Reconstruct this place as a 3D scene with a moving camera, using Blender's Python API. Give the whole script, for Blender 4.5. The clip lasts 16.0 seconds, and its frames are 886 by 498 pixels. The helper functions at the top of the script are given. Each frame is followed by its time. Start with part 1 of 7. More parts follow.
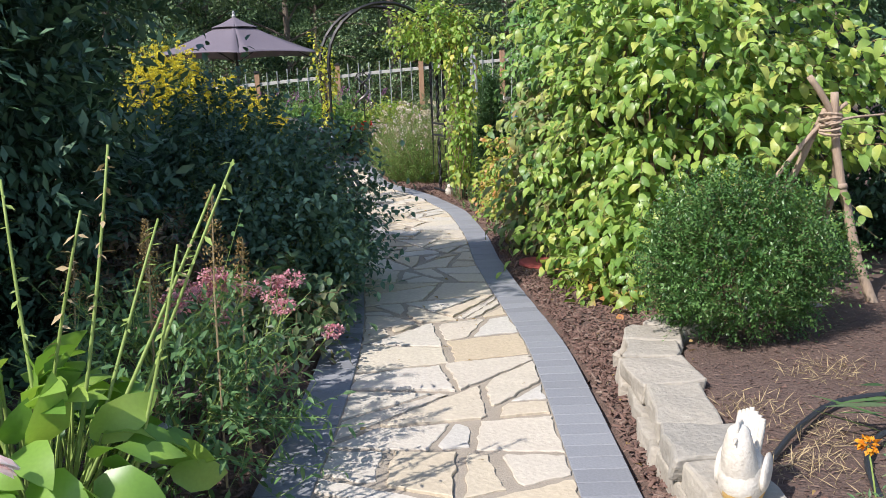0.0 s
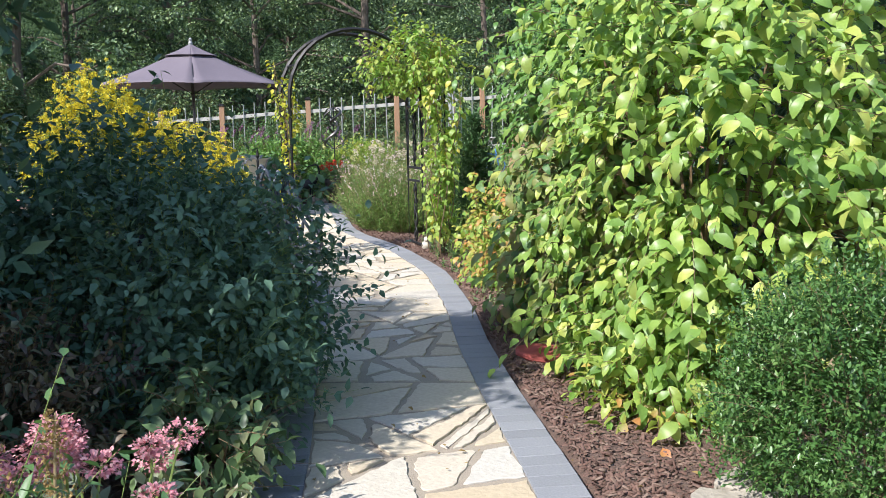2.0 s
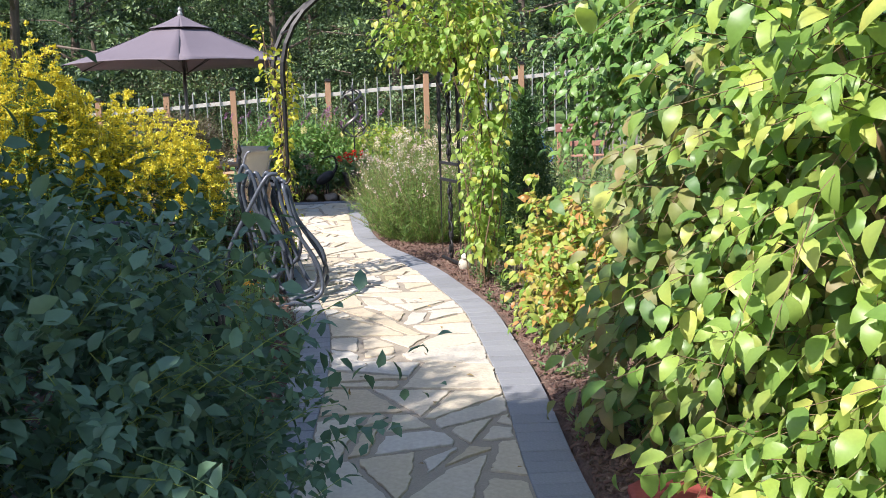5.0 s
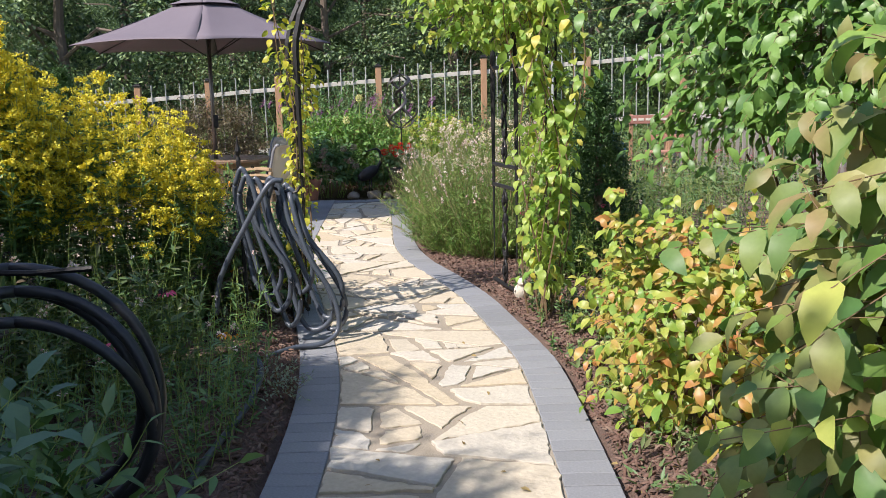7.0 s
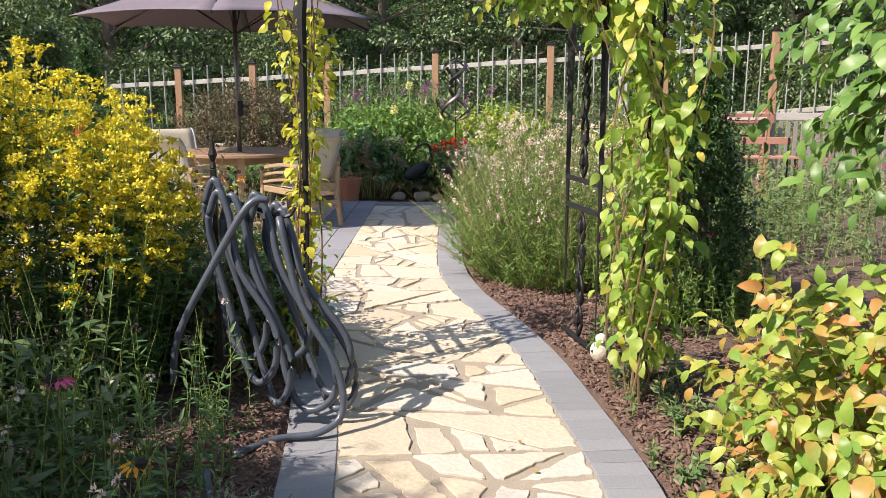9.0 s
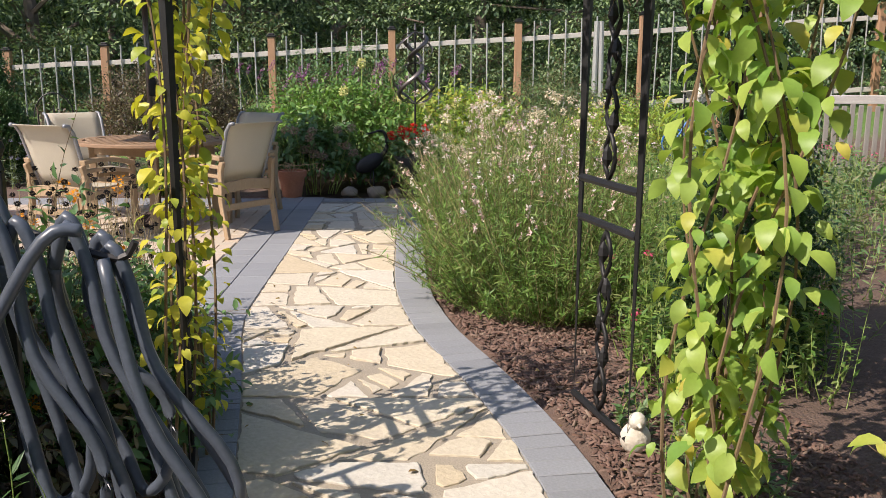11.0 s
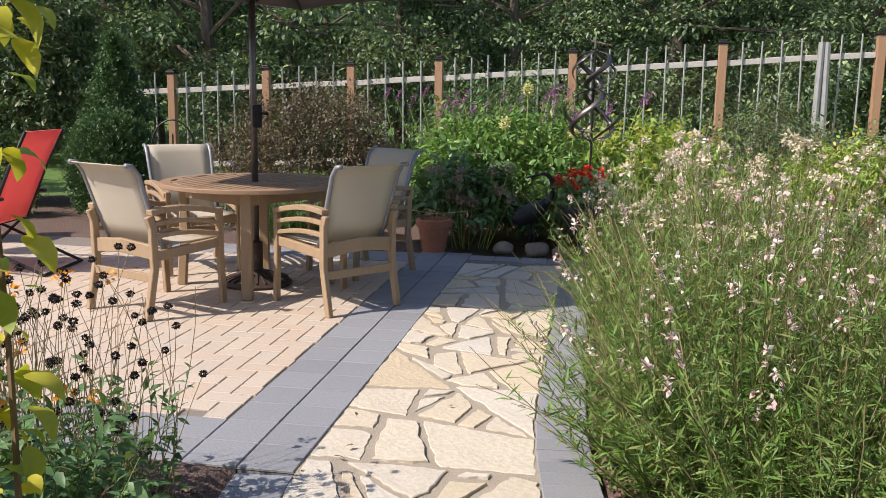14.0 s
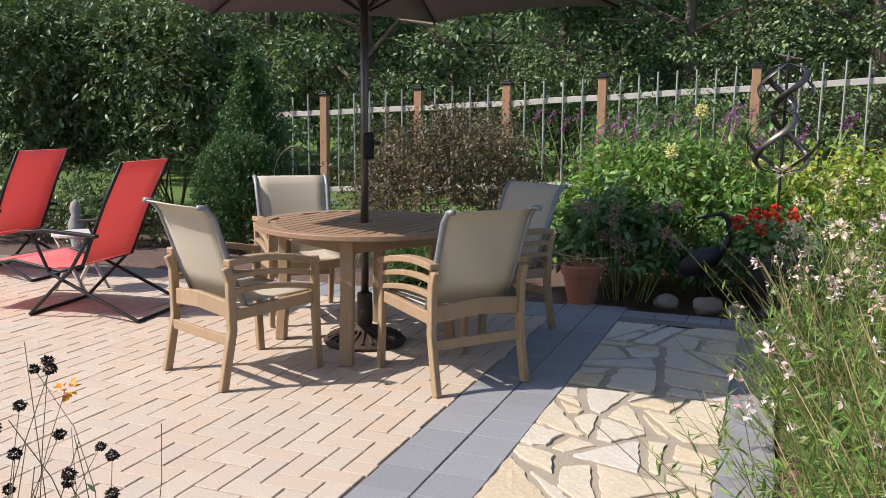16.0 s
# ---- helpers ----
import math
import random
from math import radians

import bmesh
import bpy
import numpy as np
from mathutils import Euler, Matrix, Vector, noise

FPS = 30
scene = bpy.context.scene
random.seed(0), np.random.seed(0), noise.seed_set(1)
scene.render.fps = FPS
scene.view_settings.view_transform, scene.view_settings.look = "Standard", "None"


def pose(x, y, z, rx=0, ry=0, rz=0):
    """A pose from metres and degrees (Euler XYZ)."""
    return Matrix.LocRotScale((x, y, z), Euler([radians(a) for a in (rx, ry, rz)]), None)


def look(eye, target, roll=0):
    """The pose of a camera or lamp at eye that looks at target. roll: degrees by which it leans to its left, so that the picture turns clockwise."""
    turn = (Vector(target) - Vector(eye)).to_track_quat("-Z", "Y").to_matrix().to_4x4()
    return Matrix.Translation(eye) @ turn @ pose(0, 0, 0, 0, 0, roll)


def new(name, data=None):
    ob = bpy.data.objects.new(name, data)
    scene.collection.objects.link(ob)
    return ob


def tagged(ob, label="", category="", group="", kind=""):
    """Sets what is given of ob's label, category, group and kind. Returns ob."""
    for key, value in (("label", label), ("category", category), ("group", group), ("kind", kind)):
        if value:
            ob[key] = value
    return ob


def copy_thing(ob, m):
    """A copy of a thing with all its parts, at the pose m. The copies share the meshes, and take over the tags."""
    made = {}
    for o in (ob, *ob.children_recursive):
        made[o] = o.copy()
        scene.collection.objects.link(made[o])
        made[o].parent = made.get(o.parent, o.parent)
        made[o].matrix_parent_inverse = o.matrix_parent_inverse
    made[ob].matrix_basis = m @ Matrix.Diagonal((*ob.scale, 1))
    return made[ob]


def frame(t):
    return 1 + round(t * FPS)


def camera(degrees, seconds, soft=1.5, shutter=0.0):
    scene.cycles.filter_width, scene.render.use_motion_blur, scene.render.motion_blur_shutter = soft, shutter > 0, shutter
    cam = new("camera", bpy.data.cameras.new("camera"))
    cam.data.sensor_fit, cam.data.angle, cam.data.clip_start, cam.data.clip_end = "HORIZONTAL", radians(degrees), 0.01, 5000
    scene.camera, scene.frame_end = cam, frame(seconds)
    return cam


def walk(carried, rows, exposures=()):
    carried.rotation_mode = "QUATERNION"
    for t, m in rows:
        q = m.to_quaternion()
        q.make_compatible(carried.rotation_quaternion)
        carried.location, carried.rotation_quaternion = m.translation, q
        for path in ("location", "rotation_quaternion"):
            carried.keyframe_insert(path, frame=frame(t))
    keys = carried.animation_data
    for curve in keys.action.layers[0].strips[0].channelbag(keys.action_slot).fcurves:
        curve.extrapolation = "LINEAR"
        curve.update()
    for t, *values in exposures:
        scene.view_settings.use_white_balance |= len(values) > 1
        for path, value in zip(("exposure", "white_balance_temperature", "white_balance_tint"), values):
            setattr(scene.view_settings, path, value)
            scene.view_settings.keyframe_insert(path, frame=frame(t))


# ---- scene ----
cam = camera(53.7, 16.0, soft=0.5)
PATH = [
    (0.0, (0.006, -0.023, 1.405), (0.256, 1.928, 1.040), -2.03),
    (0.5, (0.056, 0.330, 1.424), (0.367, 2.275, 1.074), -2.18),
    (1.0, (0.113, 0.693, 1.415), (0.377, 2.640, 1.042), -1.61),
    (1.5, (0.152, 1.056, 1.416), (0.406, 3.011, 1.082), -1.06),
    (2.0, (0.178, 1.449, 1.437), (0.492, 3.403, 1.151), -0.86),
    (2.5, (0.213, 1.856, 1.419), (0.489, 3.814, 1.124), -0.77),
    (3.0, (0.248, 2.255, 1.410), (0.530, 4.211, 1.102), -1.06),
    (3.5, (0.286, 2.672, 1.433), (0.636, 4.619, 1.135), -1.83),
    (4.0, (0.341, 3.048, 1.425), (0.639, 4.999, 1.100), -1.68),
    (6.5, (0.603, 4.826, 1.446), (0.789, 6.792, 1.129), -1.51),
    (7.0, (0.673, 5.224, 1.435), (0.783, 7.191, 1.089), -1.21),
    (7.5, (0.729, 5.603, 1.435), (0.791, 7.566, 1.056), -0.21),
    (8.0, (0.724, 6.012, 1.429), (0.803, 7.974, 1.051), 0.45),
    (8.5, (0.758, 6.411, 1.416), (0.792, 8.376, 1.046), 0.46),
    (9.0, (0.775, 6.812, 1.426), (0.756, 8.778, 1.058), 0.20),
    (11.5, (0.766, 8.731, 1.306), (0.851, 10.689, 0.907), 0.37),
    (12.0, (0.820, 9.087, 1.328), (0.845, 11.051, 0.949), 0.36),
    (12.5, (0.833, 9.427, 1.318), (0.841, 11.390, 0.935), 0.35),
    (13.0, (0.828, 9.708, 1.346), (0.765, 11.674, 0.986), 0.35),
    (13.5, (0.852, 9.990, 1.345), (0.617, 11.950, 1.027), 1.02),
    (14.0, (0.865, 10.295, 1.335), (0.531, 12.237, 0.992), 0.99),
    (14.5, (0.856, 10.587, 1.343), (0.425, 12.504, 0.969), -0.24),
    (15.0, (0.884, 10.881, 1.364), (0.316, 12.764, 1.002), 0.41),
    (15.5, (0.863, 11.147, 1.368), (0.217, 13.009, 1.029), 1.10),
    (16.0, (0.801, 11.424, 1.376), (0.098, 13.272, 1.069), 0.70),
]
walk(cam, [(t, look(eye, target, roll)) for t, eye, target, roll in PATH],
     [(0.0, 0.46, 6150, 16), (1.5, 0.60, 6050, 14), (2.5, 0.86, 6050, 15), (3.5, 1.02, 6300, 19), (4.2, 1.0, 6300, 18), (6.3, 0.58, 6350, 16), (7.5, 0.62, 6600, 17),
      (9.0, 0.74, 6900, 19), (11.5, 0.48, 6850, 17), (13.0, 0.50, 6750, 17), (14.0, 0.41, 6650, 18), (16.0, 0.40, 6550, 17)])

# ---- light ----
SUN = Vector((-0.62, -0.43, 0.76)).normalized()      # towards the sun
world = bpy.data.worlds.new("sky")
scene.world = world
world.use_nodes = True
_n = world.node_tree.nodes
_sky = _n.new("ShaderNodeTexSky")
_sky.sky_type = "NISHITA"
_sky.sun_disc = False
_sky.sun_elevation = math.asin(SUN.z)
_sky.sun_rotation = math.atan2(SUN.x, SUN.y)
_n["Background"].inputs[1].default_value = 0.148
world.node_tree.links.new(_sky.outputs[0], _n["Background"].inputs[0])
_sun = bpy.data.lights.new("sun", "SUN")
_sun.energy, _sun.angle, _sun.color = 4.4, radians(0.53), (1.0, 0.95, 0.86)
new("sun", _sun).matrix_world = look(SUN * 40, (0, 0, 0))

rng = np.random.default_rng(7)


# ---- materials ----
def _tree(name):
    m = bpy.data.materials.new(name)
    m.use_nodes = True
    nt = m.node_tree
    return m, nt, nt.nodes["Principled BSDF"]


def _ramp(nt, fac, cols):
    r = nt.nodes.new("ShaderNodeValToRGB")
    while len(r.color_ramp.elements) < len(cols):
        r.color_ramp.elements.new(0.5)
    for i, (e, c) in enumerate(zip(r.color_ramp.elements, cols)):
        e.position = i / max(1, len(cols) - 1)
        e.color = (*c, 1)
    nt.links.new(fac, r.inputs[0])
    return r.outputs[0]


def _noise(nt, scale, detail=4, coord="Object", stretch=None):
    tc = nt.nodes.new("ShaderNodeTexCoord")
    n = nt.nodes.new("ShaderNodeTexNoise")
    n.inputs["Scale"].default_value, n.inputs["Detail"].default_value = scale, detail
    src = tc.outputs[coord]
    if stretch:
        mp = nt.nodes.new("ShaderNodeMapping")
        mp.inputs["Scale"].default_value = stretch
        nt.links.new(src, mp.inputs[0])
        src = mp.outputs[0]
    nt.links.new(src, n.inputs["Vector"])
    return n.outputs["Fac"]


def _mix(nt, fac, a, b, kind="MIX"):
    x = nt.nodes.new("ShaderNodeMix")
    x.data_type, x.blend_type = "RGBA", kind
    for s, v in ((0, fac), (6, a), (7, b)):
        if isinstance(v, (int, float)):
            x.inputs[s].default_value = v
        elif isinstance(v, tuple):
            x.inputs[s].default_value = (*v, 1)
        else:
            nt.links.new(v, x.inputs[s])
    return x.outputs[2]


def _bump(nt, bsdf, height, strength=0.3, dist=0.01):
    b = nt.nodes.new("ShaderNodeBump")
    b.inputs["Strength"].default_value, b.inputs["Distance"].default_value = strength, dist
    nt.links.new(height, b.inputs["Height"])
    nt.links.new(b.outputs[0], bsdf.inputs["Normal"])


def surface(name, cols, rough=0.8, scale=6, fine=60, bump=0.3, dist=0.006, metal=0.0, per="none", tones=None, stretch=None, coat=0.0):
    """A solid surface: coarse tone from noise, fine grain, and where asked a tone for each piece."""
    m, nt, b = _tree(name)
    col = _ramp(nt, _noise(nt, scale, 5, stretch=stretch), cols)
    if per != "none":
        if per == "object":
            fac = nt.nodes.new("ShaderNodeObjectInfo").outputs["Random"]
        else:
            fac = nt.nodes.new("ShaderNodeNewGeometry").outputs["Random Per Island"]
        col = _mix(nt, 0.75, col, _ramp(nt, fac, tones or cols))
    grain = _noise(nt, fine, 6, stretch=stretch)
    col = _mix(nt, 0.35, col, _ramp(nt, grain, [(0.15, 0.15, 0.15), (0.5, 0.5, 0.5), (0.9, 0.9, 0.9)]), "OVERLAY")
    nt.links.new(col, b.inputs["Base Color"])
    b.inputs["Roughness"].default_value, b.inputs["Metallic"].default_value = rough, metal
    b.inputs["Coat Weight"].default_value = coat
    _bump(nt, b, grain, bump, dist)
    return m


def leafmat(name, cols, trans=0.35, rough=0.5, spread=2.0):
    """Leaves: a tone for each leaf, drifting tones through the plant, light through the blade."""
    m, nt, b = _tree(name)
    fac = nt.nodes.new("ShaderNodeNewGeometry").outputs["Random Per Island"]
    big = _noise(nt, spread, 2)
    mx = nt.nodes.new("ShaderNodeMath")
    mx.operation = "ADD"
    ml = nt.nodes.new("ShaderNodeMath")
    ml.operation = "MULTIPLY_ADD"
    nt.links.new(big, ml.inputs[0])
    ml.inputs[1].default_value, ml.inputs[2].default_value = 1.0, -0.5
    nt.links.new(fac, mx.inputs[0])
    nt.links.new(ml.outputs[0], mx.inputs[1])
    col = _ramp(nt, mx.outputs[0], cols)
    grain = _noise(nt, 90, 3)
    col = _mix(nt, 0.25, col, _ramp(nt, grain, [(0.25, 0.25, 0.25), (0.75, 0.75, 0.75)]), "OVERLAY")
    nt.links.new(col, b.inputs["Base Color"])
    b.inputs["Roughness"].default_value = rough
    t = nt.nodes.new("ShaderNodeBsdfTranslucent")
    nt.links.new(_mix(nt, 0.5, col, (0.55, 0.62, 0.05), "SOFT_LIGHT"), t.inputs[0])
    s = nt.nodes.new("ShaderNodeMixShader")
    s.inputs[0].default_value = trans
    nt.links.new(b.outputs[0], s.inputs[1])
    nt.links.new(t.outputs[0], s.inputs[2])
    nt.links.new(s.outputs[0], nt.nodes["Material Output"].inputs[0])
    return m


def fabric(name, cols, trans=0.3, rough=0.75):
    """A woven sling: fine weave, slight tone drift, and light coming through the cloth."""
    m, nt, b = _tree(name)
    col = _ramp(nt, _noise(nt, 3, 4), cols)
    weave = _noise(nt, 260, 3)
    col = _mix(nt, 0.25, col, _ramp(nt, weave, [(0.25, 0.25, 0.25), (0.8, 0.8, 0.8)]), "OVERLAY")
    nt.links.new(col, b.inputs["Base Color"])
    b.inputs["Roughness"].default_value = rough
    _bump(nt, b, weave, 0.3, 0.001)
    t = nt.nodes.new("ShaderNodeBsdfTranslucent")
    nt.links.new(col, t.inputs[0])
    x = nt.nodes.new("ShaderNodeMixShader")
    x.inputs[0].default_value = trans
    nt.links.new(b.outputs[0], x.inputs[1])
    nt.links.new(t.outputs[0], x.inputs[2])
    nt.links.new(x.outputs[0], nt.nodes["Material Output"].inputs[0])
    return m


STONE = surface("flagstone", [(0.40, 0.34, 0.24), (0.54, 0.48, 0.38), (0.45, 0.385, 0.285)], 0.85, 4, 40, 0.6, 0.008, per="object",
                tones=[(0.53, 0.475, 0.375), (0.54, 0.44, 0.29), (0.55, 0.51, 0.44), (0.50, 0.415, 0.28), (0.51, 0.49, 0.44), (0.55, 0.485, 0.36), (0.48, 0.38, 0.24)])
MORTAR = surface("sandy_joint", [(0.27, 0.23, 0.175), (0.38, 0.325, 0.25)], 0.95, 8, 120, 0.6, 0.006)
SLATE = surface("grey_paver", [(0.20, 0.205, 0.215), (0.26, 0.268, 0.28)], 0.85, 6, 90, 0.35, 0.004, per="object",
                tones=[(0.20, 0.206, 0.216), (0.258, 0.266, 0.278), (0.225, 0.232, 0.245)])
TAN = surface("tan_paver", [(0.46, 0.36, 0.27), (0.52, 0.44, 0.34)], 0.85, 7, 90, 0.35, 0.004, per="object",
              tones=[(0.47, 0.39, 0.31), (0.48, 0.375, 0.28), (0.445, 0.39, 0.32), (0.50, 0.425, 0.335), (0.46, 0.36, 0.285)])
TAN_ISLE = surface("tan_paver_far", [(0.46, 0.36, 0.27), (0.52, 0.44, 0.34)], 0.85, 7, 90, 0.35, 0.004, per="island",
                   tones=[(0.47, 0.39, 0.31), (0.48, 0.375, 0.28), (0.445, 0.39, 0.32), (0.50, 0.425, 0.335), (0.46, 0.36, 0.285)])
SAND = surface("dark_joint_sand", [(0.17, 0.145, 0.12), (0.23, 0.20, 0.165)], 0.95, 8, 120, 0.5, 0.004)
BLOCK = surface("limestone_block", [(0.24, 0.21, 0.165), (0.40, 0.355, 0.28), (0.32, 0.285, 0.22)], 0.9, 7, 40, 0.7, 0.012, per="object",
                tones=[(0.34, 0.31, 0.25), (0.41, 0.365, 0.29), (0.30, 0.28, 0.235)])
OLDPICKET = surface("grey_weathered_picket", [(0.20, 0.18, 0.155), (0.31, 0.285, 0.25)], 0.85, 3, 40, 0.3, 0.003, stretch=(8, 8, 1))
CHIP = surface("bark_chip", [(0.10, 0.055, 0.04), (0.17, 0.10, 0.075)], 0.9, 30, 200, 0.3, 0.002, per="island",
               tones=[(0.09, 0.05, 0.037), (0.16, 0.09, 0.065), (0.20, 0.13, 0.10), (0.12, 0.065, 0.05), (0.27, 0.20, 0.15)])
TEAK = surface("weathered_teak", [(0.23, 0.148, 0.082), (0.35, 0.245, 0.145), (0.29, 0.215, 0.145)], 0.6, 3, 40, 0.25, 0.002, stretch=(8, 8, 1.2))
TEAKTOP = surface("teak_tabletop", [(0.27, 0.16, 0.09), (0.36, 0.23, 0.14)], 0.5, 4, 45, 0.25, 0.002, stretch=(1.2, 9, 9), per="object",
                  tones=[(0.26, 0.16, 0.10), (0.33, 0.22, 0.14), (0.30, 0.19, 0.12)])
CEDAR = surface("cedar_post", [(0.30, 0.16, 0.09), (0.40, 0.24, 0.14)], 0.8, 3, 40, 0.3, 0.003, stretch=(8, 8, 1))
GREYWOOD = surface("silvered_wood", [(0.40, 0.37, 0.33), (0.56, 0.52, 0.47)], 0.85, 3, 40, 0.3, 0.003, stretch=(1, 8, 8))
PICKET = surface("galvanised_tube", [(0.30, 0.30, 0.29), (0.40, 0.40, 0.38)], 0.5, 10, 80, 0.1, 0.001, metal=0.3)
IRON = surface("black_iron", [(0.012, 0.012, 0.013), (0.03, 0.028, 0.028)], 0.5, 12, 90, 0.3, 0.002, metal=0.4)
RUSTIRON = surface("brown_cast_iron", [(0.045, 0.030, 0.024), (0.085, 0.058, 0.045)], 0.6, 10, 80, 0.4, 0.003, metal=0.3)
BRONZE = surface("dark_bronze", [(0.10, 0.09, 0.085), (0.20, 0.18, 0.17)], 0.38, 6, 60, 0.2, 0.002, metal=0.85)
SLING = fabric("beige_sling", [(0.56, 0.51, 0.41), (0.64, 0.59, 0.48)], 0.28)
RAILGREY = surface("grey_rail", [(0.20, 0.21, 0.23), (0.28, 0.29, 0.31)], 0.45, 8, 80, 0.1, 0.001, metal=0.3)
CANOPY = surface("plum_canvas", [(0.130, 0.108, 0.126), (0.168, 0.142, 0.162)], 0.85, 2, 250, 0.3, 0.001)
REDSLING = fabric("red_sling", [(0.84, 0.20, 0.20), (0.88, 0.25, 0.24)], 0.38)
TERRA = surface("terracotta", [(0.34, 0.13, 0.07), (0.44, 0.19, 0.11)], 0.85, 6, 60, 0.3, 0.003)
DARKPOT = surface("dark_urn", [(0.025, 0.022, 0.02), (0.05, 0.045, 0.04)], 0.5, 6, 60, 0.3, 0.003)
HOSE = surface("grey_hose", [(0.060, 0.072, 0.092), (0.085, 0.10, 0.125)], 0.34, 4, 80, 0.1, 0.001)
BLACKHOSE = surface("black_hose", [(0.018, 0.019, 0.022), (0.035, 0.036, 0.04)], 0.42, 4, 80, 0.1, 0.001)
WHITE = surface("weathered_white_paint", [(0.40, 0.34, 0.25), (0.60, 0.55, 0.46), (0.70, 0.66, 0.58)], 0.75, 14, 70, 0.6, 0.006)
YELLOWBASE = surface("ochre_paint", [(0.55, 0.33, 0.09), (0.65, 0.45, 0.16)], 0.7, 12, 70, 0.4, 0.004)
GREYSTONE = surface("grey_cast_stone", [(0.22, 0.22, 0.21), (0.36, 0.35, 0.33)], 0.9, 9, 60, 0.4, 0.004)
FIELD = surface("field_stone", [(0.16, 0.13, 0.10), (0.27, 0.23, 0.19)], 0.9, 6, 50, 0.5, 0.008, per="object", tones=[(0.19, 0.155, 0.125), (0.26, 0.225, 0.185), (0.30, 0.17, 0.09)])
REDSTONE = surface("red_concrete", [(0.30, 0.06, 0.045), (0.38, 0.09, 0.07)], 0.85, 6, 60, 0.4, 0.004)
BARK = surface("grey_brown_bark", [(0.10, 0.075, 0.055), (0.19, 0.15, 0.12)], 0.95, 8, 40, 0.8, 0.012, stretch=(3, 3, 0.6))
DRIFT = surface("peeled_branch", [(0.30, 0.21, 0.14), (0.42, 0.32, 0.23)], 0.85, 6, 40, 0.6, 0.006, stretch=(4, 4, 0.7))
TWIG = surface("brown_twig", [(0.14, 0.09, 0.05), (0.22, 0.15, 0.08)], 0.9, 20, 80, 0.3, 0.002)
GAURASTEM = surface("wiry_stem", [(0.07, 0.10, 0.025), (0.15, 0.13, 0.05)], 0.7, 20, 80, 0.2, 0.001)
GREENSTEM = surface("green_stem", [(0.17, 0.25, 0.05), (0.28, 0.36, 0.09)], 0.6, 20, 80, 0.2, 0.001)
STRAWSTEM = surface("straw_stem", [(0.30, 0.22, 0.11), (0.42, 0.33, 0.18)], 0.8, 20, 80, 0.2, 0.001)
REDBOARD = surface("faded_red_board", [(0.28, 0.12, 0.09), (0.40, 0.20, 0.15)], 0.8, 5, 50, 0.3, 0.003, stretch=(1, 8, 8))
ORANGEBOARD = surface("orange_board", [(0.36, 0.17, 0.11), (0.45, 0.24, 0.17)], 0.7, 5, 50, 0.2, 0.002)
BLUE = surface("blue_paint", [(0.03, 0.13, 0.36), (0.05, 0.18, 0.45)], 0.4, 8, 60, 0.1, 0.001)
SEEDHEAD = surface("black_seedhead", [(0.012, 0.010, 0.009), (0.04, 0.03, 0.025)], 0.95, 60, 160, 0.6, 0.004)

L_VIB = leafmat("viburnum_leaf", [(0.135, 0.250, 0.055), (0.200, 0.345, 0.074), (0.270, 0.425, 0.092), (0.410, 0.540, 0.109), (0.200, 0.330, 0.074), (0.560, 0.585, 0.140), (0.290, 0.440, 0.092)], 0.40, 0.40)
L_VIB2 = leafmat("autumn_viburnum_leaf", [(0.20, 0.36, 0.06), (0.33, 0.45, 0.07), (0.46, 0.50, 0.10), (0.27, 0.41, 0.07), (0.56, 0.30, 0.09), (0.38, 0.47, 0.08), (0.24, 0.38, 0.07), (0.58, 0.24, 0.09), (0.50, 0.48, 0.10)], 0.4, 0.42)
L_BRONZE = leafmat("bronzing_leaf", [(0.10, 0.22, 0.06), (0.20, 0.28, 0.08), (0.30, 0.30, 0.10), (0.13, 0.26, 0.06), (0.34, 0.25, 0.11), (0.25, 0.32, 0.09), (0.11, 0.23, 0.06), (0.36, 0.34, 0.12)], 0.32, 0.5)
L_LUSH = leafmat("lush_garden_leaf", [(0.092, 0.20, 0.048), (0.145, 0.285, 0.066), (0.225, 0.380, 0.092), (0.12, 0.24, 0.055)], 0.34, 0.42)
L_DEEP = leafmat("deep_green_spray", [(0.028, 0.075, 0.022), (0.048, 0.112, 0.030), (0.080, 0.160, 0.044)], 0.18, 0.45)
L_SEDGE = leafmat("dry_olive_leaf", [(0.085, 0.18, 0.035), (0.135, 0.26, 0.05), (0.20, 0.33, 0.07), (0.25, 0.28, 0.09), (0.10, 0.21, 0.04)], 0.3, 0.5)
L_OLIVE = leafmat("olive_leaf", [(0.061, 0.108, 0.045), (0.088, 0.154, 0.060), (0.131, 0.210, 0.079), (0.175, 0.175, 0.088)], 0.2, 0.45)
L_DARK = leafmat("blue_green_leaf", [(0.069, 0.134, 0.085), (0.089, 0.175, 0.110), (0.129, 0.227, 0.143), (0.076, 0.150, 0.088)], 0.22, 0.58)
L_YEW = leafmat("evergreen_needle", [(0.046, 0.100, 0.058), (0.070, 0.140, 0.078), (0.100, 0.185, 0.095)], 0.15, 0.5)
L_BOX = leafmat("boxwood_leaf", [(0.047, 0.115, 0.027), (0.074, 0.169, 0.041), (0.108, 0.223, 0.054), (0.162, 0.270, 0.081)], 0.25, 0.35)
L_HOSTA = leafmat("hosta_leaf", [(0.15, 0.30, 0.05), (0.24, 0.41, 0.07), (0.35, 0.49, 0.095), (0.19, 0.35, 0.06)], 0.38, 0.36)
L_GREEN = leafmat("garden_leaf", [(0.068, 0.146, 0.054), (0.106, 0.212, 0.076), (0.151, 0.278, 0.094), (0.091, 0.172, 0.068)], 0.3, 0.45)
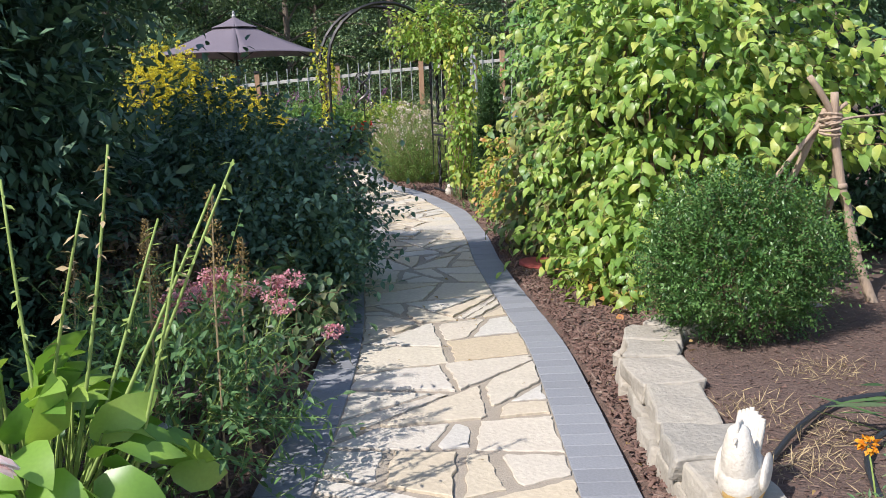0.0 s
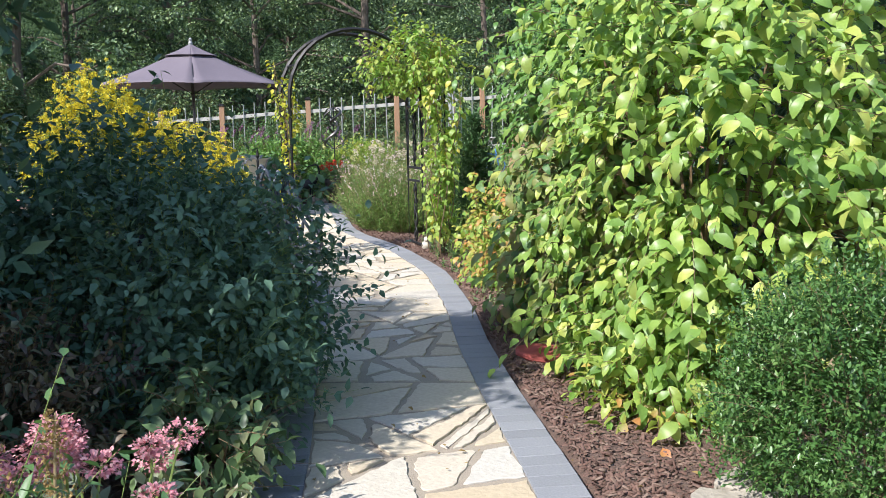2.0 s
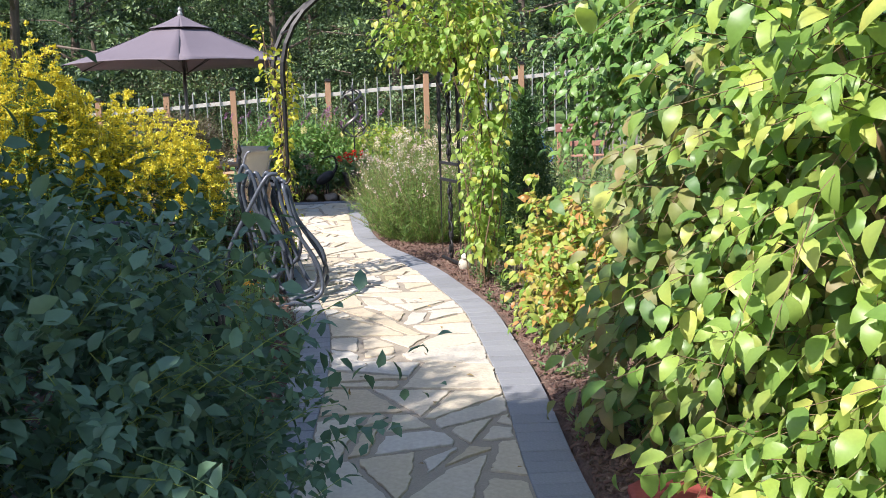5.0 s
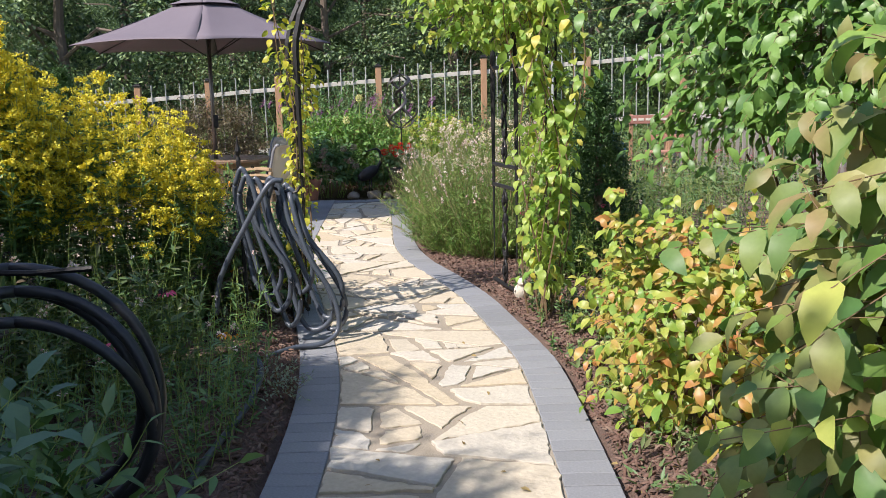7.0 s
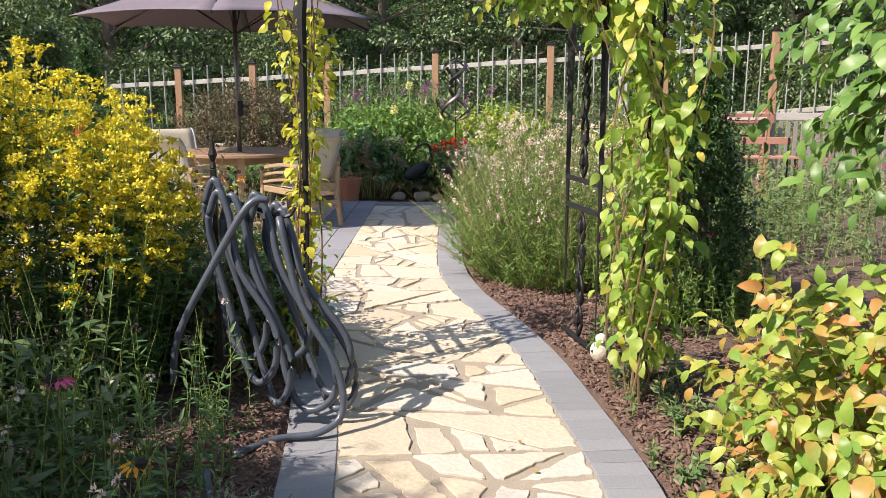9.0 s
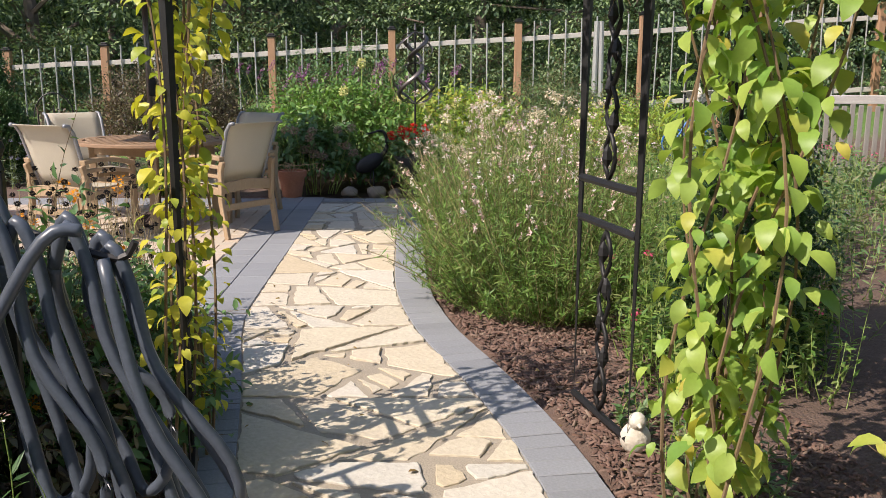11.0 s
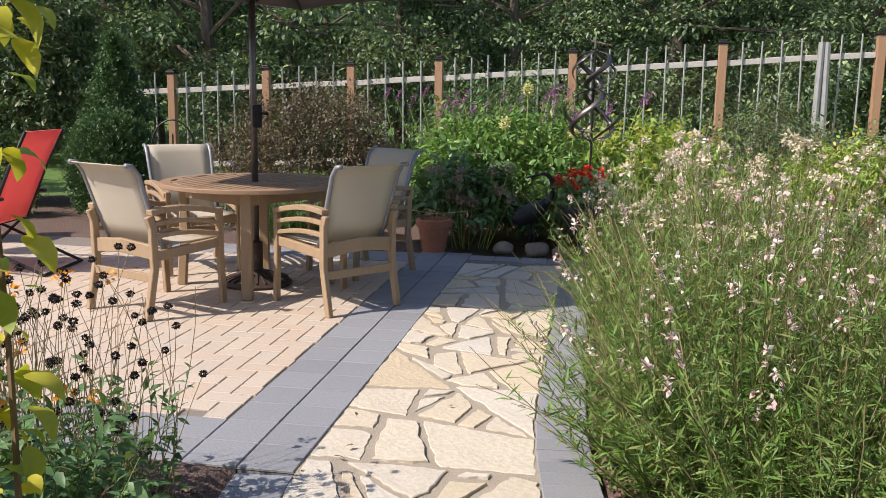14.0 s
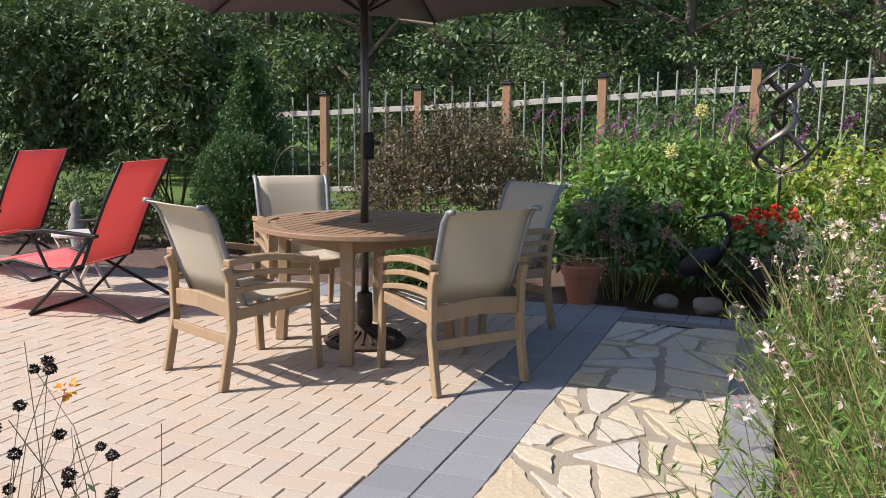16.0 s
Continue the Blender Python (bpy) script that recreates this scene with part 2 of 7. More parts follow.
L_FERN = leafmat("feathery_leaf", [(0.078, 0.165, 0.056), (0.125, 0.233, 0.084), (0.188, 0.274, 0.112), (0.267, 0.274, 0.140)], 0.3, 0.5)
L_PURPLE = leafmat("purple_brown_leaf", [(0.055, 0.042, 0.034), (0.095, 0.070, 0.048), (0.150, 0.115, 0.070), (0.150, 0.160, 0.075), (0.200, 0.155, 0.090)], 0.2, 0.5)
L_VINE = leafmat("vine_leaf", [(0.197, 0.358, 0.068), (0.302, 0.450, 0.082), (0.423, 0.529, 0.108), (0.258, 0.397, 0.082), (0.635, 0.556, 0.108)], 0.42, 0.45)
L_GOLDVINE = leafmat("golden_vine_leaf", [(0.286, 0.390, 0.062), (0.546, 0.546, 0.062), (0.676, 0.598, 0.062), (0.390, 0.442, 0.062)], 0.42, 0.45)
L_GAURA = leafmat("gaura_leaf", [(0.075, 0.13, 0.03), (0.11, 0.18, 0.04), (0.17, 0.24, 0.055), (0.21, 0.22, 0.08)], 0.3, 0.5)
L_SILVER = leafmat("silver_leaf", [(0.20, 0.26, 0.18), (0.30, 0.36, 0.26)], 0.25, 0.6)
# wide, slow dark-to-light drift paints shaded gaps and lit clumps into the leaf colour
L_WOOD = leafmat("woodland_leaf", [(0.040, 0.075, 0.042), (0.075, 0.130, 0.066), (0.185, 0.270, 0.125), (0.310, 0.405, 0.175)], 0.22, 0.5, 0.33)
L_GRASS = leafmat("grass_blade", [(0.067, 0.137, 0.040), (0.101, 0.186, 0.060), (0.157, 0.216, 0.100)], 0.3, 0.5)
P_GOLD = leafmat("goldenrod_bloom", [(0.66, 0.52, 0.03), (0.77, 0.64, 0.05), (0.82, 0.73, 0.08), (0.58, 0.54, 0.07)], 0.25, 0.7)
P_PINK = leafmat("sedum_bloom", [(0.56, 0.19, 0.24), (0.68, 0.30, 0.34), (0.74, 0.44, 0.44), (0.44, 0.14, 0.18)], 0.2, 0.7)
P_WHITE = leafmat("white_petal", [(0.70, 0.64, 0.58), (0.78, 0.74, 0.70), (0.70, 0.42, 0.42), (0.76, 0.62, 0.58)], 0.3, 0.6)
P_CREAM = leafmat("cream_petal", [(0.693, 0.598, 0.420), (0.756, 0.693, 0.546), (0.714, 0.525, 0.441)], 0.3, 0.6)
P_RED = leafmat("red_petal", [(0.62, 0.022, 0.012), (0.72, 0.04, 0.02), (0.55, 0.015, 0.012)], 0.2, 0.6)
P_HOT = leafmat("hot_pink_petal", [(0.60, 0.05, 0.16), (0.70, 0.10, 0.22)], 0.2, 0.6)
P_PURPLE = leafmat("purple_petal", [(0.24, 0.07, 0.24), (0.34, 0.12, 0.32), (0.40, 0.14, 0.32)], 0.2, 0.6)
P_ORANGE = leafmat("orange_petal", [(0.75, 0.26, 0.01), (0.8, 0.36, 0.015)], 0.2, 0.6)
P_PALE = leafmat("pale_yellow_petal", [(0.72, 0.68, 0.30), (0.78, 0.74, 0.42)], 0.25, 0.6)
P_BROWN = leafmat("spent_plume", [(0.22, 0.14, 0.05), (0.32, 0.22, 0.08), (0.38, 0.28, 0.12)], 0.2, 0.8)
P_DUSTY = leafmat("dusty_pink_petal", [(0.30, 0.22, 0.17), (0.42, 0.31, 0.24), (0.36, 0.22, 0.19)], 0.2, 0.7)
P_LAV = leafmat("lavender_petal", [(0.30, 0.27, 0.46), (0.40, 0.36, 0.55)], 0.2, 0.7)


# ---- mesh tools ----
def mesh_of(name, verts, faces):
    me = bpy.data.meshes.new(name)
    me.from_pydata([tuple(v) for v in verts], [], faces)
    me.update()
    return me


MASSED = {"foliage", "leaves", "crown", "branchwork", "limbwork", "stemwork", "flower_mass", "flower_spray", "plume", "seed_pods", "leaf_stalks", "bloom_mass", "pod_cluster"}


def part(name, shape, material, parent=None, label="", smooth=False):
    """Links a bmesh or mesh as one object, under a thing where one is given."""
    if isinstance(shape, bmesh.types.BMesh):
        me = bpy.data.meshes.new(name)
        bmesh.ops.recalc_face_normals(shape, faces=shape.faces)
        shape.to_mesh(me)
        shape.free()
    else:
        me = shape
    if material and not me.materials:
        me.materials.append(material)
    if smooth:
        me.polygons.foreach_set("use_smooth", [True] * len(me.polygons))
    ob = new(name, me)
    if parent:
        ob.parent = parent
    if label:
        ob["label"] = label
    if parent and name in MASSED:
        ob["kind"] = "stuff"
    return ob


def thing(name, label, category, at=(0, 0, 0), turn=0, group="", kind=""):
    e = new(name)
    e.empty_display_size = 0.1
    e.matrix_world = pose(*at, 0, 0, turn)
    return tagged(e, label, category, group, kind)


def box(bm, size, at=(0, 0, 0), turn=None, bevel=0.0):
    r = bmesh.ops.create_cube(bm, size=1.0)
    vs = r["verts"]
    bmesh.ops.scale(bm, vec=size, verts=vs)
    if bevel:
        es = list({e for v in vs for e in v.link_edges})
        g = bmesh.ops.bevel(bm, geom=es, offset=bevel, segments=2, affect="EDGES", profile=0.5)
        vs = [v for v in g["verts"]]
    m = Matrix.Translation(at) @ (turn.to_4x4() if turn else Matrix.Identity(4))
    bmesh.ops.transform(bm, matrix=m, verts=vs)
    return bm


def boxes(*specs):
    bm = bmesh.new()
    for s in specs:
        box(bm, *s)
    return bm


def lathe(profile, segs=24):
    """A turned solid from (radius, height) pairs."""
    bm = bmesh.new()
    rings = []
    for r, z in profile:
        rings.append([bm.verts.new((r * math.cos(2 * math.pi * i / segs), r * math.sin(2 * math.pi * i / segs), z)) for i in range(segs)])
    for a, b in zip(rings, rings[1:]):
        for i in range(segs):
            bm.faces.new((a[i], a[(i + 1) % segs], b[(i + 1) % segs], b[i]))
    bm.faces.new(rings[0][::-1])
    bm.faces.new(rings[-1])
    return bm


def tubes(lines, radii, sides=5, taper=1.0):
    """Round bars along polylines; taper is the far end's share of the radius."""
    verts, faces = [], []
    for line, rad in zip(lines, radii):
        p = np.asarray(line, float)
        n = len(p)
        tan = np.gradient(p, axis=0)
        tan /= np.linalg.norm(tan, axis=1)[:, None] + 1e-9
        ref = np.array([0.0, 0.0, 1.0]) if abs(tan[:, 2]).mean() < 0.9 else np.array([1.0, 0.0, 0.0])
        side = np.cross(tan, ref)
        side /= np.linalg.norm(side, axis=1)[:, None] + 1e-9
        up = np.cross(side, tan)
        o = len(verts)
        for k in range(n):
            r = rad * (1 + (taper - 1) * k / max(1, n - 1))
            for s in range(sides):
                a = 2 * math.pi * s / sides
                verts.append(p[k] + r * (math.cos(a) * side[k] + math.sin(a) * up[k]))
        for k in range(n - 1):
            for s in range(sides):
                a, b = o + k * sides + s, o + k * sides + (s + 1) % sides
                faces.append((a, b, b + sides, a + sides))
        faces.append(tuple(o + s for s in reversed(range(sides))))
        faces.append(tuple(o + (n - 1) * sides + s for s in range(sides)))
    return mesh_of("bars", verts, faces)


def bar(points, w, h, up=(0, 0, 1)):
    """A bar of rectangular section swept along points: w across, h along up."""
    bm = bmesh.new()
    p = [Vector(q) for q in points]
    up = Vector(up)
    rings = []
    for i, q in enumerate(p):
        t = (p[min(i + 1, len(p) - 1)] - p[max(i - 1, 0)]).normalized()
        s = t.cross(up).normalized()
        u = s.cross(t).normalized()
        rings.append([bm.verts.new(q + s * a * w / 2 + u * b * h / 2) for a, b in ((-1, -1), (1, -1), (1, 1), (-1, 1))])
    for a, b in zip(rings, rings[1:]):
        for i in range(4):
            bm.faces.new((a[i], a[(i + 1) % 4], b[(i + 1) % 4], b[i]))
    bm.faces.new(rings[0][::-1])
    bm.faces.new(rings[-1])
    es = [e for e in bm.edges]
    bmesh.ops.bevel(bm, geom=es, offset=min(w, h) * 0.12, segments=1, affect="EDGES")
    return bm


def sheet(grid, thick):
    """A sheet of some thickness from a grid of points (rows of columns)."""
    g = np.asarray(grid, float)
    r, c = g.shape[:2]
    du, dv = np.gradient(g, axis=0), np.gradient(g, axis=1)
    nn = np.cross(du, dv)
    nn /= np.linalg.norm(nn, axis=2)[..., None] + 1e-9
    top, bot = (g + nn * thick / 2).reshape(-1, 3), (g - nn * thick / 2).reshape(-1, 3)
    verts = np.concatenate([top, bot])
    faces, k = [], r * c
    for i in range(r - 1):
        for j in range(c - 1):
            a = i * c + j
            faces += [(a, a + 1, a + c + 1, a + c), (k + a, k + a + c, k + a + c + 1, k + a + 1)]
    rim = [j for j in range(c)] + [i * c + c - 1 for i in range(1, r)] + [(r - 1) * c + j for j in range(c - 2, -1, -1)] + [i * c for i in range(r - 2, 0, -1)]
    for a, b in zip(rim, rim[1:] + rim[:1]):
        faces.append((a, k + a, k + b, b))
    return mesh_of("sheet", verts, faces)


BLADE = (np.array([(0, 0, 0), (.32, -.5, .10), (.36, 0, 0), (.32, .5, .10), (.70, -.36, .02), (.72, 0, -.06), (.70, .36, .02), (1, 0, -.20)]),
         [(0, 1, 2), (0, 2, 3), (1, 4, 5, 2), (2, 5, 6, 3), (4, 7, 5), (5, 7, 6)])
SMALL = (np.array([(0, 0, 0), (.45, -.5, .08), (1, 0, -.05), (.45, .5, .08)]), [(0, 1, 2), (0, 2, 3)])
BIG = (np.array([(0, 0, 0), (.10, -.28, .06), (.12, 0, .0), (.10, .28, .06), (.38, -.5, .16), (.40, 0, .10), (.38, .5, .16), (.68, -.42, .08), (.70, 0, .04), (.68, .42, .08),
                 (.88, -.2, -.08), (.89, 0, -.10), (.88, .2, -.08), (1, 0, -.2)]),
       [(0, 1, 2), (0, 2, 3), (1, 4, 5, 2), (2, 5, 6, 3), (4, 7, 8, 5), (5, 8, 9, 6), (7, 10, 11, 8), (8, 11, 12, 9), (10, 13, 11), (11, 13, 12)])


def unit(v):
    return v / (np.linalg.norm(v, axis=-1, keepdims=True) + 1e-9)


def leaves(name, pos, axis, length, width, blade=BLADE, face=None):
    """Many blades as one mesh: where each starts, the way it points, its length and the share of it that is its width."""
    n = len(pos)
    axis = unit(np.asarray(axis, float))
    up = np.tile([0.0, 0.0, 1.0], (n, 1)) if face is None else np.asarray(face, float)
    up = up + rng.normal(0, 0.35, (n, 3))
    side = unit(np.cross(axis, up))
    nor = np.cross(side, axis)
    tv, tf = blade
    length = np.broadcast_to(np.asarray(length, float), (n,))[:, None, None]
    v = pos[:, None, :] + length * (tv[None, :, 0:1] * axis[:, None, :] + width * tv[None, :, 1:2] * side[:, None, :] + width * 1.6 * tv[None, :, 2:3] * nor[:, None, :])
    k = len(tv)
    me = bpy.data.meshes.new(name)
    loops = np.concatenate([np.array(f) for f in tf])
    sizes = np.array([len(f) for f in tf])
    me.vertices.add(n * k)
    me.vertices.foreach_set("co", v.astype(np.float32).ravel())
    li = (np.arange(n)[:, None] * k + loops[None, :]).ravel()
    me.loops.add(len(li))
    me.loops.foreach_set("vertex_index", li.astype(np.int32))
    st = np.concatenate([[0], np.cumsum(np.tile(sizes, n))[:-1]])
    me.polygons.add(n * len(tf))
    me.polygons.foreach_set("loop_start", st.astype(np.int32))
    me.update(calc_edges=True)
    me.validate()
    me.polygons.foreach_set("use_smooth", np.ones(len(me.polygons), bool))
    return me


def rand_dirs(n, low=-0.3):
    d = unit(rng.normal(0, 1, (n * 3, 3)))
    d = d[d[:, 2] > low][:n]
    return d


def lumpy(d, amount, seed):
    return np.array([1 + amount * noise.noise(Vector(q) * 2.2 + Vector((seed, 0, 0))) + 0.5 * amount * noise.noise(Vector(q) * 5 + Vector((0, seed, 0))) for q in d])


def twig_leaves(starts, ways, tlen, per, leaf, droop, curl=0.25):
    """Leaves set in turn along twigs, with the twigs' own lines."""
    n = len(starts)
    t = np.linspace(0.15, 1.0, per)
    bend = rng.normal(0, curl, (n, 3))
    tl = tlen * rng.uniform(0.6, 1.25, n)
    p = starts[:, None, :] + tl[:, None, None] * (t[None, :, None] * ways[:, None, :] + (t ** 2)[None, :, None] * (bend - np.array([0, 0, droop * 0.5]))[:, None, :])
    flat = unit(np.cross(ways, rng.normal(0, 1, (n, 3))))
    sgn = np.where(np.arange(per) % 2 == 0, 1.0, -1.0)
    ax = 0.55 * ways[:, None, :] + sgn[None, :, None] * flat[:, None, :] * 0.8 - np.array([0, 0, droop]) + rng.normal(0, 0.3, (n, per, 3))
    return p.reshape(-1, 3), ax.reshape(-1, 3), [np.vstack([s, q]) for s, q in zip(starts, p[:, [per // 2, -1]])]


def shrub(name, label, at, radii, twigs, tlen, per, leaf, width, mat, droop=0.3, inner=0.45, lump=0.25, blade=BLADE, twigmat=None, low=-0.35, stems=9, category="shrub", lift=0.5, group="", part_name="foliage", cut=None):
    """A shrub: stems from its foot, twigs at and under its outline, and leaves along the twigs."""
    e = thing(name, label, category, at, 0, group)
    R = np.array(radii)
    d = rand_dirs(twigs, low)
    n = len(d)
    seed = float(rng.uniform(0, 50))
    r = rng.uniform(inner, 1.0, n) ** 0.6 * lumpy(d, lump, seed)
    c = np.array([0, 0, R[2] * lift * 1.0])
    st = c + d * R * r[:, None] * np.array([1, 1, 1])
    keep = st[:, 2] > 0.04
    if cut is not None:
        keep &= cut(st + np.array(at))
    st, d = st[keep], d[keep]
    ways = unit(d + np.array([0, 0, 0.25]) + rng.normal(0, 0.35, d.shape))
    p, ax, lines = twig_leaves(st - ways * tlen * 0.5, ways, tlen, per, leaf, droop)
    ok = p[:, 2] > 0.015
    sunward = np.tile(np.array(SUN) + np.array([0, 0, 0.3]), (int(ok.sum()), 1)) if blade is BIG else None
    part(part_name, leaves(part_name, p[ok], ax[ok], leaf * rng.uniform(0.6, 1.2, ok.sum()), width, blade, sunward), mat, e)
    tl = [l for l in lines[:: max(1, len(lines) // 700)]]
    main = []
    for k in range(stems):
        a = rng.uniform(0, 6.28)
        q = st[rng.integers(len(st))] * 0.8
        b = np.array([0.12 * R[0] * math.cos(a), 0.12 * R[1] * math.sin(a), -0.02])
        main.append(np.array([b, b * 0.6 + q * 0.35 + [0, 0, 0.1 * R[2]], q]))
    m1 = tubes(tl + main, [0.0008 + 0.014 * leaf] * len(tl) + [0.006 + 0.006 * R[2]] * len(main), 4, 0.5)
    part("branchwork", m1, twigmat or TWIG, e)
    return e


def blossoms(name, heads, radius, petals, size, mat, parent, flat=1.0, width=0.8):
    """Round flower heads, each of many small petals."""
    heads = np.asarray(heads)
    n = len(heads)
    if 1 < n <= 40:
        rr = np.broadcast_to(np.asarray(radius, float), (n,))
        return [blossoms(name, heads[i:i + 1], rr[i], petals, size, mat, parent, flat, width) for i in range(n)]
    if n > 1:
        name = "bloom_mass"
    d = unit(rng.normal(0, 1, (n, petals, 3)))
    rad = np.broadcast_to(np.asarray(radius, float), (n,))[:, None, None]
    p = heads[:, None, :] + d * rad * rng.uniform(0.5, 1, (n, petals, 1)) * np.array([1, 1, flat])
    ax = d + rng.normal(0, 0.5, d.shape)
    me = leaves(name, p.reshape(-1, 3), ax.reshape(-1, 3), size * rng.uniform(0.7, 1.2, n * petals), width, SMALL)
    return part(name, me, mat, parent)


def stems_of(foots, tips, rad, bow=0.12, n=6):
    out = []
    for a, b in zip(np.asarray(foots, float), np.asarray(tips, float)):
        t = np.linspace(0, 1, n)[:, None]
        side = rng.normal(0, bow, 3) * np.linalg.norm(b - a)
        side[2] = abs(side[2]) * 0.4
        out.append(a + (b - a) * t + side * (t * (1 - t)))
    return out


# ---- lie of the land ----
def smooth_curve(pts):
    ys, xs = np.array([p[0] for p in pts]), np.array([p[1] for p in pts])
    g = np.arange(-2.5, 18.6, 0.05)
    v = np.interp(g, ys, xs)
    k = np.exp(-0.5 * (np.arange(-12, 13) / 5.0) ** 2)
    v = np.convolve(np.pad(v, 12, "edge"), k / k.sum(), "valid")
    return lambda y: np.interp(y, g, v)


right_in = smooth_curve([(-2.5, 0.25), (0, 0.45), (2.69, 0.80), (3.43, 0.90), (4.44, 1.03), (5.95, 1.09), (7.0, 1.15), (8.0, 1.26), (8.8, 1.30), (9.8, 1.34), (10.5, 1.25), (11.3, 1.16), (12.2, 0.96), (12.6, 0.82), (13.4, 0.69), (13.9, 0.66), (17.3, 0.64)])
left_in = smooth_curve([(-2.5, -0.85), (0, -0.55), (2.85, -0.13), (3.58, -0.01), (4.34, 0.10), (5.23, 0.18), (6.57, 0.23), (7.8, 0.33), (8.5, 0.38), (9.4, 0.39), (10.2, 0.32), (10.6, 0.26), (12.06, 0.03), (12.7, -0.10), (13.1, -0.15), (13.8, -0.15), (17.3, -0.15)])
BAND = 0.215
PATIO_X, PATIO_FRONT, PATIO_BACK, PATIO_LEFT = -0.15, 13.12, 17.62, -6.4


def land(x, y):
    """Height of the beds and lawn."""
    far = min(1.0, max(0.0, (y - 18.5) / 5.0))
    h = far * (0.10 + 0.055 * max(-9.0, min(14.0, x)))
    h += 0.022 * noise.noise(Vector((x * 1.7, y * 1.7, 0))) + 0.008 * noise.noise(Vector((x * 9, y * 9, 3)))
    if -3 < y < 18.6:
        inside = left_in(y) - BAND - 0.03 < x < right_in(y) + BAND + 0.03
        if y > PATIO_FRONT - 0.02:
            inside = inside or (PATIO_LEFT - 0.05 < x < 0.7 and y < PATIO_BACK + 0.05)
        if inside:
            return -0.07
    # raised bed behind the stone wall
    if y < 6 and x > 1.25:
        wallx = np.interp(y, [0, 2.4, 3.0, 3.5, 3.9, 4.2, 4.5], [1.05, 1.22, 1.32, 1.42, 1.55, 1.9, 2.6])
        h += 0.13 * min(1.0, max(0.0, (x - wallx) / 0.12)) * min(1, max(0, (6 - y) / 1.0))
    return h + 0.004


def ground_sheet():
    xs = np.concatenate([np.array([-400, -90, -30, -16]), np.arange(-10, -3, 0.3), np.arange(-3, 4, 0.07), np.arange(4, 12, 0.3), np.array([16, 30, 90, 400])])
    ys = np.concatenate([np.array([-300, -60, -15, -5]), np.arange(-3, 18.6, 0.07), np.arange(18.7, 30, 0.4), np.array([34, 45, 70, 150, 600])])
    verts = [(x, y, land(x, y)) for y in ys for x in xs]
    c = len(xs)
    faces = [(j * c + i, j * c + i + 1, (j + 1) * c + i + 1, (j + 1) * c + i) for j in range(len(ys) - 1) for i in range(c - 1)]
    m, nt, b = _tree("bed_soil_and_lawn")
    soil = _ramp(nt, _noise(nt, 14, 6), [(0.055, 0.036, 0.027), (0.11, 0.07, 0.052), (0.17, 0.12, 0.09)])
    fleck = _ramp(nt, _noise(nt, 70, 4), [(0.10, 0.06, 0.045), (0.13, 0.085, 0.065), (0.26, 0.19, 0.15)])
    soil = _mix(nt, 0.5, soil, fleck)
    grass = _ramp(nt, _noise(nt, 5, 6), [(0.05, 0.11, 0.02), (0.09, 0.17, 0.03), (0.13, 0.21, 0.05)])
    tc = nt.nodes.new("ShaderNodeTexCoord")
    sep = nt.nodes.new("ShaderNodeSeparateXYZ")
    nt.links.new(tc.outputs["Object"], sep.inputs[0])
    mr = nt.nodes.new("ShaderNodeMapRange")
    mr.inputs[1].default_value, mr.inputs[2].default_value = 21.5, 22.5
    nt.links.new(sep.outputs[1], mr.inputs[0])
    nt.links.new(_mix(nt, mr.outputs[0], soil, grass), b.inputs["Base Color"])
    b.inputs["Roughness"].default_value = 0.95
    _bump(nt, b, _noise(nt, 60, 6), 0.9, 0.02)
    ob = part("ground", mesh_of("ground", verts, faces), m, smooth=True)
    tagged(ob, "brown bark-mulched garden beds running out to lawn", "ground", kind="structure")


ground_sheet()


def strip_mesh(y0, y1, fa, fb, z, step=0.15):
    ys = np.arange(y0, y1 + 1e-6, step)
    verts, faces = [], []
    for i, y in enumerate(ys):
        verts += [(float(fa(y)), y, z), (float(fb(y)), y, z)]
        if i:
            faces.append((2 * i - 2, 2 * i - 1, 2 * i + 1, 2 * i))
    return mesh_of("strip", verts, faces)


path_bed = part("flagstone_path", strip_mesh(-2.4, 17.3, lambda y: left_in(y) - 0.01, lambda y: right_in(y) + 0.01, -0.008), MORTAR)
tagged(path_bed, "winding path of buff limestone flags in sandy joints", "path", kind="structure")
border_r = part("path_border_right", strip_mesh(-2.4, 17.3, lambda y: right_in(y) - 0.0, lambda y: right_in(y) + BAND, -0.009), SAND)
tagged(border_r, "soldier course of grey concrete pavers edging the path", "paving edge", kind="structure")
border_l = part("path_border_left", strip_mesh(-2.4, 13.1, lambda y: left_in(y) - BAND, lambda y: left_in(y), -0.009), SAND)
tagged(border_l, "soldier course of grey concrete pavers edging the path", "paving edge", kind="structure")
patio = part("patio", mesh_of("patio", [(PATIO_LEFT, PATIO_FRONT, -0.009), (PATIO_X, PATIO_FRONT, -0.009), (PATIO_X, PATIO_BACK, -0.009), (PATIO_LEFT, PATIO_BACK, -0.009)], [(0, 1, 2, 3)]), SAND)
tagged(patio, "patio of tan herringbone pavers with a grey paver border", "patio", kind="structure")
back_bed = part("patio_back_band", mesh_of("patio_back", [(PATIO_X, 17.3, -0.010), (0.86, 17.3, -0.010), (0.86, PATIO_BACK, -0.010), (PATIO_X, PATIO_BACK, -0.010)], [(0, 1, 2, 3)]), SAND)
tagged(back_bed, "grey paver band closing the path at the back", "paving edge", kind="structure")


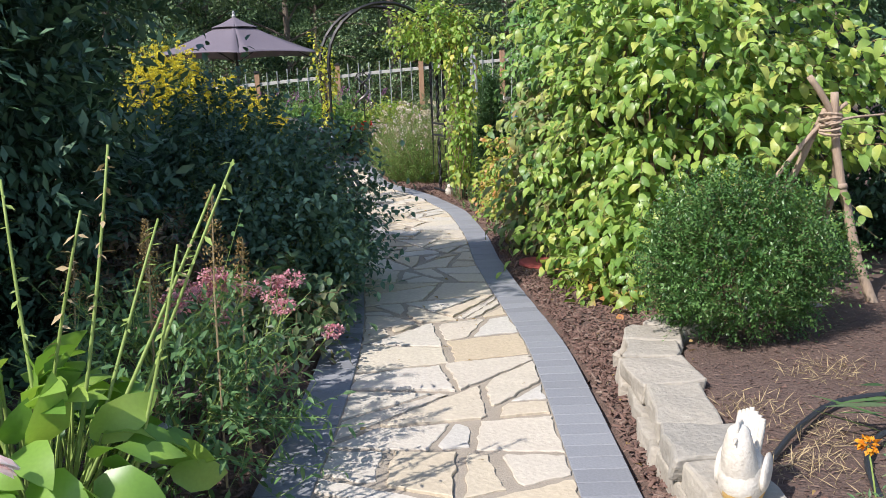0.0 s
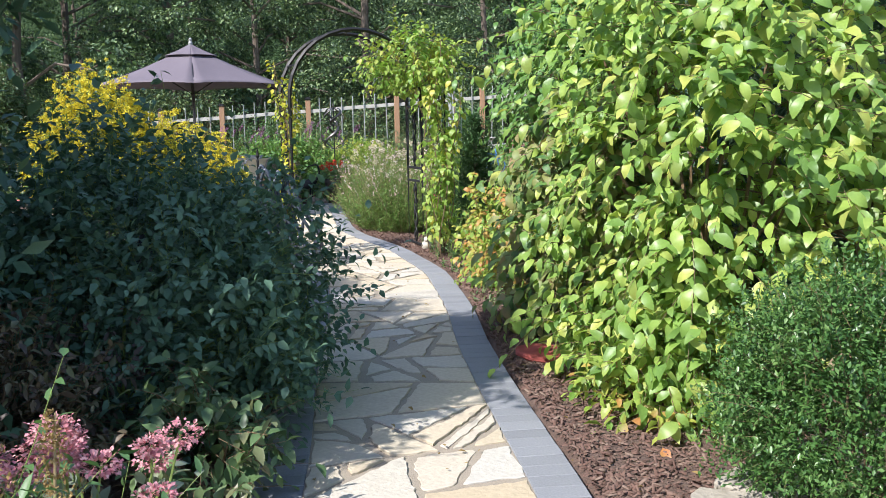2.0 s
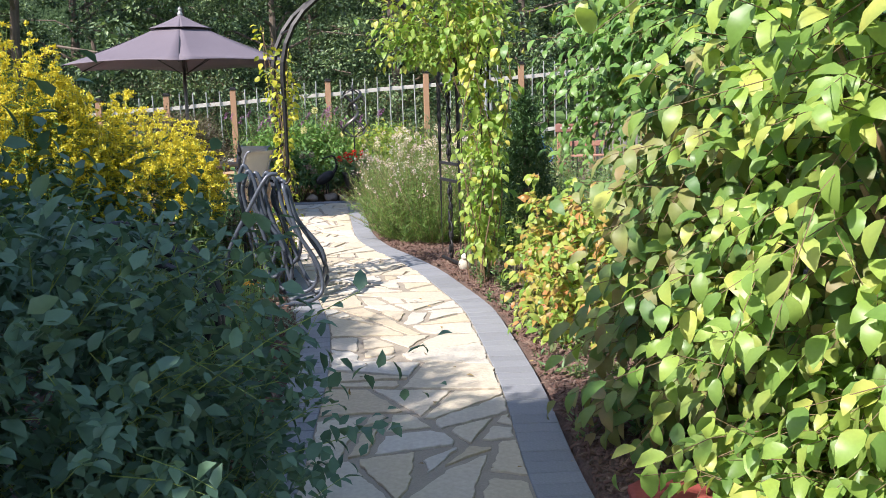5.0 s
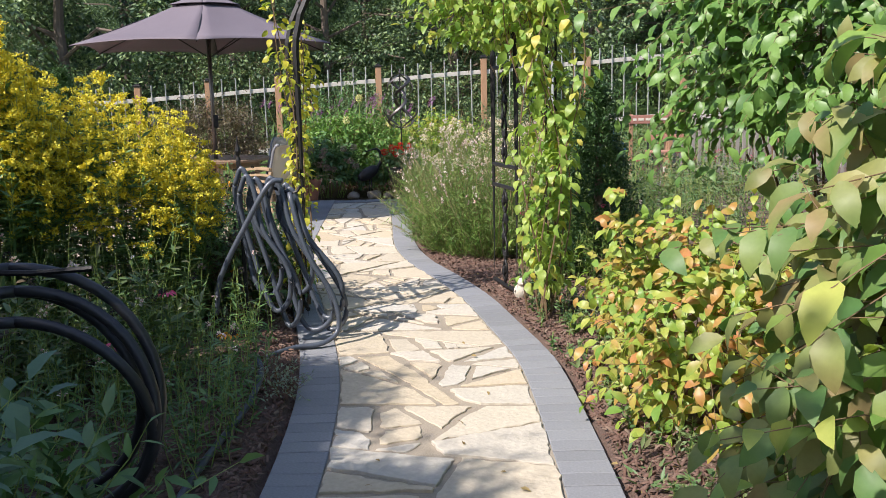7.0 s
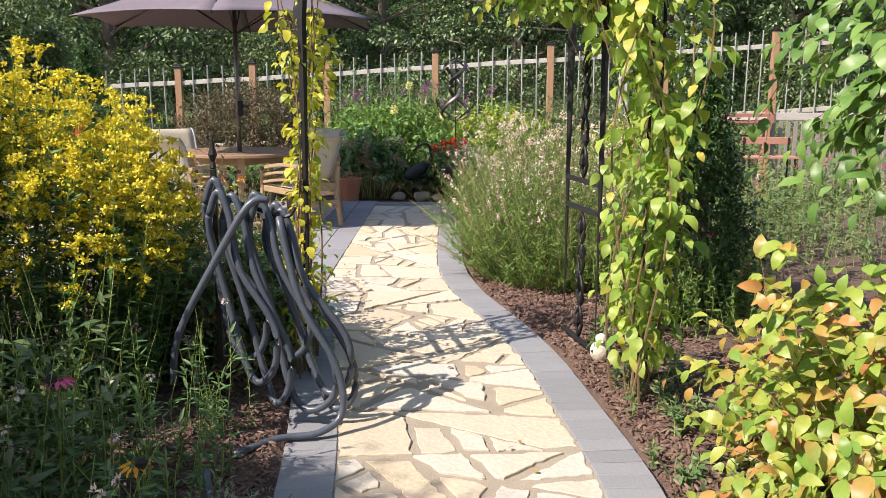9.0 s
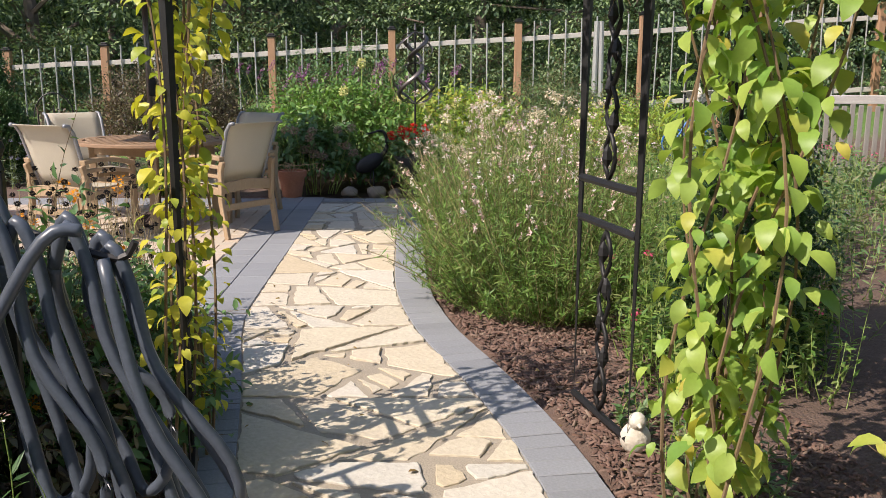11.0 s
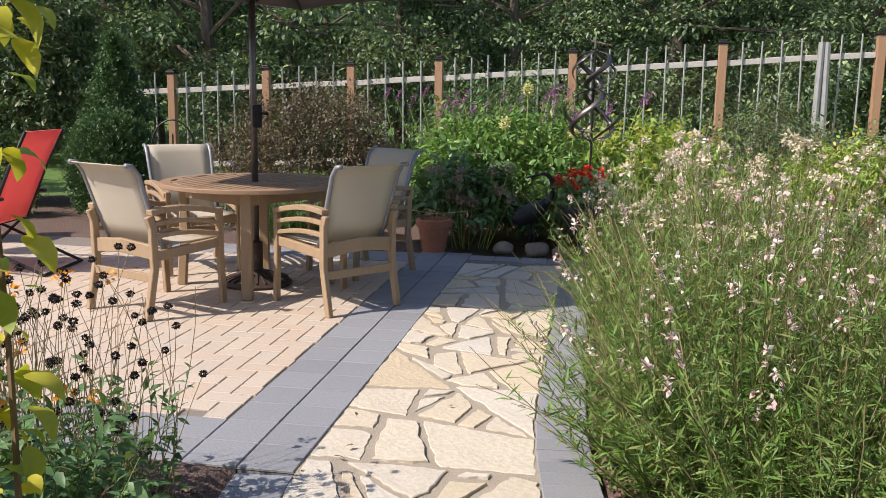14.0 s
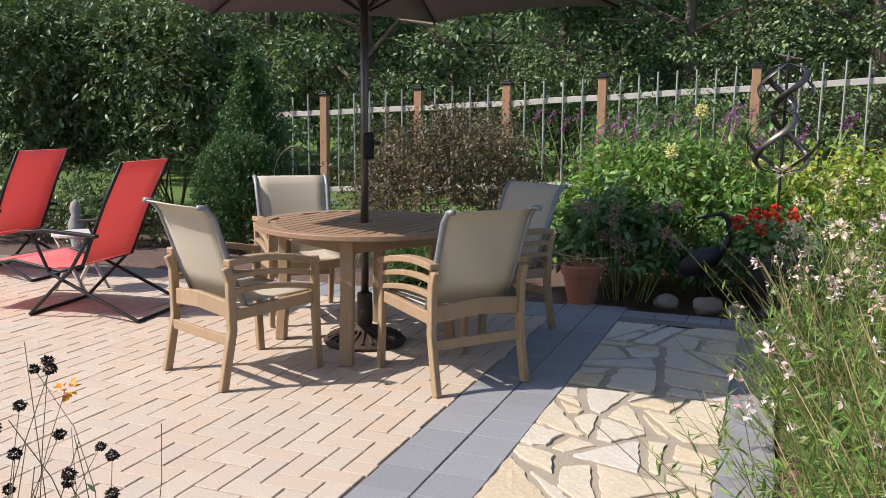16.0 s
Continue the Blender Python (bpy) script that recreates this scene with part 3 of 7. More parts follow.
# ---- garden fence ----
def fence():
    e = thing("fence", "garden fence of cedar posts, pale rails and grey metal pickets", "fence", (0, 25, 0))
    e["kind"] = "structure"
    posts = [-8.38, -6.58, -4.82, -3.3, -1.78, 0.43, 2.77, 5.1, 7.3, 9.6, 11.9]
    top = lambda x: (2.05 + 0.065 * x) if x > -3.3 else 1.835 + 0.055 * (x + 3.3)
    for x in posts:
        z0 = land(x, 25) - 0.2
        bm = boxes(((0.13, 0.13, top(x) - z0), (0, 0, (top(x) + z0) / 2), None, 0.008))
        p = part("post", bm, CEDAR, e)
        p.location = (x, 0, 0)
        c = part("cap", boxes(((0.17, 0.17, 0.035), (0, 0, 0.018), None, 0.008), ((0.11, 0.11, 0.04), (0, 0, 0.05), None, 0.012)), IRON, p, "dark metal post cap")
        c.location = (0, 0, top(x))
    picket_me = {}
    for a, b in zip(posts, posts[1:]):
        for off, th in ((-0.30, 0.09), (-1.62, 0.09)):
            za, zb = top(a) + off, top(b) + off
            r = part("rail", bar([(a + 0.07, 0, za), ((a + b) / 2, 0.003, (za + zb) / 2 + 0.01), (b - 0.07, 0, zb)], 0.045, th), GREYWOOD, e)
        n = max(4, round((b - a) / 0.29))
        for i in range(1, n):
            x = a + (b - a) * i / n
            zt = (top(a) + (top(b) - top(a)) * i / n) + 0.02 + rng.uniform(-0.02, 0.02)
            h = round(1.82 if zt > 1.7 else 1.6, 2)
            if h not in picket_me:
                picket_me[h] = tubes([[(0, 0, -h), (0, 0, 0)]], [0.015], 6)
                picket_me[h].materials.append(PICKET)
            p = part("picket", picket_me[h], None, e)
            p.location = (x, -0.045, zt)
            p.rotation_euler = (0, rng.normal(0, 0.012), 0)
    return e


fence()


def side_fence():
    """The nearer stretch of fence that runs towards the right-hand bed, with its low picket panel and gate posts."""
    e = thing("garden_gate", "pair of leaning grey metal gate posts in the fence", "gate posts", (4.15, 24.7, 0))
    e["kind"] = "structure"
    for dx, tilt in ((0, 0.01), (0.16, -0.03)):
        p = part("gate_post", tubes([[(0, 0, -0.2), (tilt * 2, 0, 2.25)]], [0.055], 8, 0.9), PICKET, e)
        p.location = (dx, 0, 0)
    f = thing("low_fence", "low weathered picket panel with a pale top rail", "fence", (0, 18.4, 0))
    f["kind"] = "structure"
    for x in (4.9, 6.6, 8.3):
        q = part("post", boxes(((0.14, 0.14, 1.3), (x, 0, 0.55), None, 0.01)), CEDAR, f)
    part("rail", boxes(((3.6, 0.05, 0.10), (6.6, -0.03, 1.04), None, 0.006)), GREYWOOD, f)
    part("rail", boxes(((3.6, 0.05, 0.08), (6.6, -0.03, 0.25), None, 0.006)), GREYWOOD, f)
    me = boxes(((0.055, 0.02, 0.95), (0, 0, 0.5), None, 0.004))
    pm = bpy.data.meshes.new("picket")
    me.to_mesh(pm)
    me.free()
    pm.materials.append(OLDPICKET)
    for i in range(34):
        q = part("picket", pm, None, f)
        q.location = (4.95 + i * 0.098, -0.07, rng.uniform(-0.02, 0.02))
    s = thing("garden_sign", "faded red wooden sign board with pale lettering", "sign", (4.55, 18.2, 1.02))
    part("board", boxes(((0.72, 0.03, 0.13), (0, 0, 0), None, 0.006)), REDBOARD, s)
    part("bracket", boxes(((0.05, 0.05, 1.15), (-0.3, 0.03, -0.5), None, 0.006)), CEDAR, s)
    part("bracket", boxes(((0.05, 0.05, 1.15), (0.3, 0.03, -0.5), None, 0.006)), CEDAR, s)
    x = -0.28
    for w in (0.05, 0.08, 0.11, 0.06, 0.12):
        part("lettering", boxes(((w, 0.006, 0.035), (x + w / 2, -0.018, 0), None, 0.0)), WHITE, s, "pale unreadable lettering")
        x += w + 0.03
    b = thing("small_bench", "small orange-brown slatted plant bench with a wire back", "bench", (4.45, 17.0, 0.0))
    for i in range(3):
        part("slat", boxes(((0.6, 0.07, 0.025), (0, -0.09 + 0.09 * i, 0.62), None, 0.005)), ORANGEBOARD, b)
    part("backrest", boxes(((0.6, 0.025, 0.08), (0, 0.15, 0.8), None, 0.005)), ORANGEBOARD, b)
    for sx in (-0.26, 0.26):
        for sy in (-0.1, 0.13):
            part("leg", tubes([[(sx, sy, -0.02), (sx, sy, 0.62 if sy < 0 else 0.84)]], [0.012], 6), IRON, b)


side_fence()


# ---- garden arch ----
def arch():
    ax, ay = Vector((1.456, 0.32, 0)).normalized(), Vector((-0.214, 0.977, 0))
    e = thing("garden_arch", "black iron garden arch with scrolled side panels and a vine", "garden arch", (0.09, 10.90, 0), math.degrees(math.atan2(0.32, 1.456)))
    W, D, H = 1.47, 0.48, 1.72
    half = W / 2
    for y in (0, D):
        pts = [(0, y, -0.03), (0, y, H)] + [(half - half * math.cos(a), y, H + 0.72 * math.sin(a)) for a in np.linspace(0.12, math.pi - 0.12, 15)] + [(W, y, H), (W, y, -0.03)]
        part("hoop", tubes([pts], [0.0215], 4), IRON, e)
    for x in (0, W):
        for z in (0.06, 0.78, 0.93, 1.62):
            part("crossbar", tubes([[(x, 0, z), (x, D, z)]], [0.015], 6), IRON, e)
        for z0, z1 in ((0.08, 0.76), (0.95, 1.60)):
            for ph in (0, math.pi):
                zz = np.linspace(z0, z1, 19)
                part("scroll", tubes([[(x, D / 2 + 0.045 * math.sin(ph + (z - z0) / (z1 - z0) * 4 * math.pi), z) for z in zz]], [0.009], 5), IRON, e, smooth=True)
            for k in range(5):
                zc = z0 + (z1 - z0) * (0.12 + 0.19 * k)
                part("leaf_ornament", lathe([(0.001, zc - 0.045), (0.022, zc - 0.01), (0.016, zc + 0.02), (0.001, zc + 0.045)], 6), IRON, e).location = (x, D / 2 + 0.02 * (-1) ** k, 0)
    for a in np.linspace(0.5, math.pi - 0.5, 5):
        q = (half - half * math.cos(a), H + 0.72 * math.sin(a))
        part("crossbar", tubes([[(q[0], 0, q[1]), (q[0], D, q[1])]], [0.010], 6), IRON, e)
    return e


arch()


def vine(name, label, foot, span, top, n, leaf, mat, spread=(0.16, 0.3), strands=7, droop=0.6, at_turn=0.0):
    """A climber: wandering strands up a support and leaves along them."""
    e = thing(name, label, "climbing vine", foot)
    lines, pts, ax = [], [], []
    for k in range(strands):
        h = top * rng.uniform(0.75, 1.02)
        z = np.linspace(-0.02, h, 16)
        a, b = rng.uniform(0, 6.28, 2)
        x = spread[0] * (0.7 * np.sin(z * 2.6 + a) + 0.4 * rng.normal()) * (0.4 + z / h)
        y = span * rng.uniform(0, 1) + spread[1] * 0.4 * np.sin(z * 2.1 + b)
        lines.append(np.stack([x, y, z], 1))
    for line in lines:
        t = rng.uniform(0.08, 1, n // strands) ** 0.85
        p = np.stack([np.interp(t * (len(line) - 1), np.arange(len(line)), line[:, i]) for i in range(3)], 1)
        d = unit(rng.normal(0, 1, p.shape) * np.array([1, 1, 0.4]))
        pts.append(p + d * rng.uniform(0.01, 0.07, (len(p), 1)))
        ax.append(d - np.array([0, 0, droop]))
    p, a = np.vstack(pts), np.vstack(ax)
    part("foliage", leaves("foliage", p, a, leaf * rng.uniform(0.55, 1.2, len(p)), 0.62, BIG), mat, e)
    part("stemwork", tubes(lines, [0.006] * len(lines), 5, 0.5), TWIG, e)
    return e


vine("arch_vine", "leafy green climbing vine on the iron arch", (1.62, 10.50, 0), 0.36, 2.25, 880, 0.084, L_VINE, (0.17, 0.2), 11, 0.9)
vine("arch_vine", "yellowing climbing vine on the iron arch", (0.04, 10.95, 0), 0.45, 2.1, 620, 0.058, L_GOLDVINE, (0.08, 0.16), 8)
shrub("arch_vine", "green vine trailing over the arch top", (1.42, 11.1, 1.72), (0.55, 0.42, 0.42), 300, 0.3, 7, 0.07, 0.6, L_VINE, 0.5, 0.3, 0.5, category="climbing vine", lift=0.9, stems=3, low=-1)
stake = thing("vine_stake", "thin black iron vine stake", "plant stake", (1.66, 10.78, 0))
part("rod", tubes([[(0, 0, -0.05), (0.0, 0.01, 1.9)]], [0.009], 6), IRON, stake)
stake2 = thing("vine_stake", "thin black iron vine stake", "plant stake", (1.74, 10.95, 0))
part("rod", tubes([[(0, 0, -0.05), (0.01, 0.01, 1.9)]], [0.009], 6), IRON, stake2)


# ---- parasol, table and chairs ----
def parasol(at):
    e = thing("patio_umbrella", "open plum-grey canvas market umbrella through the table", "umbrella", at, 37)
    R, zr, zt, n = 1.62, 2.045, 2.70, 6
    part("pole", tubes([[(0, 0, 0.04), (0, 0, 2.74)]], [0.024], 12), BRONZE, e, smooth=True)
    part("base", lathe([(0.24, 0.0), (0.25, 0.02), (0.20, 0.05), (0.09, 0.08), (0.045, 0.11), (0.045, 0.30), (0.03, 0.31)], 32), RUSTIRON, e, "ribbed brown cast-iron base")
    for k in range(24):
        a = 2 * math.pi * k / 24
        part("base_rib", bar([(0.09 * math.cos(a), 0.09 * math.sin(a), 0.088), (0.225 * math.cos(a), 0.225 * math.sin(a), 0.042)], 0.014, 0.012), RUSTIRON, e)
    part("finial", lathe([(0.03, 2.70), (0.035, 2.74), (0.022, 2.77), (0.028, 2.80), (0.004, 2.83)], 12), PICKET, e)
    part("crank", boxes(((0.07, 0.06, 0.16), (0.02, 0, 1.18), None, 0.015), ((0.03, 0.12, 0.02), (0.06, -0.05, 1.2), None, 0.004)), IRON, e)

    def canopy(r0, r1, z0, z1, sag, hem):
        for k in range(n):
            a0, a1 = 2 * math.pi * k / n, 2 * math.pi * (k + 1) / n
            rows = []
            for i in range(9):
                t = i / 8
                r, z = r0 + (r1 - r0) * t, z0 + (z1 - z0) * t - sag * math.sin(math.pi * t) * 0.6
                row = []
                for j in range(9):
                    s = j / 8
                    c0, c1 = Vector((math.cos(a0), math.sin(a0), 0)), Vector((math.cos(a1), math.sin(a1), 0))
                    q = (c0 * (1 - s) + c1 * s) * r
                    dip = 4 * s * (1 - s)
                    row.append((q.x * (1 - 0.03 * dip * t), q.y * (1 - 0.03 * dip * t), z - sag * dip * t * 0.5 + hem * dip * t ** 6))
                rows.append(row)
            c = part("canopy_panel", sheet(rows, 0.004), CANOPY, e, smooth=True)
    canopy(0.12, R, zt - 0.06, zr, 0.05, 0.06)
    canopy(0.02, 0.46, zt + 0.02, zt - 0.17, 0.02, 0.02)
    for k in range(n):
        a = 2 * math.pi * k / n
        c, s = math.cos(a), math.sin(a)
        rib = part("rib", tubes([[(0.03 * c, 0.03 * s, zt - 0.07), (R * c, R * s, zr - 0.015)]], [0.008], 5), IRON, e)
        part("strut", tubes([[(0.03 * c, 0.03 * s, 1.95), (0.72 * c, 0.72 * s, 2.34)]], [0.007], 5), IRON, rib)
    return e


TABLE = (-1.47, 16.08)
parasol((*TABLE, 0))


def table(at):
    e = thing("patio_table", "round slatted teak patio table around an umbrella pole", "table", at, 84)
    R, z = 0.64, 0.735
    segs = 48
    for half in range(4):
        a = np.linspace(half * math.pi / 2, (half + 1) * math.pi / 2, 13)
        bm = bmesh.new()
        rings = []
        for q in a:
            c, s = math.cos(q), math.sin(q)
            rings.append([bm.verts.new((r * c, r * s, zz)) for r, zz in ((R - 0.075, z - 0.03), (R - 0.004, z - 0.03), (R, z - 0.026), (R, z - 0.004), (R - 0.004, z), (R - 0.075, z))])
        for p, q in zip(rings, rings[1:]):
            for i in range(6):
                bm.faces.new((p[i], p[(i + 1) % 6], q[(i + 1) % 6], q[i]))
        bm.faces.new(rings[0][::-1]), bm.faces.new(rings[-1])
        part("rim", bm, TEAKTOP, e, smooth=False)
    n, pitch = 17, 0.0665
    for i in range(n):
        y = (i - (n - 1) / 2) * pitch
        w = 2 * math.sqrt(max(0.01, (R - 0.078) ** 2 - (abs(y) + 0.02) ** 2))
        for sx in ((-1, 1) if abs(y) < 0.05 else (0,)):
            if sx:
                part("slat", boxes(((w / 2 - 0.05, 0.053, 0.022), (sx * (w / 4 + 0.025), y, z - 0.012), None, 0.003)), TEAKTOP, e)
            else:
                part("slat", boxes(((w, 0.053, 0.022), (0, y, z - 0.012), None, 0.003)), TEAKTOP, e)
    for k in range(4):
        a = radians(21) + k * math.pi / 2
        x, y = 0.49 * math.cos(a), 0.49 * math.sin(a)
        part("leg", bar([(x * 1.06, y * 1.06, 0), (x, y, 0.40), (x, y, z - 0.03)], 0.075, 0.06, (math.cos(a), math.sin(a), 0)), TEAK, e)
    for k in range(4):
        a0, a1 = radians(21) + k * math.pi / 2, radians(21) + (k + 1) * math.pi / 2
        part("apron", bar([(0.49 * math.cos(a0), 0.49 * math.sin(a0), z - 0.075), (0.49 * math.cos(a1), 0.49 * math.sin(a1), z - 0.075)], 0.028, 0.085), TEAK, e)
    part("crossbeam", boxes(((0.1, 1.08, 0.03), (0, 0, z - 0.04), None, 0.004)), TEAK, e)
    return e


table((*TABLE, 0))


def chair():
    e = thing("patio_chair", "teak armchair with curved slatted arms and beige sling seat", "chair", (0, 0, 0), 0, "chairs round the patio table")
    for s in (-1, 1):
        x = 0.265 * s
        part("leg", bar([(x, 0.27, 0), (x, 0.255, 0.3), (x, 0.25, 0.62)], 0.034, 0.043, (0, 1, 0)), TEAK, e)
        part("leg", bar([(x, -0.33, 0), (x, -0.27, 0.30), (x, -0.275, 0.55), (x, -0.30, 0.62)], 0.034, 0.046, (0, 1, 0)), TEAK, e)
        for z, arc, h in ((0.625, 0.05, 0.034), (0.555, 0.045, 0.028), (0.485, 0.04, 0.028)):
            pts = [(x, -0.295 + 0.56 * t, z - 0.012 * t + arc * math.sin(math.pi * (0.25 + 0.75 * t)) - 0.02) for t in np.linspace(0, 1, 9)]
            part("arm_slat" if z < 0.6 else "armrest", bar(pts, 0.055 if z > 0.6 else 0.03, h), TEAK, e)
        part("seat_rail", bar([(x * 0.96, -0.27, 0.375), (x * 0.96, 0.25, 0.40)], 0.03, 0.06), TEAK, e)
        part("back_rail", tubes([[(0.235 * s, -0.17, 0.40), (0.24 * s, -0.235, 0.55), (0.245 * s, -0.295, 0.72), (0.25 * s, -0.345, 0.86), (0.25 * s, -0.39, 0.915), (0.25 * s, -0.435, 0.92)]], [0.015], 8), RAILGREY, e, "grey tubular back rail", True)
    part("back_crossbar", bar([(-0.25, -0.262, 0.40), (0, -0.285, 0.425), (0.25, -0.262, 0.40)], 0.03, 0.085), TEAK, e)
    part("stretcher", bar([(-0.25, -0.285, 0.25), (0.25, -0.285, 0.25)], 0.022, 0.05), TEAK, e)
    part("seat_crossbar", bar([(-0.25, 0.25, 0.395), (0.25, 0.25, 0.395)], 0.03, 0.06), TEAK, e)
    rows = [[(x, y, 0.425 - 0.018 * (1 - (x / 0.235) ** 2) + 0.02 * (y + 0.2)) for x in np.linspace(-0.235, 0.235, 7)] for y in np.linspace(-0.20, 0.27, 7)]
    part("seat", sheet(rows, 0.006), SLING, e, smooth=True)
    prof = [(-0.175, 0.41), (-0.235, 0.55), (-0.295, 0.72), (-0.345, 0.86), (-0.385, 0.912), (-0.43, 0.92)]
    rows = [[(x, y - 0.015 * (1 - (x / 0.24) ** 2), z) for x in np.linspace(-0.24, 0.24, 7)] for y, z in prof]
    part("backrest", sheet(rows, 0.006), SLING, e, smooth=True)
    return e


first = chair()
first.matrix_world = pose(-1.81, 15.34, 0, 0, 0, -22)
for x, y, r in ((-0.78, 15.68, 52), (-2.16, 16.55, 222), (-0.90, 16.72, 148)):
    copy_thing(first, pose(x, y, 0, 0, 0, r))


def lounger():
    """A reclining sling lounger; its foot points to -x."""
    e = thing("sun_lounger", "red sling reclining lounger on a dark tubular frame", "lounge chair", (0, 0, 0), 0, "red loungers on the patio")
    w = 0.27
    rows = [[(x, y, z) for y in np.linspace(-w, w, 5)] for x, z in ((0.02, 0.37), (0.10, 0.55), (0.20, 0.78), (0.28, 0.94), (0.34, 1.04))]
    part("backrest", sheet(rows, 0.008), REDSLING, e, smooth=True)
    rows = [[(x, y, z) for y in np.linspace(-w, w, 5)] for x, z in ((0.02, 0.36), (-0.15, 0.315), (-0.35, 0.33), (-0.5, 0.37))]
    part("seat", sheet(rows, 0.008), REDSLING, e, smooth=True)
    rows = [[(x, y, z) for y in np.linspace(-w, w, 5)] for x, z in ((-0.5, 0.37), (-0.72, 0.33), (-0.98, 0.28))]
    part("leg_rest", sheet(rows, 0.008), REDSLING, e, smooth=True)
    for s in (-1, 1):
        y = s * (w + 0.015)
        part("side_rail", tubes([[(0.34, y, 1.04), (0.2, y, 0.77), (0.02, y, 0.36), (-0.15, y, 0.31), (-0.5, y, 0.37), (-0.98, y, 0.28)]], [0.012], 7), IRON, e, smooth=True)
        part("leg", tubes([[(-0.34, y * 1.06, 0.56), (-0.22, y * 1.06, 0.3), (0.42, y * 1.06, 0.012)]], [0.012], 7), IRON, e)
        part("leg", tubes([[(0.10, y * 1.1, 0.56), (-0.05, y * 1.1, 0.33), (-0.38, y * 1.1, 0.012)]], [0.012], 7), IRON, e)
        part("armrest", bar([(-0.42, y * 1.12, 0.565), (-0.2, y * 1.12, 0.585), (0.16, y * 1.12, 0.56)], 0.045, 0.022), IRON, e)
    for x in (0.42, -0.38):
        part("foot_bar", tubes([[(x, -0.31, 0.012), (x, 0.31, 0.012)]], [0.012], 7), IRON, e)
    return e


l1 = lounger()
l1.matrix_world = pose(-3.48, 16.15, 0, 0, 0, 8)
copy_thing(l1, pose(-5.15, 16.95, 0, 0, 0, 4))
st = thing("side_table", "small round weathered wooden folding side table", "side table", (-4.15, 16.62, 0))
part("tabletop", lathe([(0.19, 0.42), (0.20, 0.425), (0.20, 0.44), (0.19, 0.445)], 20), GREYWOOD, st)
for sx, sy in ((1, 1), (1, -1), (-1, 1), (-1, -1)):
    part("leg", bar([(0.15 * sx, 0.12 * sy, 0), (-0.12 * sx, 0.12 * sy, 0.42)], 0.03, 0.018), GREYWOOD, st)


# ---- planting beside the path ----
def clear(margin=-0.12):
    """Keeps twigs off the paving, with some room beside it."""
    def f(p):
        l, r = left_in(p[:, 1]) - BAND, right_in(p[:, 1]) + BAND
        return ~((p[:, 0] > l + 0.25) & (p[:, 0] < r + margin))
    return f


# big blue-green shrub that leans over the path
shrub("baptisia_shrub", "large rounded blue-green leafy shrub spilling over the path", (-0.66, 6.0, 0), (0.95, 0.95, 0.86), 2500, 0.27, 9, 0.054, 0.60, L_DARK, 0.05, 0.5, 0.42, lift=0.58, stems=14, twigmat=GREENSTEM, low=-0.6)
shrub("baptisia_shrub", "dark shoots of the blue-green shrub leaning on the pavers", (-0.12, 5.75, 0), (0.36, 0.60, 0.42), 190, 0.3, 9, 0.058, 0.46, L_DARK, 0.25, 0.3, 0.4, lift=0.7, stems=6, twigmat=GREENSTEM, low=-0.5)
# dark evergreen tree behind it
def evergreen(name, label, at, R, H, n, leaf, mat, category="conifer", base=0.0, per=9, tl=0.4, full=1.8):
    e = thing(name, label, category, at)
    z = base + (H - base) * rng.uniform(0, 1, n) ** 1.25
    a = rng.uniform(0, 6.28, n)
    k = np.clip(1 - ((z - base) / (H - base)) ** full, 0.05, 1) * (0.75 + 0.25 * np.minimum(1, (z - base) / (0.15 * H)))
    wob = np.array([1 + 0.3 * noise.noise(Vector((math.cos(q) * 2, math.sin(q) * 2, w * 1.3 + at[0]))) for q, w in zip(a, z)])
    r = R * k * wob * rng.uniform(0.45, 1, n)
    st = np.stack([r * np.cos(a), r * np.sin(a), z], 1)
    ways = unit(np.stack([np.cos(a), np.sin(a), np.full(n, 0.35)], 1) + rng.normal(0, 0.3, (n, 3)))
    p, ax, lines = twig_leaves(st - ways * tl * 0.4, ways, tl, per, leaf, 0.1)
    ok = p[:, 2] > 0.02
    part("foliage", leaves("foliage", p[ok], ax[ok], leaf * rng.uniform(0.6, 1.2, ok.sum()), 0.4, SMALL), mat, e)
    part("trunk", tubes([[(0, 0, -0.05), (0.02, 0.01, H * 0.5), (0, 0, H * 0.92)]], [0.03 + 0.015 * H], 7, 0.3), BARK, e)
    return e


evergreen("evergreen_tree", "tall dark evergreen beside the path bed", (-2.15, 4.8, 0), 1.15, 4.85, 5600, 0.10, L_YEW, per=12, full=3.2)
# unseen tree further left, added for the shade it casts over the bed
evergreen("evergreen_tree", "tall dark evergreen beside the path bed", (-3.6, 3.2, 0), 1.2, 4.4, 2600, 0.10, L_YEW, per=12)
evergreen("evergreen_tree", "tall dark evergreen beyond the flower bed", (-3.5, 6.9, 0), 1.5, 4.6, 5600, 0.10, L_YEW, per=12, full=3.2)
# stays out of view; added to throw dappled shade on astilbe and sedum
evergreen("evergreen_tree", "unseen dark evergreen added to shade the flower bed", (-2.95, 1.9, 0), 0.78, 3.4, 1500, 0.10, L_YEW, per=11, full=2.6)
# added behind its neighbours to close a sunlit gap in their path shadow
evergreen("evergreen_tree", "tall dark evergreen beside the path bed", (-3.1, 5.6, 0), 1.1, 4.7, 3600, 0.10, L_YEW, per=11, full=3.0)
shrub("dark_leaf_plant", "clump of dark purple-leaved perennials", (-1.05, 4.75, 0), (0.55, 0.5, 0.55), 520, 0.2, 7, 0.05, 0.45, L_PURPLE, 0.2, 0.4, category="perennial")
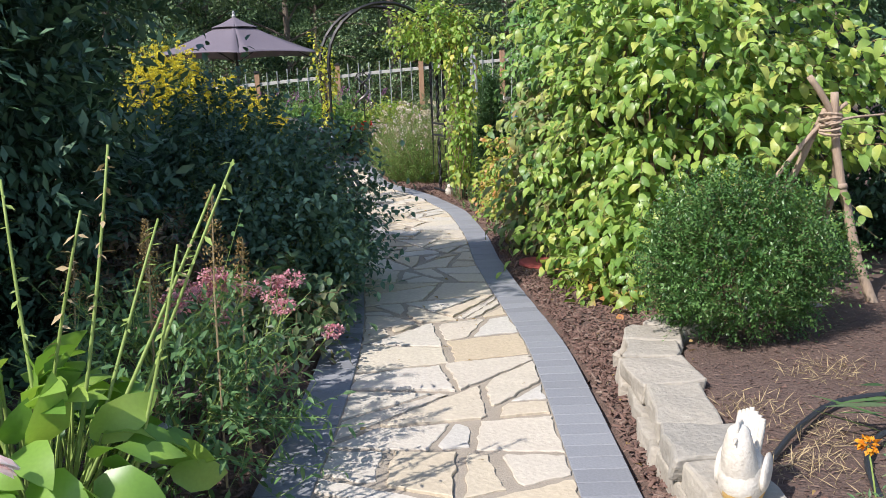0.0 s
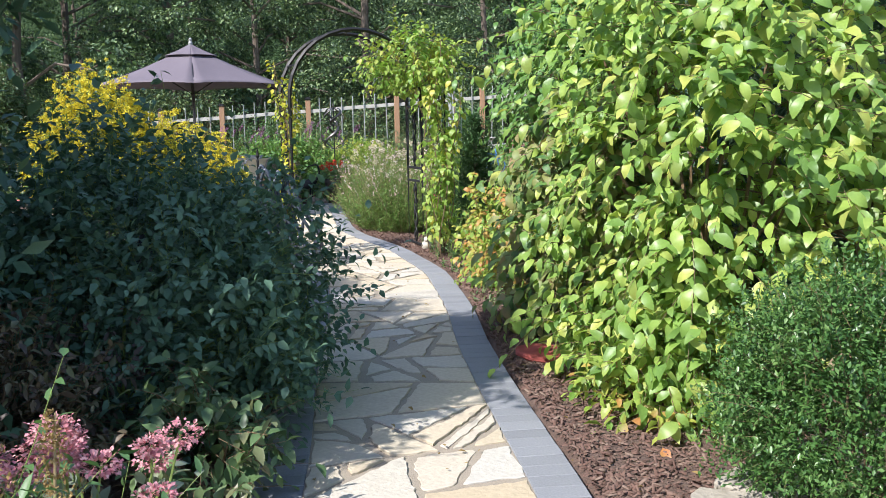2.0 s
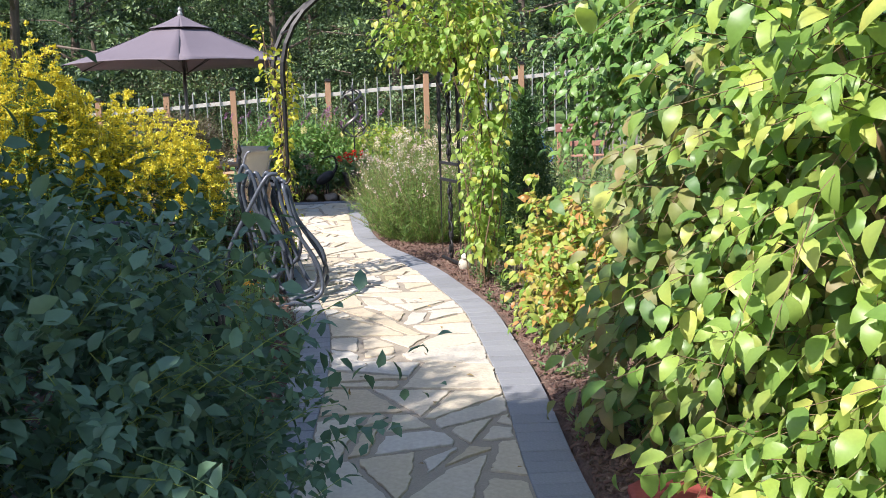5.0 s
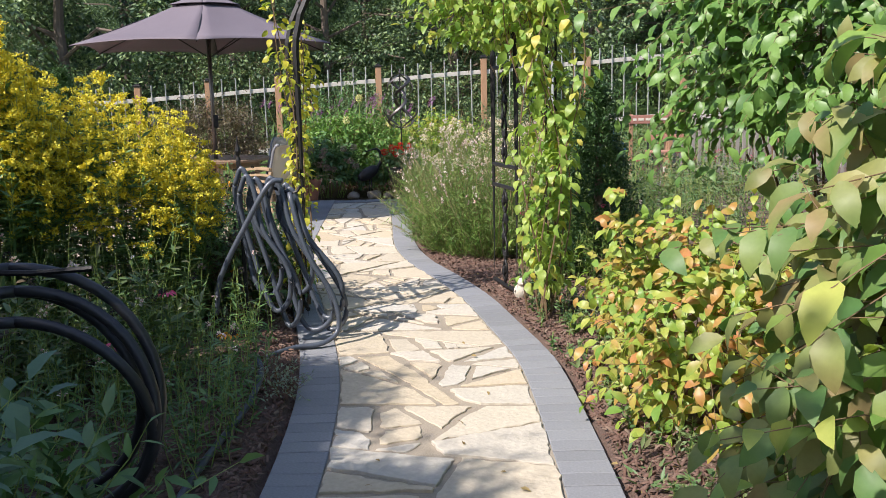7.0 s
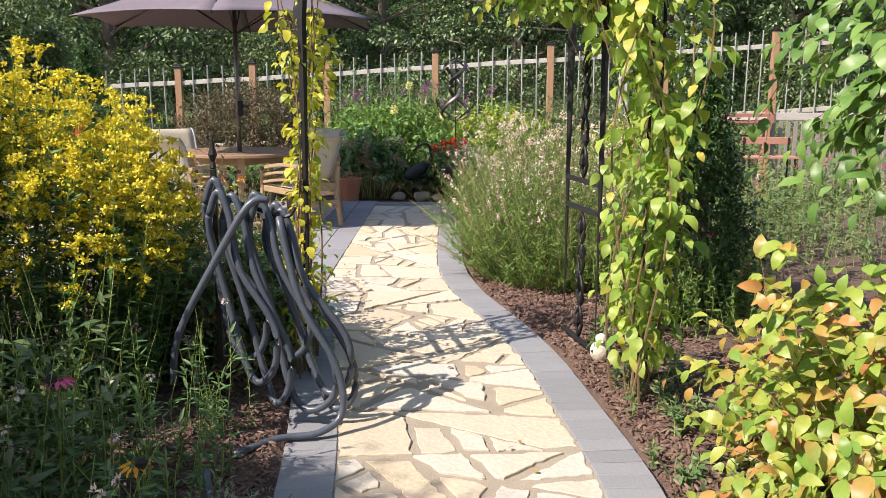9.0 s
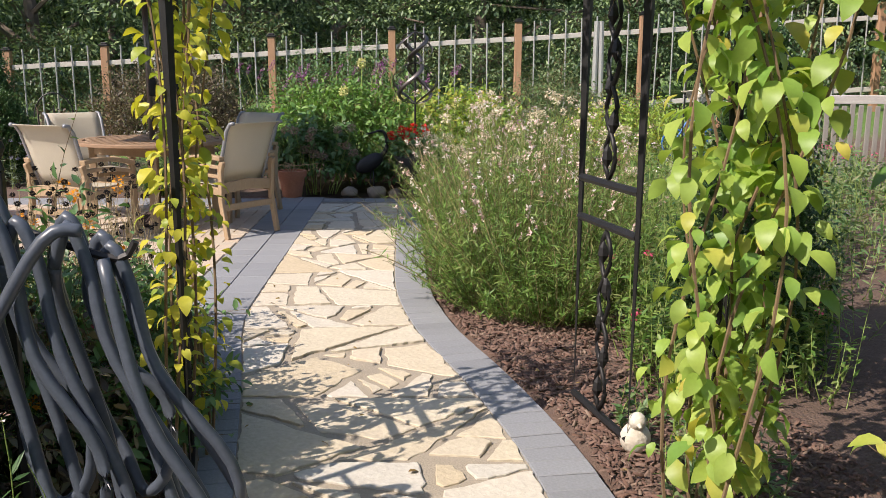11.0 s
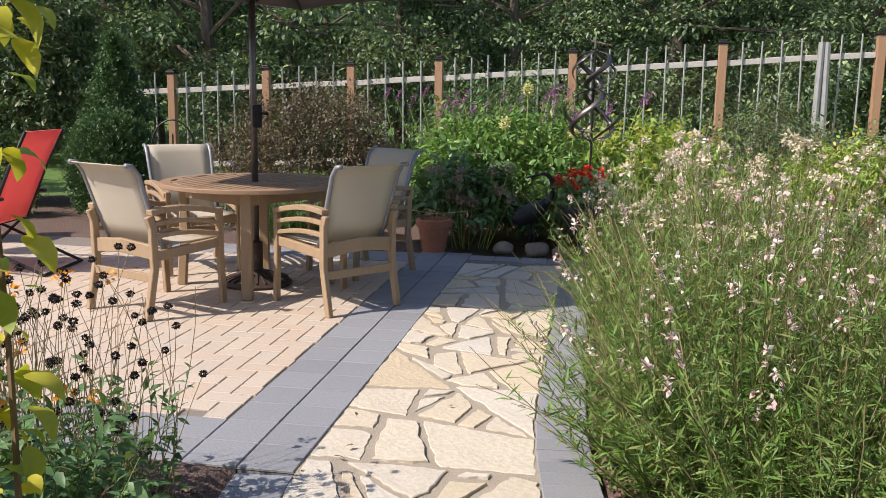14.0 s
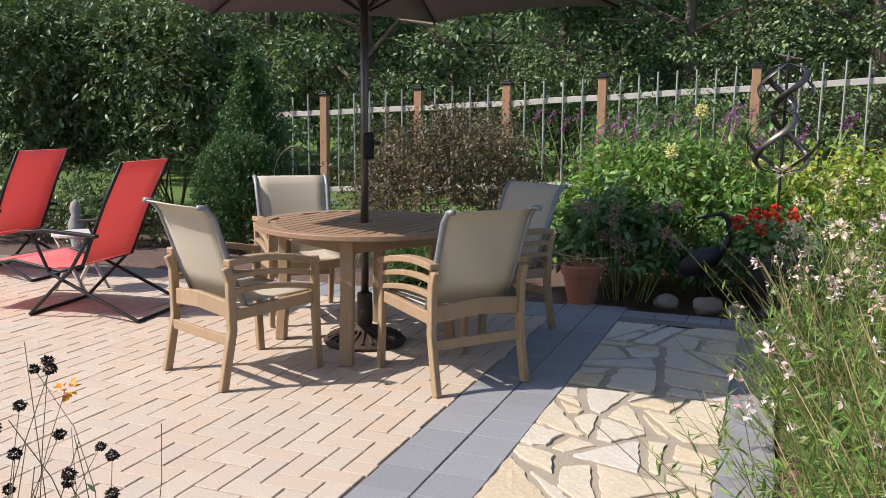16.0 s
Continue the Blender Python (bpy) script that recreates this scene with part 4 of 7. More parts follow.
shrub("green_undergrowth", "low green leafy perennial at the path edge", (-0.22, 4.75, 0), (0.28, 0.45, 0.34), 130, 0.18, 6, 0.075, 0.5, L_OLIVE, 0.4, 0.3, category="perennial", stems=4)


def hosta(at):
    e = thing("hosta", "yellow-green hosta with broad ribbed leaves and tall spent flower stalks", "hosta", at)
    r = np.random.default_rng(3)
    n = 170
    a, tilt = r.uniform(0, 6.28, n), r.uniform(0.0, 1.0, n) ** 0.8
    out = np.stack([np.cos(a), np.sin(a), np.zeros(n)], 1)
    start = out * (0.08 + 0.40 * tilt[:, None]) + np.stack([0 * a, 0 * a, 0.60 - 0.34 * tilt ** 1.6 + r.uniform(-0.05, 0.05, n)], 1)
    ax = out * (0.55 + 0.6 * tilt[:, None]) + np.stack([0 * a, 0 * a, 0.50 - 0.95 * tilt], 1) + r.normal(0, 0.22, (n, 3))
    part("leaves", leaves("leaves", start, ax, r.uniform(0.13, 0.215, n), 0.56, BIG, out * 0.45 + np.array([-0.15, -0.1, 0.9]) + r.normal(0, 0.45, (n, 3))), L_HOSTA, e, smooth=True)
    foots = np.stack([0.1 * np.cos(a), 0.1 * np.sin(a), 0 * a], 1)
    part("leaf_stalks", tubes(stems_of(foots, start, 0.004), [0.005] * n, 4, 0.7), GREENSTEM, e)
    tips = np.array([(0.33, 0.15, 1.28), (0.42, 0.28, 1.05), (0.28, 0.0, 1.12), (0.60, 0.22, 1.15), (0.66, 0.20, 1.22), (-0.02, 0.1, 1.16), (0.05, 0.12, 1.2), (0.50, 0.1, 1.0), (-0.2, 0.1, 1.1)])
    feet = np.array([(rng.uniform(-0.1, 0.25), rng.uniform(-0.2, 0.1), 0.05) for _ in tips])
    lines = stems_of(feet, tips, 0.005, 0.06, 9)
    for l in lines:
        s = part("flower_stalk", tubes([l], [0.0075], 6, 0.5), GREENSTEM, e, smooth=True)
        t = rng.uniform(0.62, 1, 22)
        p = np.stack([np.interp(t * 8, np.arange(9), l[:, i]) for i in range(3)], 1)
        d = rng.normal(0, 1, p.shape) * np.array([1, 1, 0.3]) - np.array([0, 0, 0.4])
        part("pod_cluster", leaves("pods", p, d, rng.uniform(0.02, 0.05, 22), 0.35, SMALL), GREENSTEM if rng.uniform() < 0.6 else STRAWSTEM, s)
    b = part("blossom", leaves("blossom", np.array([[0.10, -0.35, 0.60]] * 5), np.array([[1, 0.1 * k, -0.5 + 0.06 * k] for k in range(-2, 3)]), 0.085, 0.4), P_WHITE, e, "white hosta trumpet")
    return e


hosta((-0.92, 2.35, 0))
hosta2 = shrub("hosta", "yellow-green hosta leaves by the bed edge", (-0.72, 1.7, 0), (0.40, 0.42, 0.34), 46, 0.16, 3, 0.16, 0.58, L_HOSTA, 0.35, 0.4, blade=BIG, stems=4, category="hosta", twigmat=GREENSTEM)

shrub("astilbe", "feathery dark green astilbe foliage", (-0.62, 3.2, 0), (0.50, 0.62, 0.50), 380, 0.28, 9, 0.052, 0.34, L_GREEN, 0.2, 0.4, 0.4, category="perennial", twigmat=GREENSTEM, stems=8)


def plumes(name, label, places, mat, spread, count, size):
    for (x, y, z0, z1) in places:
        e = thing(name, label, "flower plume", (x, y, 0), 0, "spent plumes in the bed")
        part("stalk", tubes([[(0, 0, -0.02), (0.01, 0.02, z0), (0.03, 0.02, z1)]], [0.005], 5, 0.5), STRAWSTEM, e)
        t = rng.uniform(0, 1, count)
        a = rng.uniform(0, 6.28, count)
        r = spread * (1 - t) * rng.uniform(0.1, 1, count) + 0.006
        p = np.stack([r * np.cos(a) + 0.02, r * np.sin(a) + 0.02, z0 + (z1 - z0) * t + r * 0.5], 1)
        part("plume", leaves("plume", p, rng.normal(0, 1, p.shape) + np.array([0, 0, 0.6]), size, 0.5, SMALL), mat, e)


plumes("astilbe_plume", "dry brown astilbe seed plume", [(-0.42, 3.0, 0.72, 1.08), (-0.66, 3.1, 0.66, 0.98), (-0.72, 3.35, 0.6, 0.9), (-0.35, 3.2, 0.62, 0.88), (-0.95, 3.2, 0.6, 0.85)], P_BROWN, 0.07, 420, 0.013)


def sedum(at, R=0.42, heads=26):
    e = thing("sedum", "pink flowering sedum with flat flower heads", "sedum", at)
    a, r = rng.uniform(0, 6.28, heads), R * np.sqrt(rng.uniform(0.02, 1, heads))
    tips = np.stack([r * np.cos(a), 0.8 * r * np.sin(a), 0.64 - 0.45 * (r / R) ** 2 * 0.5 + rng.uniform(-0.05, 0.05, heads)], 1)
    lines = stems_of(np.stack([0.3 * tips[:, 0], 0.3 * tips[:, 1], 0 * a], 1), tips, 0.004)
    part("stemwork", tubes(lines, [0.005] * heads, 5, 0.7), GREENSTEM, e)
    blossoms("flower_head", tips, rng.uniform(0.045, 0.075, heads), 240, 0.014, P_PINK, e, 0.5)
    p = np.vstack([l[2:5] for l in lines])
    p = np.repeat(p, 3, 0) + rng.normal(0, 0.02, (len(p) * 3, 3))
    part("leaves", leaves("leaves", p, rng.normal(0, 1, p.shape) + [0, 0, 0.3], 0.06, 0.5), L_SILVER, e)


sedum((-0.42, 3.78, 0))

# things behind the shrub
shrub("red_phlox", "red-pink flowering phlox under the evergreen", (-1.75, 6.55, 0), (0.4, 0.4, 0.62), 160, 0.25, 6, 0.06, 0.35, L_GREEN, 0.2, category="perennial")
e = thing("phlox_flowers", "clusters of hot pink phlox flowers", "flowers", (-1.95, 6.0, 0))
blossoms("flower_head", rng.normal(0, 1, (14, 3)) * np.array([0.10, 0.1, 0.05]) + np.array([0, 0, 1.24]), 0.035, 40, 0.028, P_HOT, e)
part("stemwork", tubes(stems_of(rng.normal(0, 0.05, (6, 3)) * [1, 1, 0], rng.normal(0, 0.08, (6, 3)) + [0, 0, 1.2], 0.004), [0.005] * 6, 5), GREENSTEM, e)


def goldenrod(at, radii, stems, label):
    e = thing("goldenrod", label, "goldenrod", at)
    R = np.array(radii)
    a, r = rng.uniform(0, 6.28, stems), np.sqrt(rng.uniform(0, 1, stems))
    feet = np.stack([0.75 * R[0] * r * np.cos(a), 0.75 * R[1] * r * np.sin(a), 0 * a], 1)
    tips = np.stack([R[0] * r * np.cos(a), R[1] * r * np.sin(a), R[2] * (1.0 - 0.40 * r ** 2) * rng.uniform(0.86, 1.06, stems)], 1)
    lines = stems_of(feet, tips, 0.004, 0.08, 8)
    part("stemwork", tubes(lines, [0.003] * stems, 4, 0.5), GREENSTEM, e)
    lp, la, fp, fa = [], [], [], []
    for l in lines:
        t = rng.uniform(0.03, 0.86, 90)
        p = np.stack([np.interp(t * 7, np.arange(8), l[:, i]) for i in range(3)], 1)
        lp.append(p), la.append(rng.normal(0, 1, p.shape) * [1, 1, 0.35] + [0, 0, 0.25])
        # arching sprays near the tip
        for k in range(11):
            t0 = rng.uniform(0.66, 1.0)
            b = np.array([np.interp(t0 * 7, np.arange(8), l[:, i]) for i in range(3)])
            d = rng.normal(0, 1, 3) * [1, 1, 0.2]
            d /= np.linalg.norm(d)
            ln = rng.uniform(0.06, 0.17) * (1.25 - t0 * 0.7)
            s = rng.uniform(0, 1, 34)
            q = b + d * (s * ln)[:, None] + np.array([0, 0, 1.0]) * ((0.5 * s - 0.55 * s ** 2) * ln)[:, None]
            fp.append(q + rng.normal(0, 0.006, q.shape)), fa.append(rng.normal(0, 1, q.shape) + [0, 0, 0.8])
    lp, la, fp, fa = map(np.vstack, (lp, la, fp, fa))
    part("leaves", leaves("leaves", lp, la, rng.uniform(0.05, 0.10, len(lp)), 0.22, SMALL), L_GREEN, e)
    part("flower_spray", leaves("flower_spray", fp, fa, rng.uniform(0.012, 0.021, len(fp)), 0.75, SMALL), P_GOLD, e)


goldenrod((-1.25, 10.65, 0), (0.95, 0.80, 1.62), 210, "tall golden yellow flowering goldenrod clump")
goldenrod((-1.72, 10.15, 0), (0.66, 0.60, 2.05), 160, "tall golden yellow flowering goldenrod clump")


# mixed flower bed between shrub and hoses
def meadow(name, label, xr, yr, n, h, mat, leaf, width, blooms=(), straight=0.25, category="flower bed", bareness=0.2, stemmat=None, per=26):
    e = thing(name, label, category, ((xr[0] + xr[1]) / 2, (yr[0] + yr[1]) / 2, 0))
    cx, cy = (xr[0] + xr[1]) / 2, (yr[0] + yr[1]) / 2
    x, y = rng.uniform(xr[0] - cx, xr[1] - cx, n), rng.uniform(yr[0] - cy, yr[1] - cy, n)
    hh = h * rng.uniform(0.45, 1.05, n)
    feet = np.stack([x, y, 0 * x], 1)
    tips = feet + np.stack([rng.normal(0, 0.14, n) * hh, rng.normal(0, 0.14, n) * hh, hh], 1)
    lines = stems_of(feet, tips, 0.003, straight, 6)
    part("stemwork", tubes(lines, [0.0022] * n, 4, 0.5), stemmat or GREENSTEM, e)
    P, A = [], []
    for l in lines:
        t = rng.uniform(0.03, 1 - bareness, per)
        p = np.stack([np.interp(t * 5, np.arange(6), l[:, i]) for i in range(3)], 1)
        P.append(p), A.append(rng.normal(0, 1, p.shape) * [1, 1, 0.4] + [0, 0, 0.35])
    P, A = np.vstack(P), np.vstack(A)
    part("leaves", leaves("leaves", P, A, leaf * rng.uniform(0.5, 1.2, len(P)), width, SMALL if leaf < 0.05 else BLADE), mat, e)
    k = 0
    for bname, share, rad, petals, size, m in blooms:
        cnt = int(n * share)
        blossoms(bname, tips[k:k + cnt], rad, petals, size, m, e, 0.7)
        k += cnt
    return e


meadow("flower_bed", "tangle of green perennials with a few pink and white blooms", (-1.25, 0.02), (8.3, 10.3), 250, 0.56, L_GREEN, 0.055, 0.22, (("white_bloom", 0.10, 0.012, 12, 0.014, P_WHITE), ("seed_head", 0.12, 0.016, 30, 0.012, SEEDHEAD)))
meadow("flower_bed", "tall dark green perennials under the goldenrod", (-2.2, -0.35), (8.9, 9.9), 200, 0.8, L_OLIVE, 0.08, 0.28, (("seed_head", 0.1, 0.018, 30, 0.012, SEEDHEAD), ("white_bloom", 0.05, 0.02, 20, 0.018, P_WHITE)))
meadow("purple_perennials", "dark purple-leaved perennials with small blooms", (-2.6, -1.1), (7.8, 9.8), 210, 0.85, L_PURPLE, 0.06, 0.4, (("white_bloom", 0.05, 0.015, 12, 0.014, P_WHITE),))
shrub("peony", "mound of deeply cut green peony leaves", (-0.32, 7.35, 0), (0.36, 0.45, 0.40), 190, 0.2, 6, 0.10, 0.34, L_GREEN, 0.25, 0.35, category="perennial", stems=5, twigmat=GREENSTEM)
shrub("silver_groundcover", "small silver-green plant spilling on the pavers", (0.10, 9.35, 0), (0.16, 0.2, 0.14), 60, 0.1, 6, 0.03, 0.4, L_SILVER, 0.1, 0.2, blade=SMALL, category="perennial", stems=3)


def coneflower(at, h, mat, label):
    e = thing("coneflower", label, "flower", at, rng.uniform(0, 360), "coneflowers in the bed")
    part("stem", tubes([[(0, 0, -0.02), (0.02, 0.01, h * 0.5), (0, 0.02, h)]], [0.0045], 5, 0.8), GREENSTEM, e)
    part("cone", lathe([(0.004, h - 0.008), (0.018, h), (0.016, h + 0.014), (0.004, h + 0.022)], 10), SEEDHEAD, e)
    a = np.linspace(0, 6.28, 13)[:-1]
    d = np.stack([np.cos(a), np.sin(a), np.full(12, -0.35)], 1)
    part("petals", leaves("petals", d * [0.014, 0.014, 0] + [0, 0.02, h + 0.004], d, 0.042, 0.34), mat, e)


coneflower((-0.42, 8.62, 0), 0.50, P_HOT, "pink coneflower with a dark cone")
coneflower((-0.42, 9.3, 0), 0.55, P_HOT, "pink coneflower with a dark cone")
coneflower((-0.05, 9.0, 0), 0.42, P_ORANGE, "orange daisy on a thin stem")
coneflower((-0.30, 11.35, 0), 0.44, P_HOT, "faded pink coneflower with a dark cone")
coneflower((-0.22, 11.5, 0), 0.40, P_HOT, "faded pink coneflower with a dark cone")


# ---- hoses ----
def spline(pts, per=3):
    p = np.asarray(pts, float)
    out = []
    for i in range(len(p) - 1):
        a, b, c, d = p[max(0, i - 1)], p[i], p[i + 1], p[min(len(p) - 1, i + 2)]
        for t in np.linspace(0, 1, per, endpoint=False):
            out.append(0.5 * ((2 * b) + (c - a) * t + (2 * a - 5 * b + 4 * c - d) * t ** 2 + (3 * b - a - 3 * c + d) * t ** 3))
    out.append(p[-1])
    return np.array(out)


def hanging_hose():
    """Long loops over the hanger arm that sag and slide towards the path."""
    e = thing("garden_hose", "thick grey garden hose hung in loose loops on an iron hook", "garden hose", (0.02, 10.38, 0))
    r = np.random.default_rng(5)
    tops = (-0.23, -0.19, -0.14, -0.07, -0.03, 0.02, 0.05)
    lows = ((-0.12, 0.27), (-0.05, 0.20), (0.02, 0.10), (0.08, 0.28), (0.16, 0.07), (0.26, 0.05), (0.24, 0.13))
    for k, (xt, (xb, zb)) in enumerate(zip(tops, lows)):
        y, zt = r.uniform(-0.09, 0.09), 1.03 - 0.10 * (xt + 0.23) / 0.28 + r.uniform(-0.015, 0.015)
        w, lean = r.uniform(0.045, 0.095), xb - xt
        pts = [(xt - 0.045, y, zt - 0.10), (xt, y - 0.02, zt), (xt + 0.045, y - 0.03, zt - 0.10), (xt + 0.05 + 0.25 * lean, y - 0.05, 0.68 * zt),
               (xt + 0.04 + w + 0.8 * lean, y - 0.06, zb + 0.26), (xb + w * 1.2, y - 0.06, zb + 0.08), (xb, y - 0.04, zb), (xb - w, y, zb + 0.09),
               (xt - 0.02 + 0.45 * lean - w * 0.4, y + 0.03, 0.5 * zt), (xt - 0.05, y + 0.03, zt - 0.2), (xt - 0.045, y, zt - 0.10)]
        part("coil", tubes([spline(pts, 4)], [0.0155], 8), HOSE, e, smooth=True)
    part("loose_end", tubes([spline([(0.02, -0.08, 0.97), (-0.06, -0.10, 0.95), (-0.20, -0.12, 0.72), (-0.36, -0.12, 0.42), (-0.40, -0.10, 0.2)], 4)], [0.0155], 8), HOSE, e, smooth=True)
    part("loose_end", tubes([spline([(0.05, -0.05, 0.9), (0.14, -0.1, 0.55), (0.28, -0.12, 0.30), (0.31, -0.14, 0.10), (0.22, -0.2, 0.03), (0.06, -0.24, 0.02), (-0.08, -0.4, 0.02)], 4)], [0.0155], 8), HOSE, e, smooth=True)
    part("loose_end", tubes([spline([(-0.06, -0.85, 0.16), (-0.02, -1.0, 0.10), (-0.06, -1.3, 0.03), (-0.12, -1.8, 0.03), (-0.16, -2.4, 0.03)], 4)], [0.0155], 8), HOSE, e, smooth=True)


hanging_hose()
hk = thing("hose_hanger", "black iron hose hanger post with a finial", "hose hanger", (-0.25, 10.56, 0))
part("post", boxes(((0.024, 0.024, 1.10), (0, 0, 0.52), None, 0.003)), IRON, hk)
part("finial", lathe([(0.004, 1.06), (0.016, 1.075), (0.008, 1.10), (0.020, 1.13), (0.012, 1.16), (0.002, 1.22)], 10), IRON, hk)
part("arm", tubes([spline([(0, 0, 0.96), (0.06, -0.14, 0.97), (0.2, -0.18, 0.93), (0.34, -0.18, 0.89), (0.38, -0.18, 0.93)])], [0.010], 6), IRON, hk)
h2 = thing("garden_hose", "black garden hose coiled in wide rings on a low stand", "garden hose", (-0.58, 8.1, 0))
for k, (dx, dz, rr, dy) in enumerate(((0, 0.45, 0.45, 0.0), (0.02, 0.42, 0.43, -0.045), (-0.03, 0.44, 0.41, 0.045), (0.04, 0.40, 0.40, -0.085))):
    part("coil", tubes([[(dx + rr * math.sin(q), dy + 0.03 * math.sin(2 * q + k), max(0.02, dz + rr * (1.02 - 0.05 * k) * math.cos(q))) for q in np.linspace(0, 2 * math.pi, 41)]], [0.020], 8), BLACKHOSE, h2, smooth=True)
hs = thing("hose_hanger", "black iron hose stand", "hose hanger", (-0.70, 8.1, 0))
part("post", boxes(((0.02, 0.02, 0.98), (0, 0, 0.46), None, 0.003)), IRON, hs)
part("arm", tubes([[(0, 0, 0.9), (0.2, -0.05, 0.9), (0.4, -0.05, 0.91)]], [0.01], 6), IRON, hs)

# seed-headed daisies at the patio corner
e = meadow("black_eyed_susans", "spent black-eyed susans with dark seed heads and few orange petals", (-1.15, -0.42), (12.0, 12.85), 230, 0.84, L_GREEN, 0.055, 0.35, (("seed_head", 0.6, 0.011, 150, 0.007, SEEDHEAD), ("petals", 0.05, 0.022, 18, 0.020, P_ORANGE)), bareness=0.4, stemmat=STRAWSTEM, per=12)

# ---- right-hand side ----
shrub("viburnum", "large viburnum with bright ovate green leaves", (2.45, 6.05, 0), (0.88, 1.25, 1.75), 1250, 0.44, 9, 0.098, 0.54, L_VIB, 0.85, 0.5, 0.5, lift=0.72, stems=16, low=-0.95, blade=BIG, cut=clear(0.16))
shrub("viburnum", "low skirt of viburnum with yellowing leaves", (2.02, 5.75, 0), (0.50, 0.80, 0.42), 380, 0.28, 7, 0.09, 0.56, L_VIB, 0.8, 0.4, 0.35, lift=0.6, stems=8, low=-0.8, cut=clear(0.16))
shrub("viburnum", "few orange-tinted viburnum shoots near the ground", (1.78, 5.3, 0), (0.22, 0.35, 0.20), 26, 0.2, 6, 0.085, 0.56, L_VIB2, 0.6, 0.3, 0.2, lift=0.6, stems=4)
shrub("viburnum", "tall leafy green viburnum over the path bed", (3.15, 10.0, 0), (0.9, 0.95, 1.15), 1050, 0.42, 8, 0.10, 0.50, L_LUSH, 0.85, 0.45, 0.5, lift=1.6, stems=12, low=-0.6, blade=BIG)
shrub("viburnum", "low viburnum turning yellow and orange", (2.08, 9.1, 0), (0.58, 0.85, 0.58), 620, 0.26, 7, 0.074, 0.54, L_VIB2, 0.7, 0.4, 0.5, blade=BIG, lift=0.6, stems=10, low=-0.6, cut=clear(0.16))
shrub("viburnum", "viburnum with drooping green and bronze leaves", (2.10, 7.0, 0), (0.62, 0.72, 1.02), 620, 0.3, 7, 0.108, 0.52, L_BRONZE, 1.1, 0.45, 0.35, blade=BIG, lift=0.72, stems=10, low=-0.8, cut=clear(0.16))
shrub("boxwood", "rounded small-leaved green shrub behind the stone wall", (2.02, 4.05, 0.12), (0.49, 0.42, 0.44), 4000, 0.12, 11, 0.023, 0.5, L_BOX, 0.0, 0.5, 0.32, lift=0.85, blade=SMALL, low=-0.8)
evergreen("evergreen_tree", "tall dark evergreen behind the viburnums", (4.45, 7.3, 0), 1.5, 4.6, 4200, 0.10, L_YEW, per=12, full=3.2)


def tiered(at, branches, reach, low, high, leaf, mat, label):
    """A shrub of flat spreading tiers, with pairs of leaves hanging from each branch."""
    e = thing("viburnum", label, "shrub", at)
    a = rng.uniform(math.radians(170), math.radians(330), branches)
    z = np.sort(rng.uniform(low, high, branches))
    P, A, lines = [], [], []
    for k in range(branches):
        d = np.array([math.cos(a[k]), math.sin(a[k]), 0.12])
        ln = reach * rng.uniform(0.7, 1.15)
        t = np.linspace(0, 1, 8)[:, None]
        line = np.array([0, 0, z[k] - 0.25 * ln]) + d * t * ln + np.array([0, 0, 0.55]) * ln * (t - 0.62 * t ** 2)
        lines.append(line)
        side = np.array([-d[1], d[0], 0])
        for u in np.linspace(0.3, 1.0, 9):
            b = np.array([np.interp(u * 7, np.arange(8), line[:, i]) for i in range(3)])
            for sg in (-1, 1):
                off = rng.uniform(0.0, 0.16) * (1.2 - u)
                P.append(b + side * sg * off + d * 0.02)
                A.append(side * sg * 0.55 + d * 0.35 - np.array([0, 0, rng.uniform(0.5, 1.2)]) + rng.normal(0, 0.2, 3))
    P, A = np.array(P), np.array(A)
    part("foliage", leaves("foliage", P, A, leaf * rng.uniform(0.7, 1.15, len(P)), 0.5, BIG, np.tile(np.array(SUN), (len(P), 1))), mat, e)
    trunk = [np.array([(0.05 * math.cos(q), 0.05 * math.sin(q), -0.03), (0, 0, low * 0.6), (0.03 * math.sin(q), 0, high)]) for q in (0.3, 2.2, 4.4)]
    part("branchwork", tubes(lines + trunk, [0.008] * branches + [0.016] * 3, 5, 0.5), TWIG, e)


tiered((3.3, 5.95, 0), 22, 0.95, 0.55, 1.55, 0.13, L_VIB, "viburnum with tiers of hanging bright green leaves")
evergreen("arborvitae", "narrow cone-shaped arborvitae by the arch", (2.34, 12.3, 0), 0.37, 1.5, 3000, 0.036, L_DEEP, "arborvitae", per=10, tl=0.15)
e = meadow("low_groundcover", "sparse light green seedlings along the mulch", (1.55, 1.95), (9.6, 11.6), 70, 0.2, L_FERN, 0.045, 0.4, (), category="groundcover")
e = meadow("low_groundcover", "light green seedlings along the paver edge", (1.62, 1.9), (7.2, 9.4), 60, 0.16, L_FERN, 0.04, 0.4, (), category="groundcover")
e = meadow("bright_perennials", "bright green upright perennials by the side fence", (2.6, 4.6), (13.2, 16.0), 260, 0.75, L_FERN, 0.08, 0.22, (), category="perennial", bareness=0.05)
e = meadow("bright_perennials", "mixed green perennials near the low fence", (2.6, 6.5), (16.2, 18.2), 260, 0.6, L_FERN, 0.08, 0.28, (("pink_bloom", 0.1, 0.03, 20, 0.02, P_HOT),), category="perennial", bareness=0.05)
shrub("small_tree", "young tree reaching over the side bed", (4.0, 10.4, 0), (1.0, 1.2, 1.0), 420, 0.35, 7, 0.085, 0.5, L_GREEN, 0.5, 0.3, lift=2.3, stems=7, category="tree")


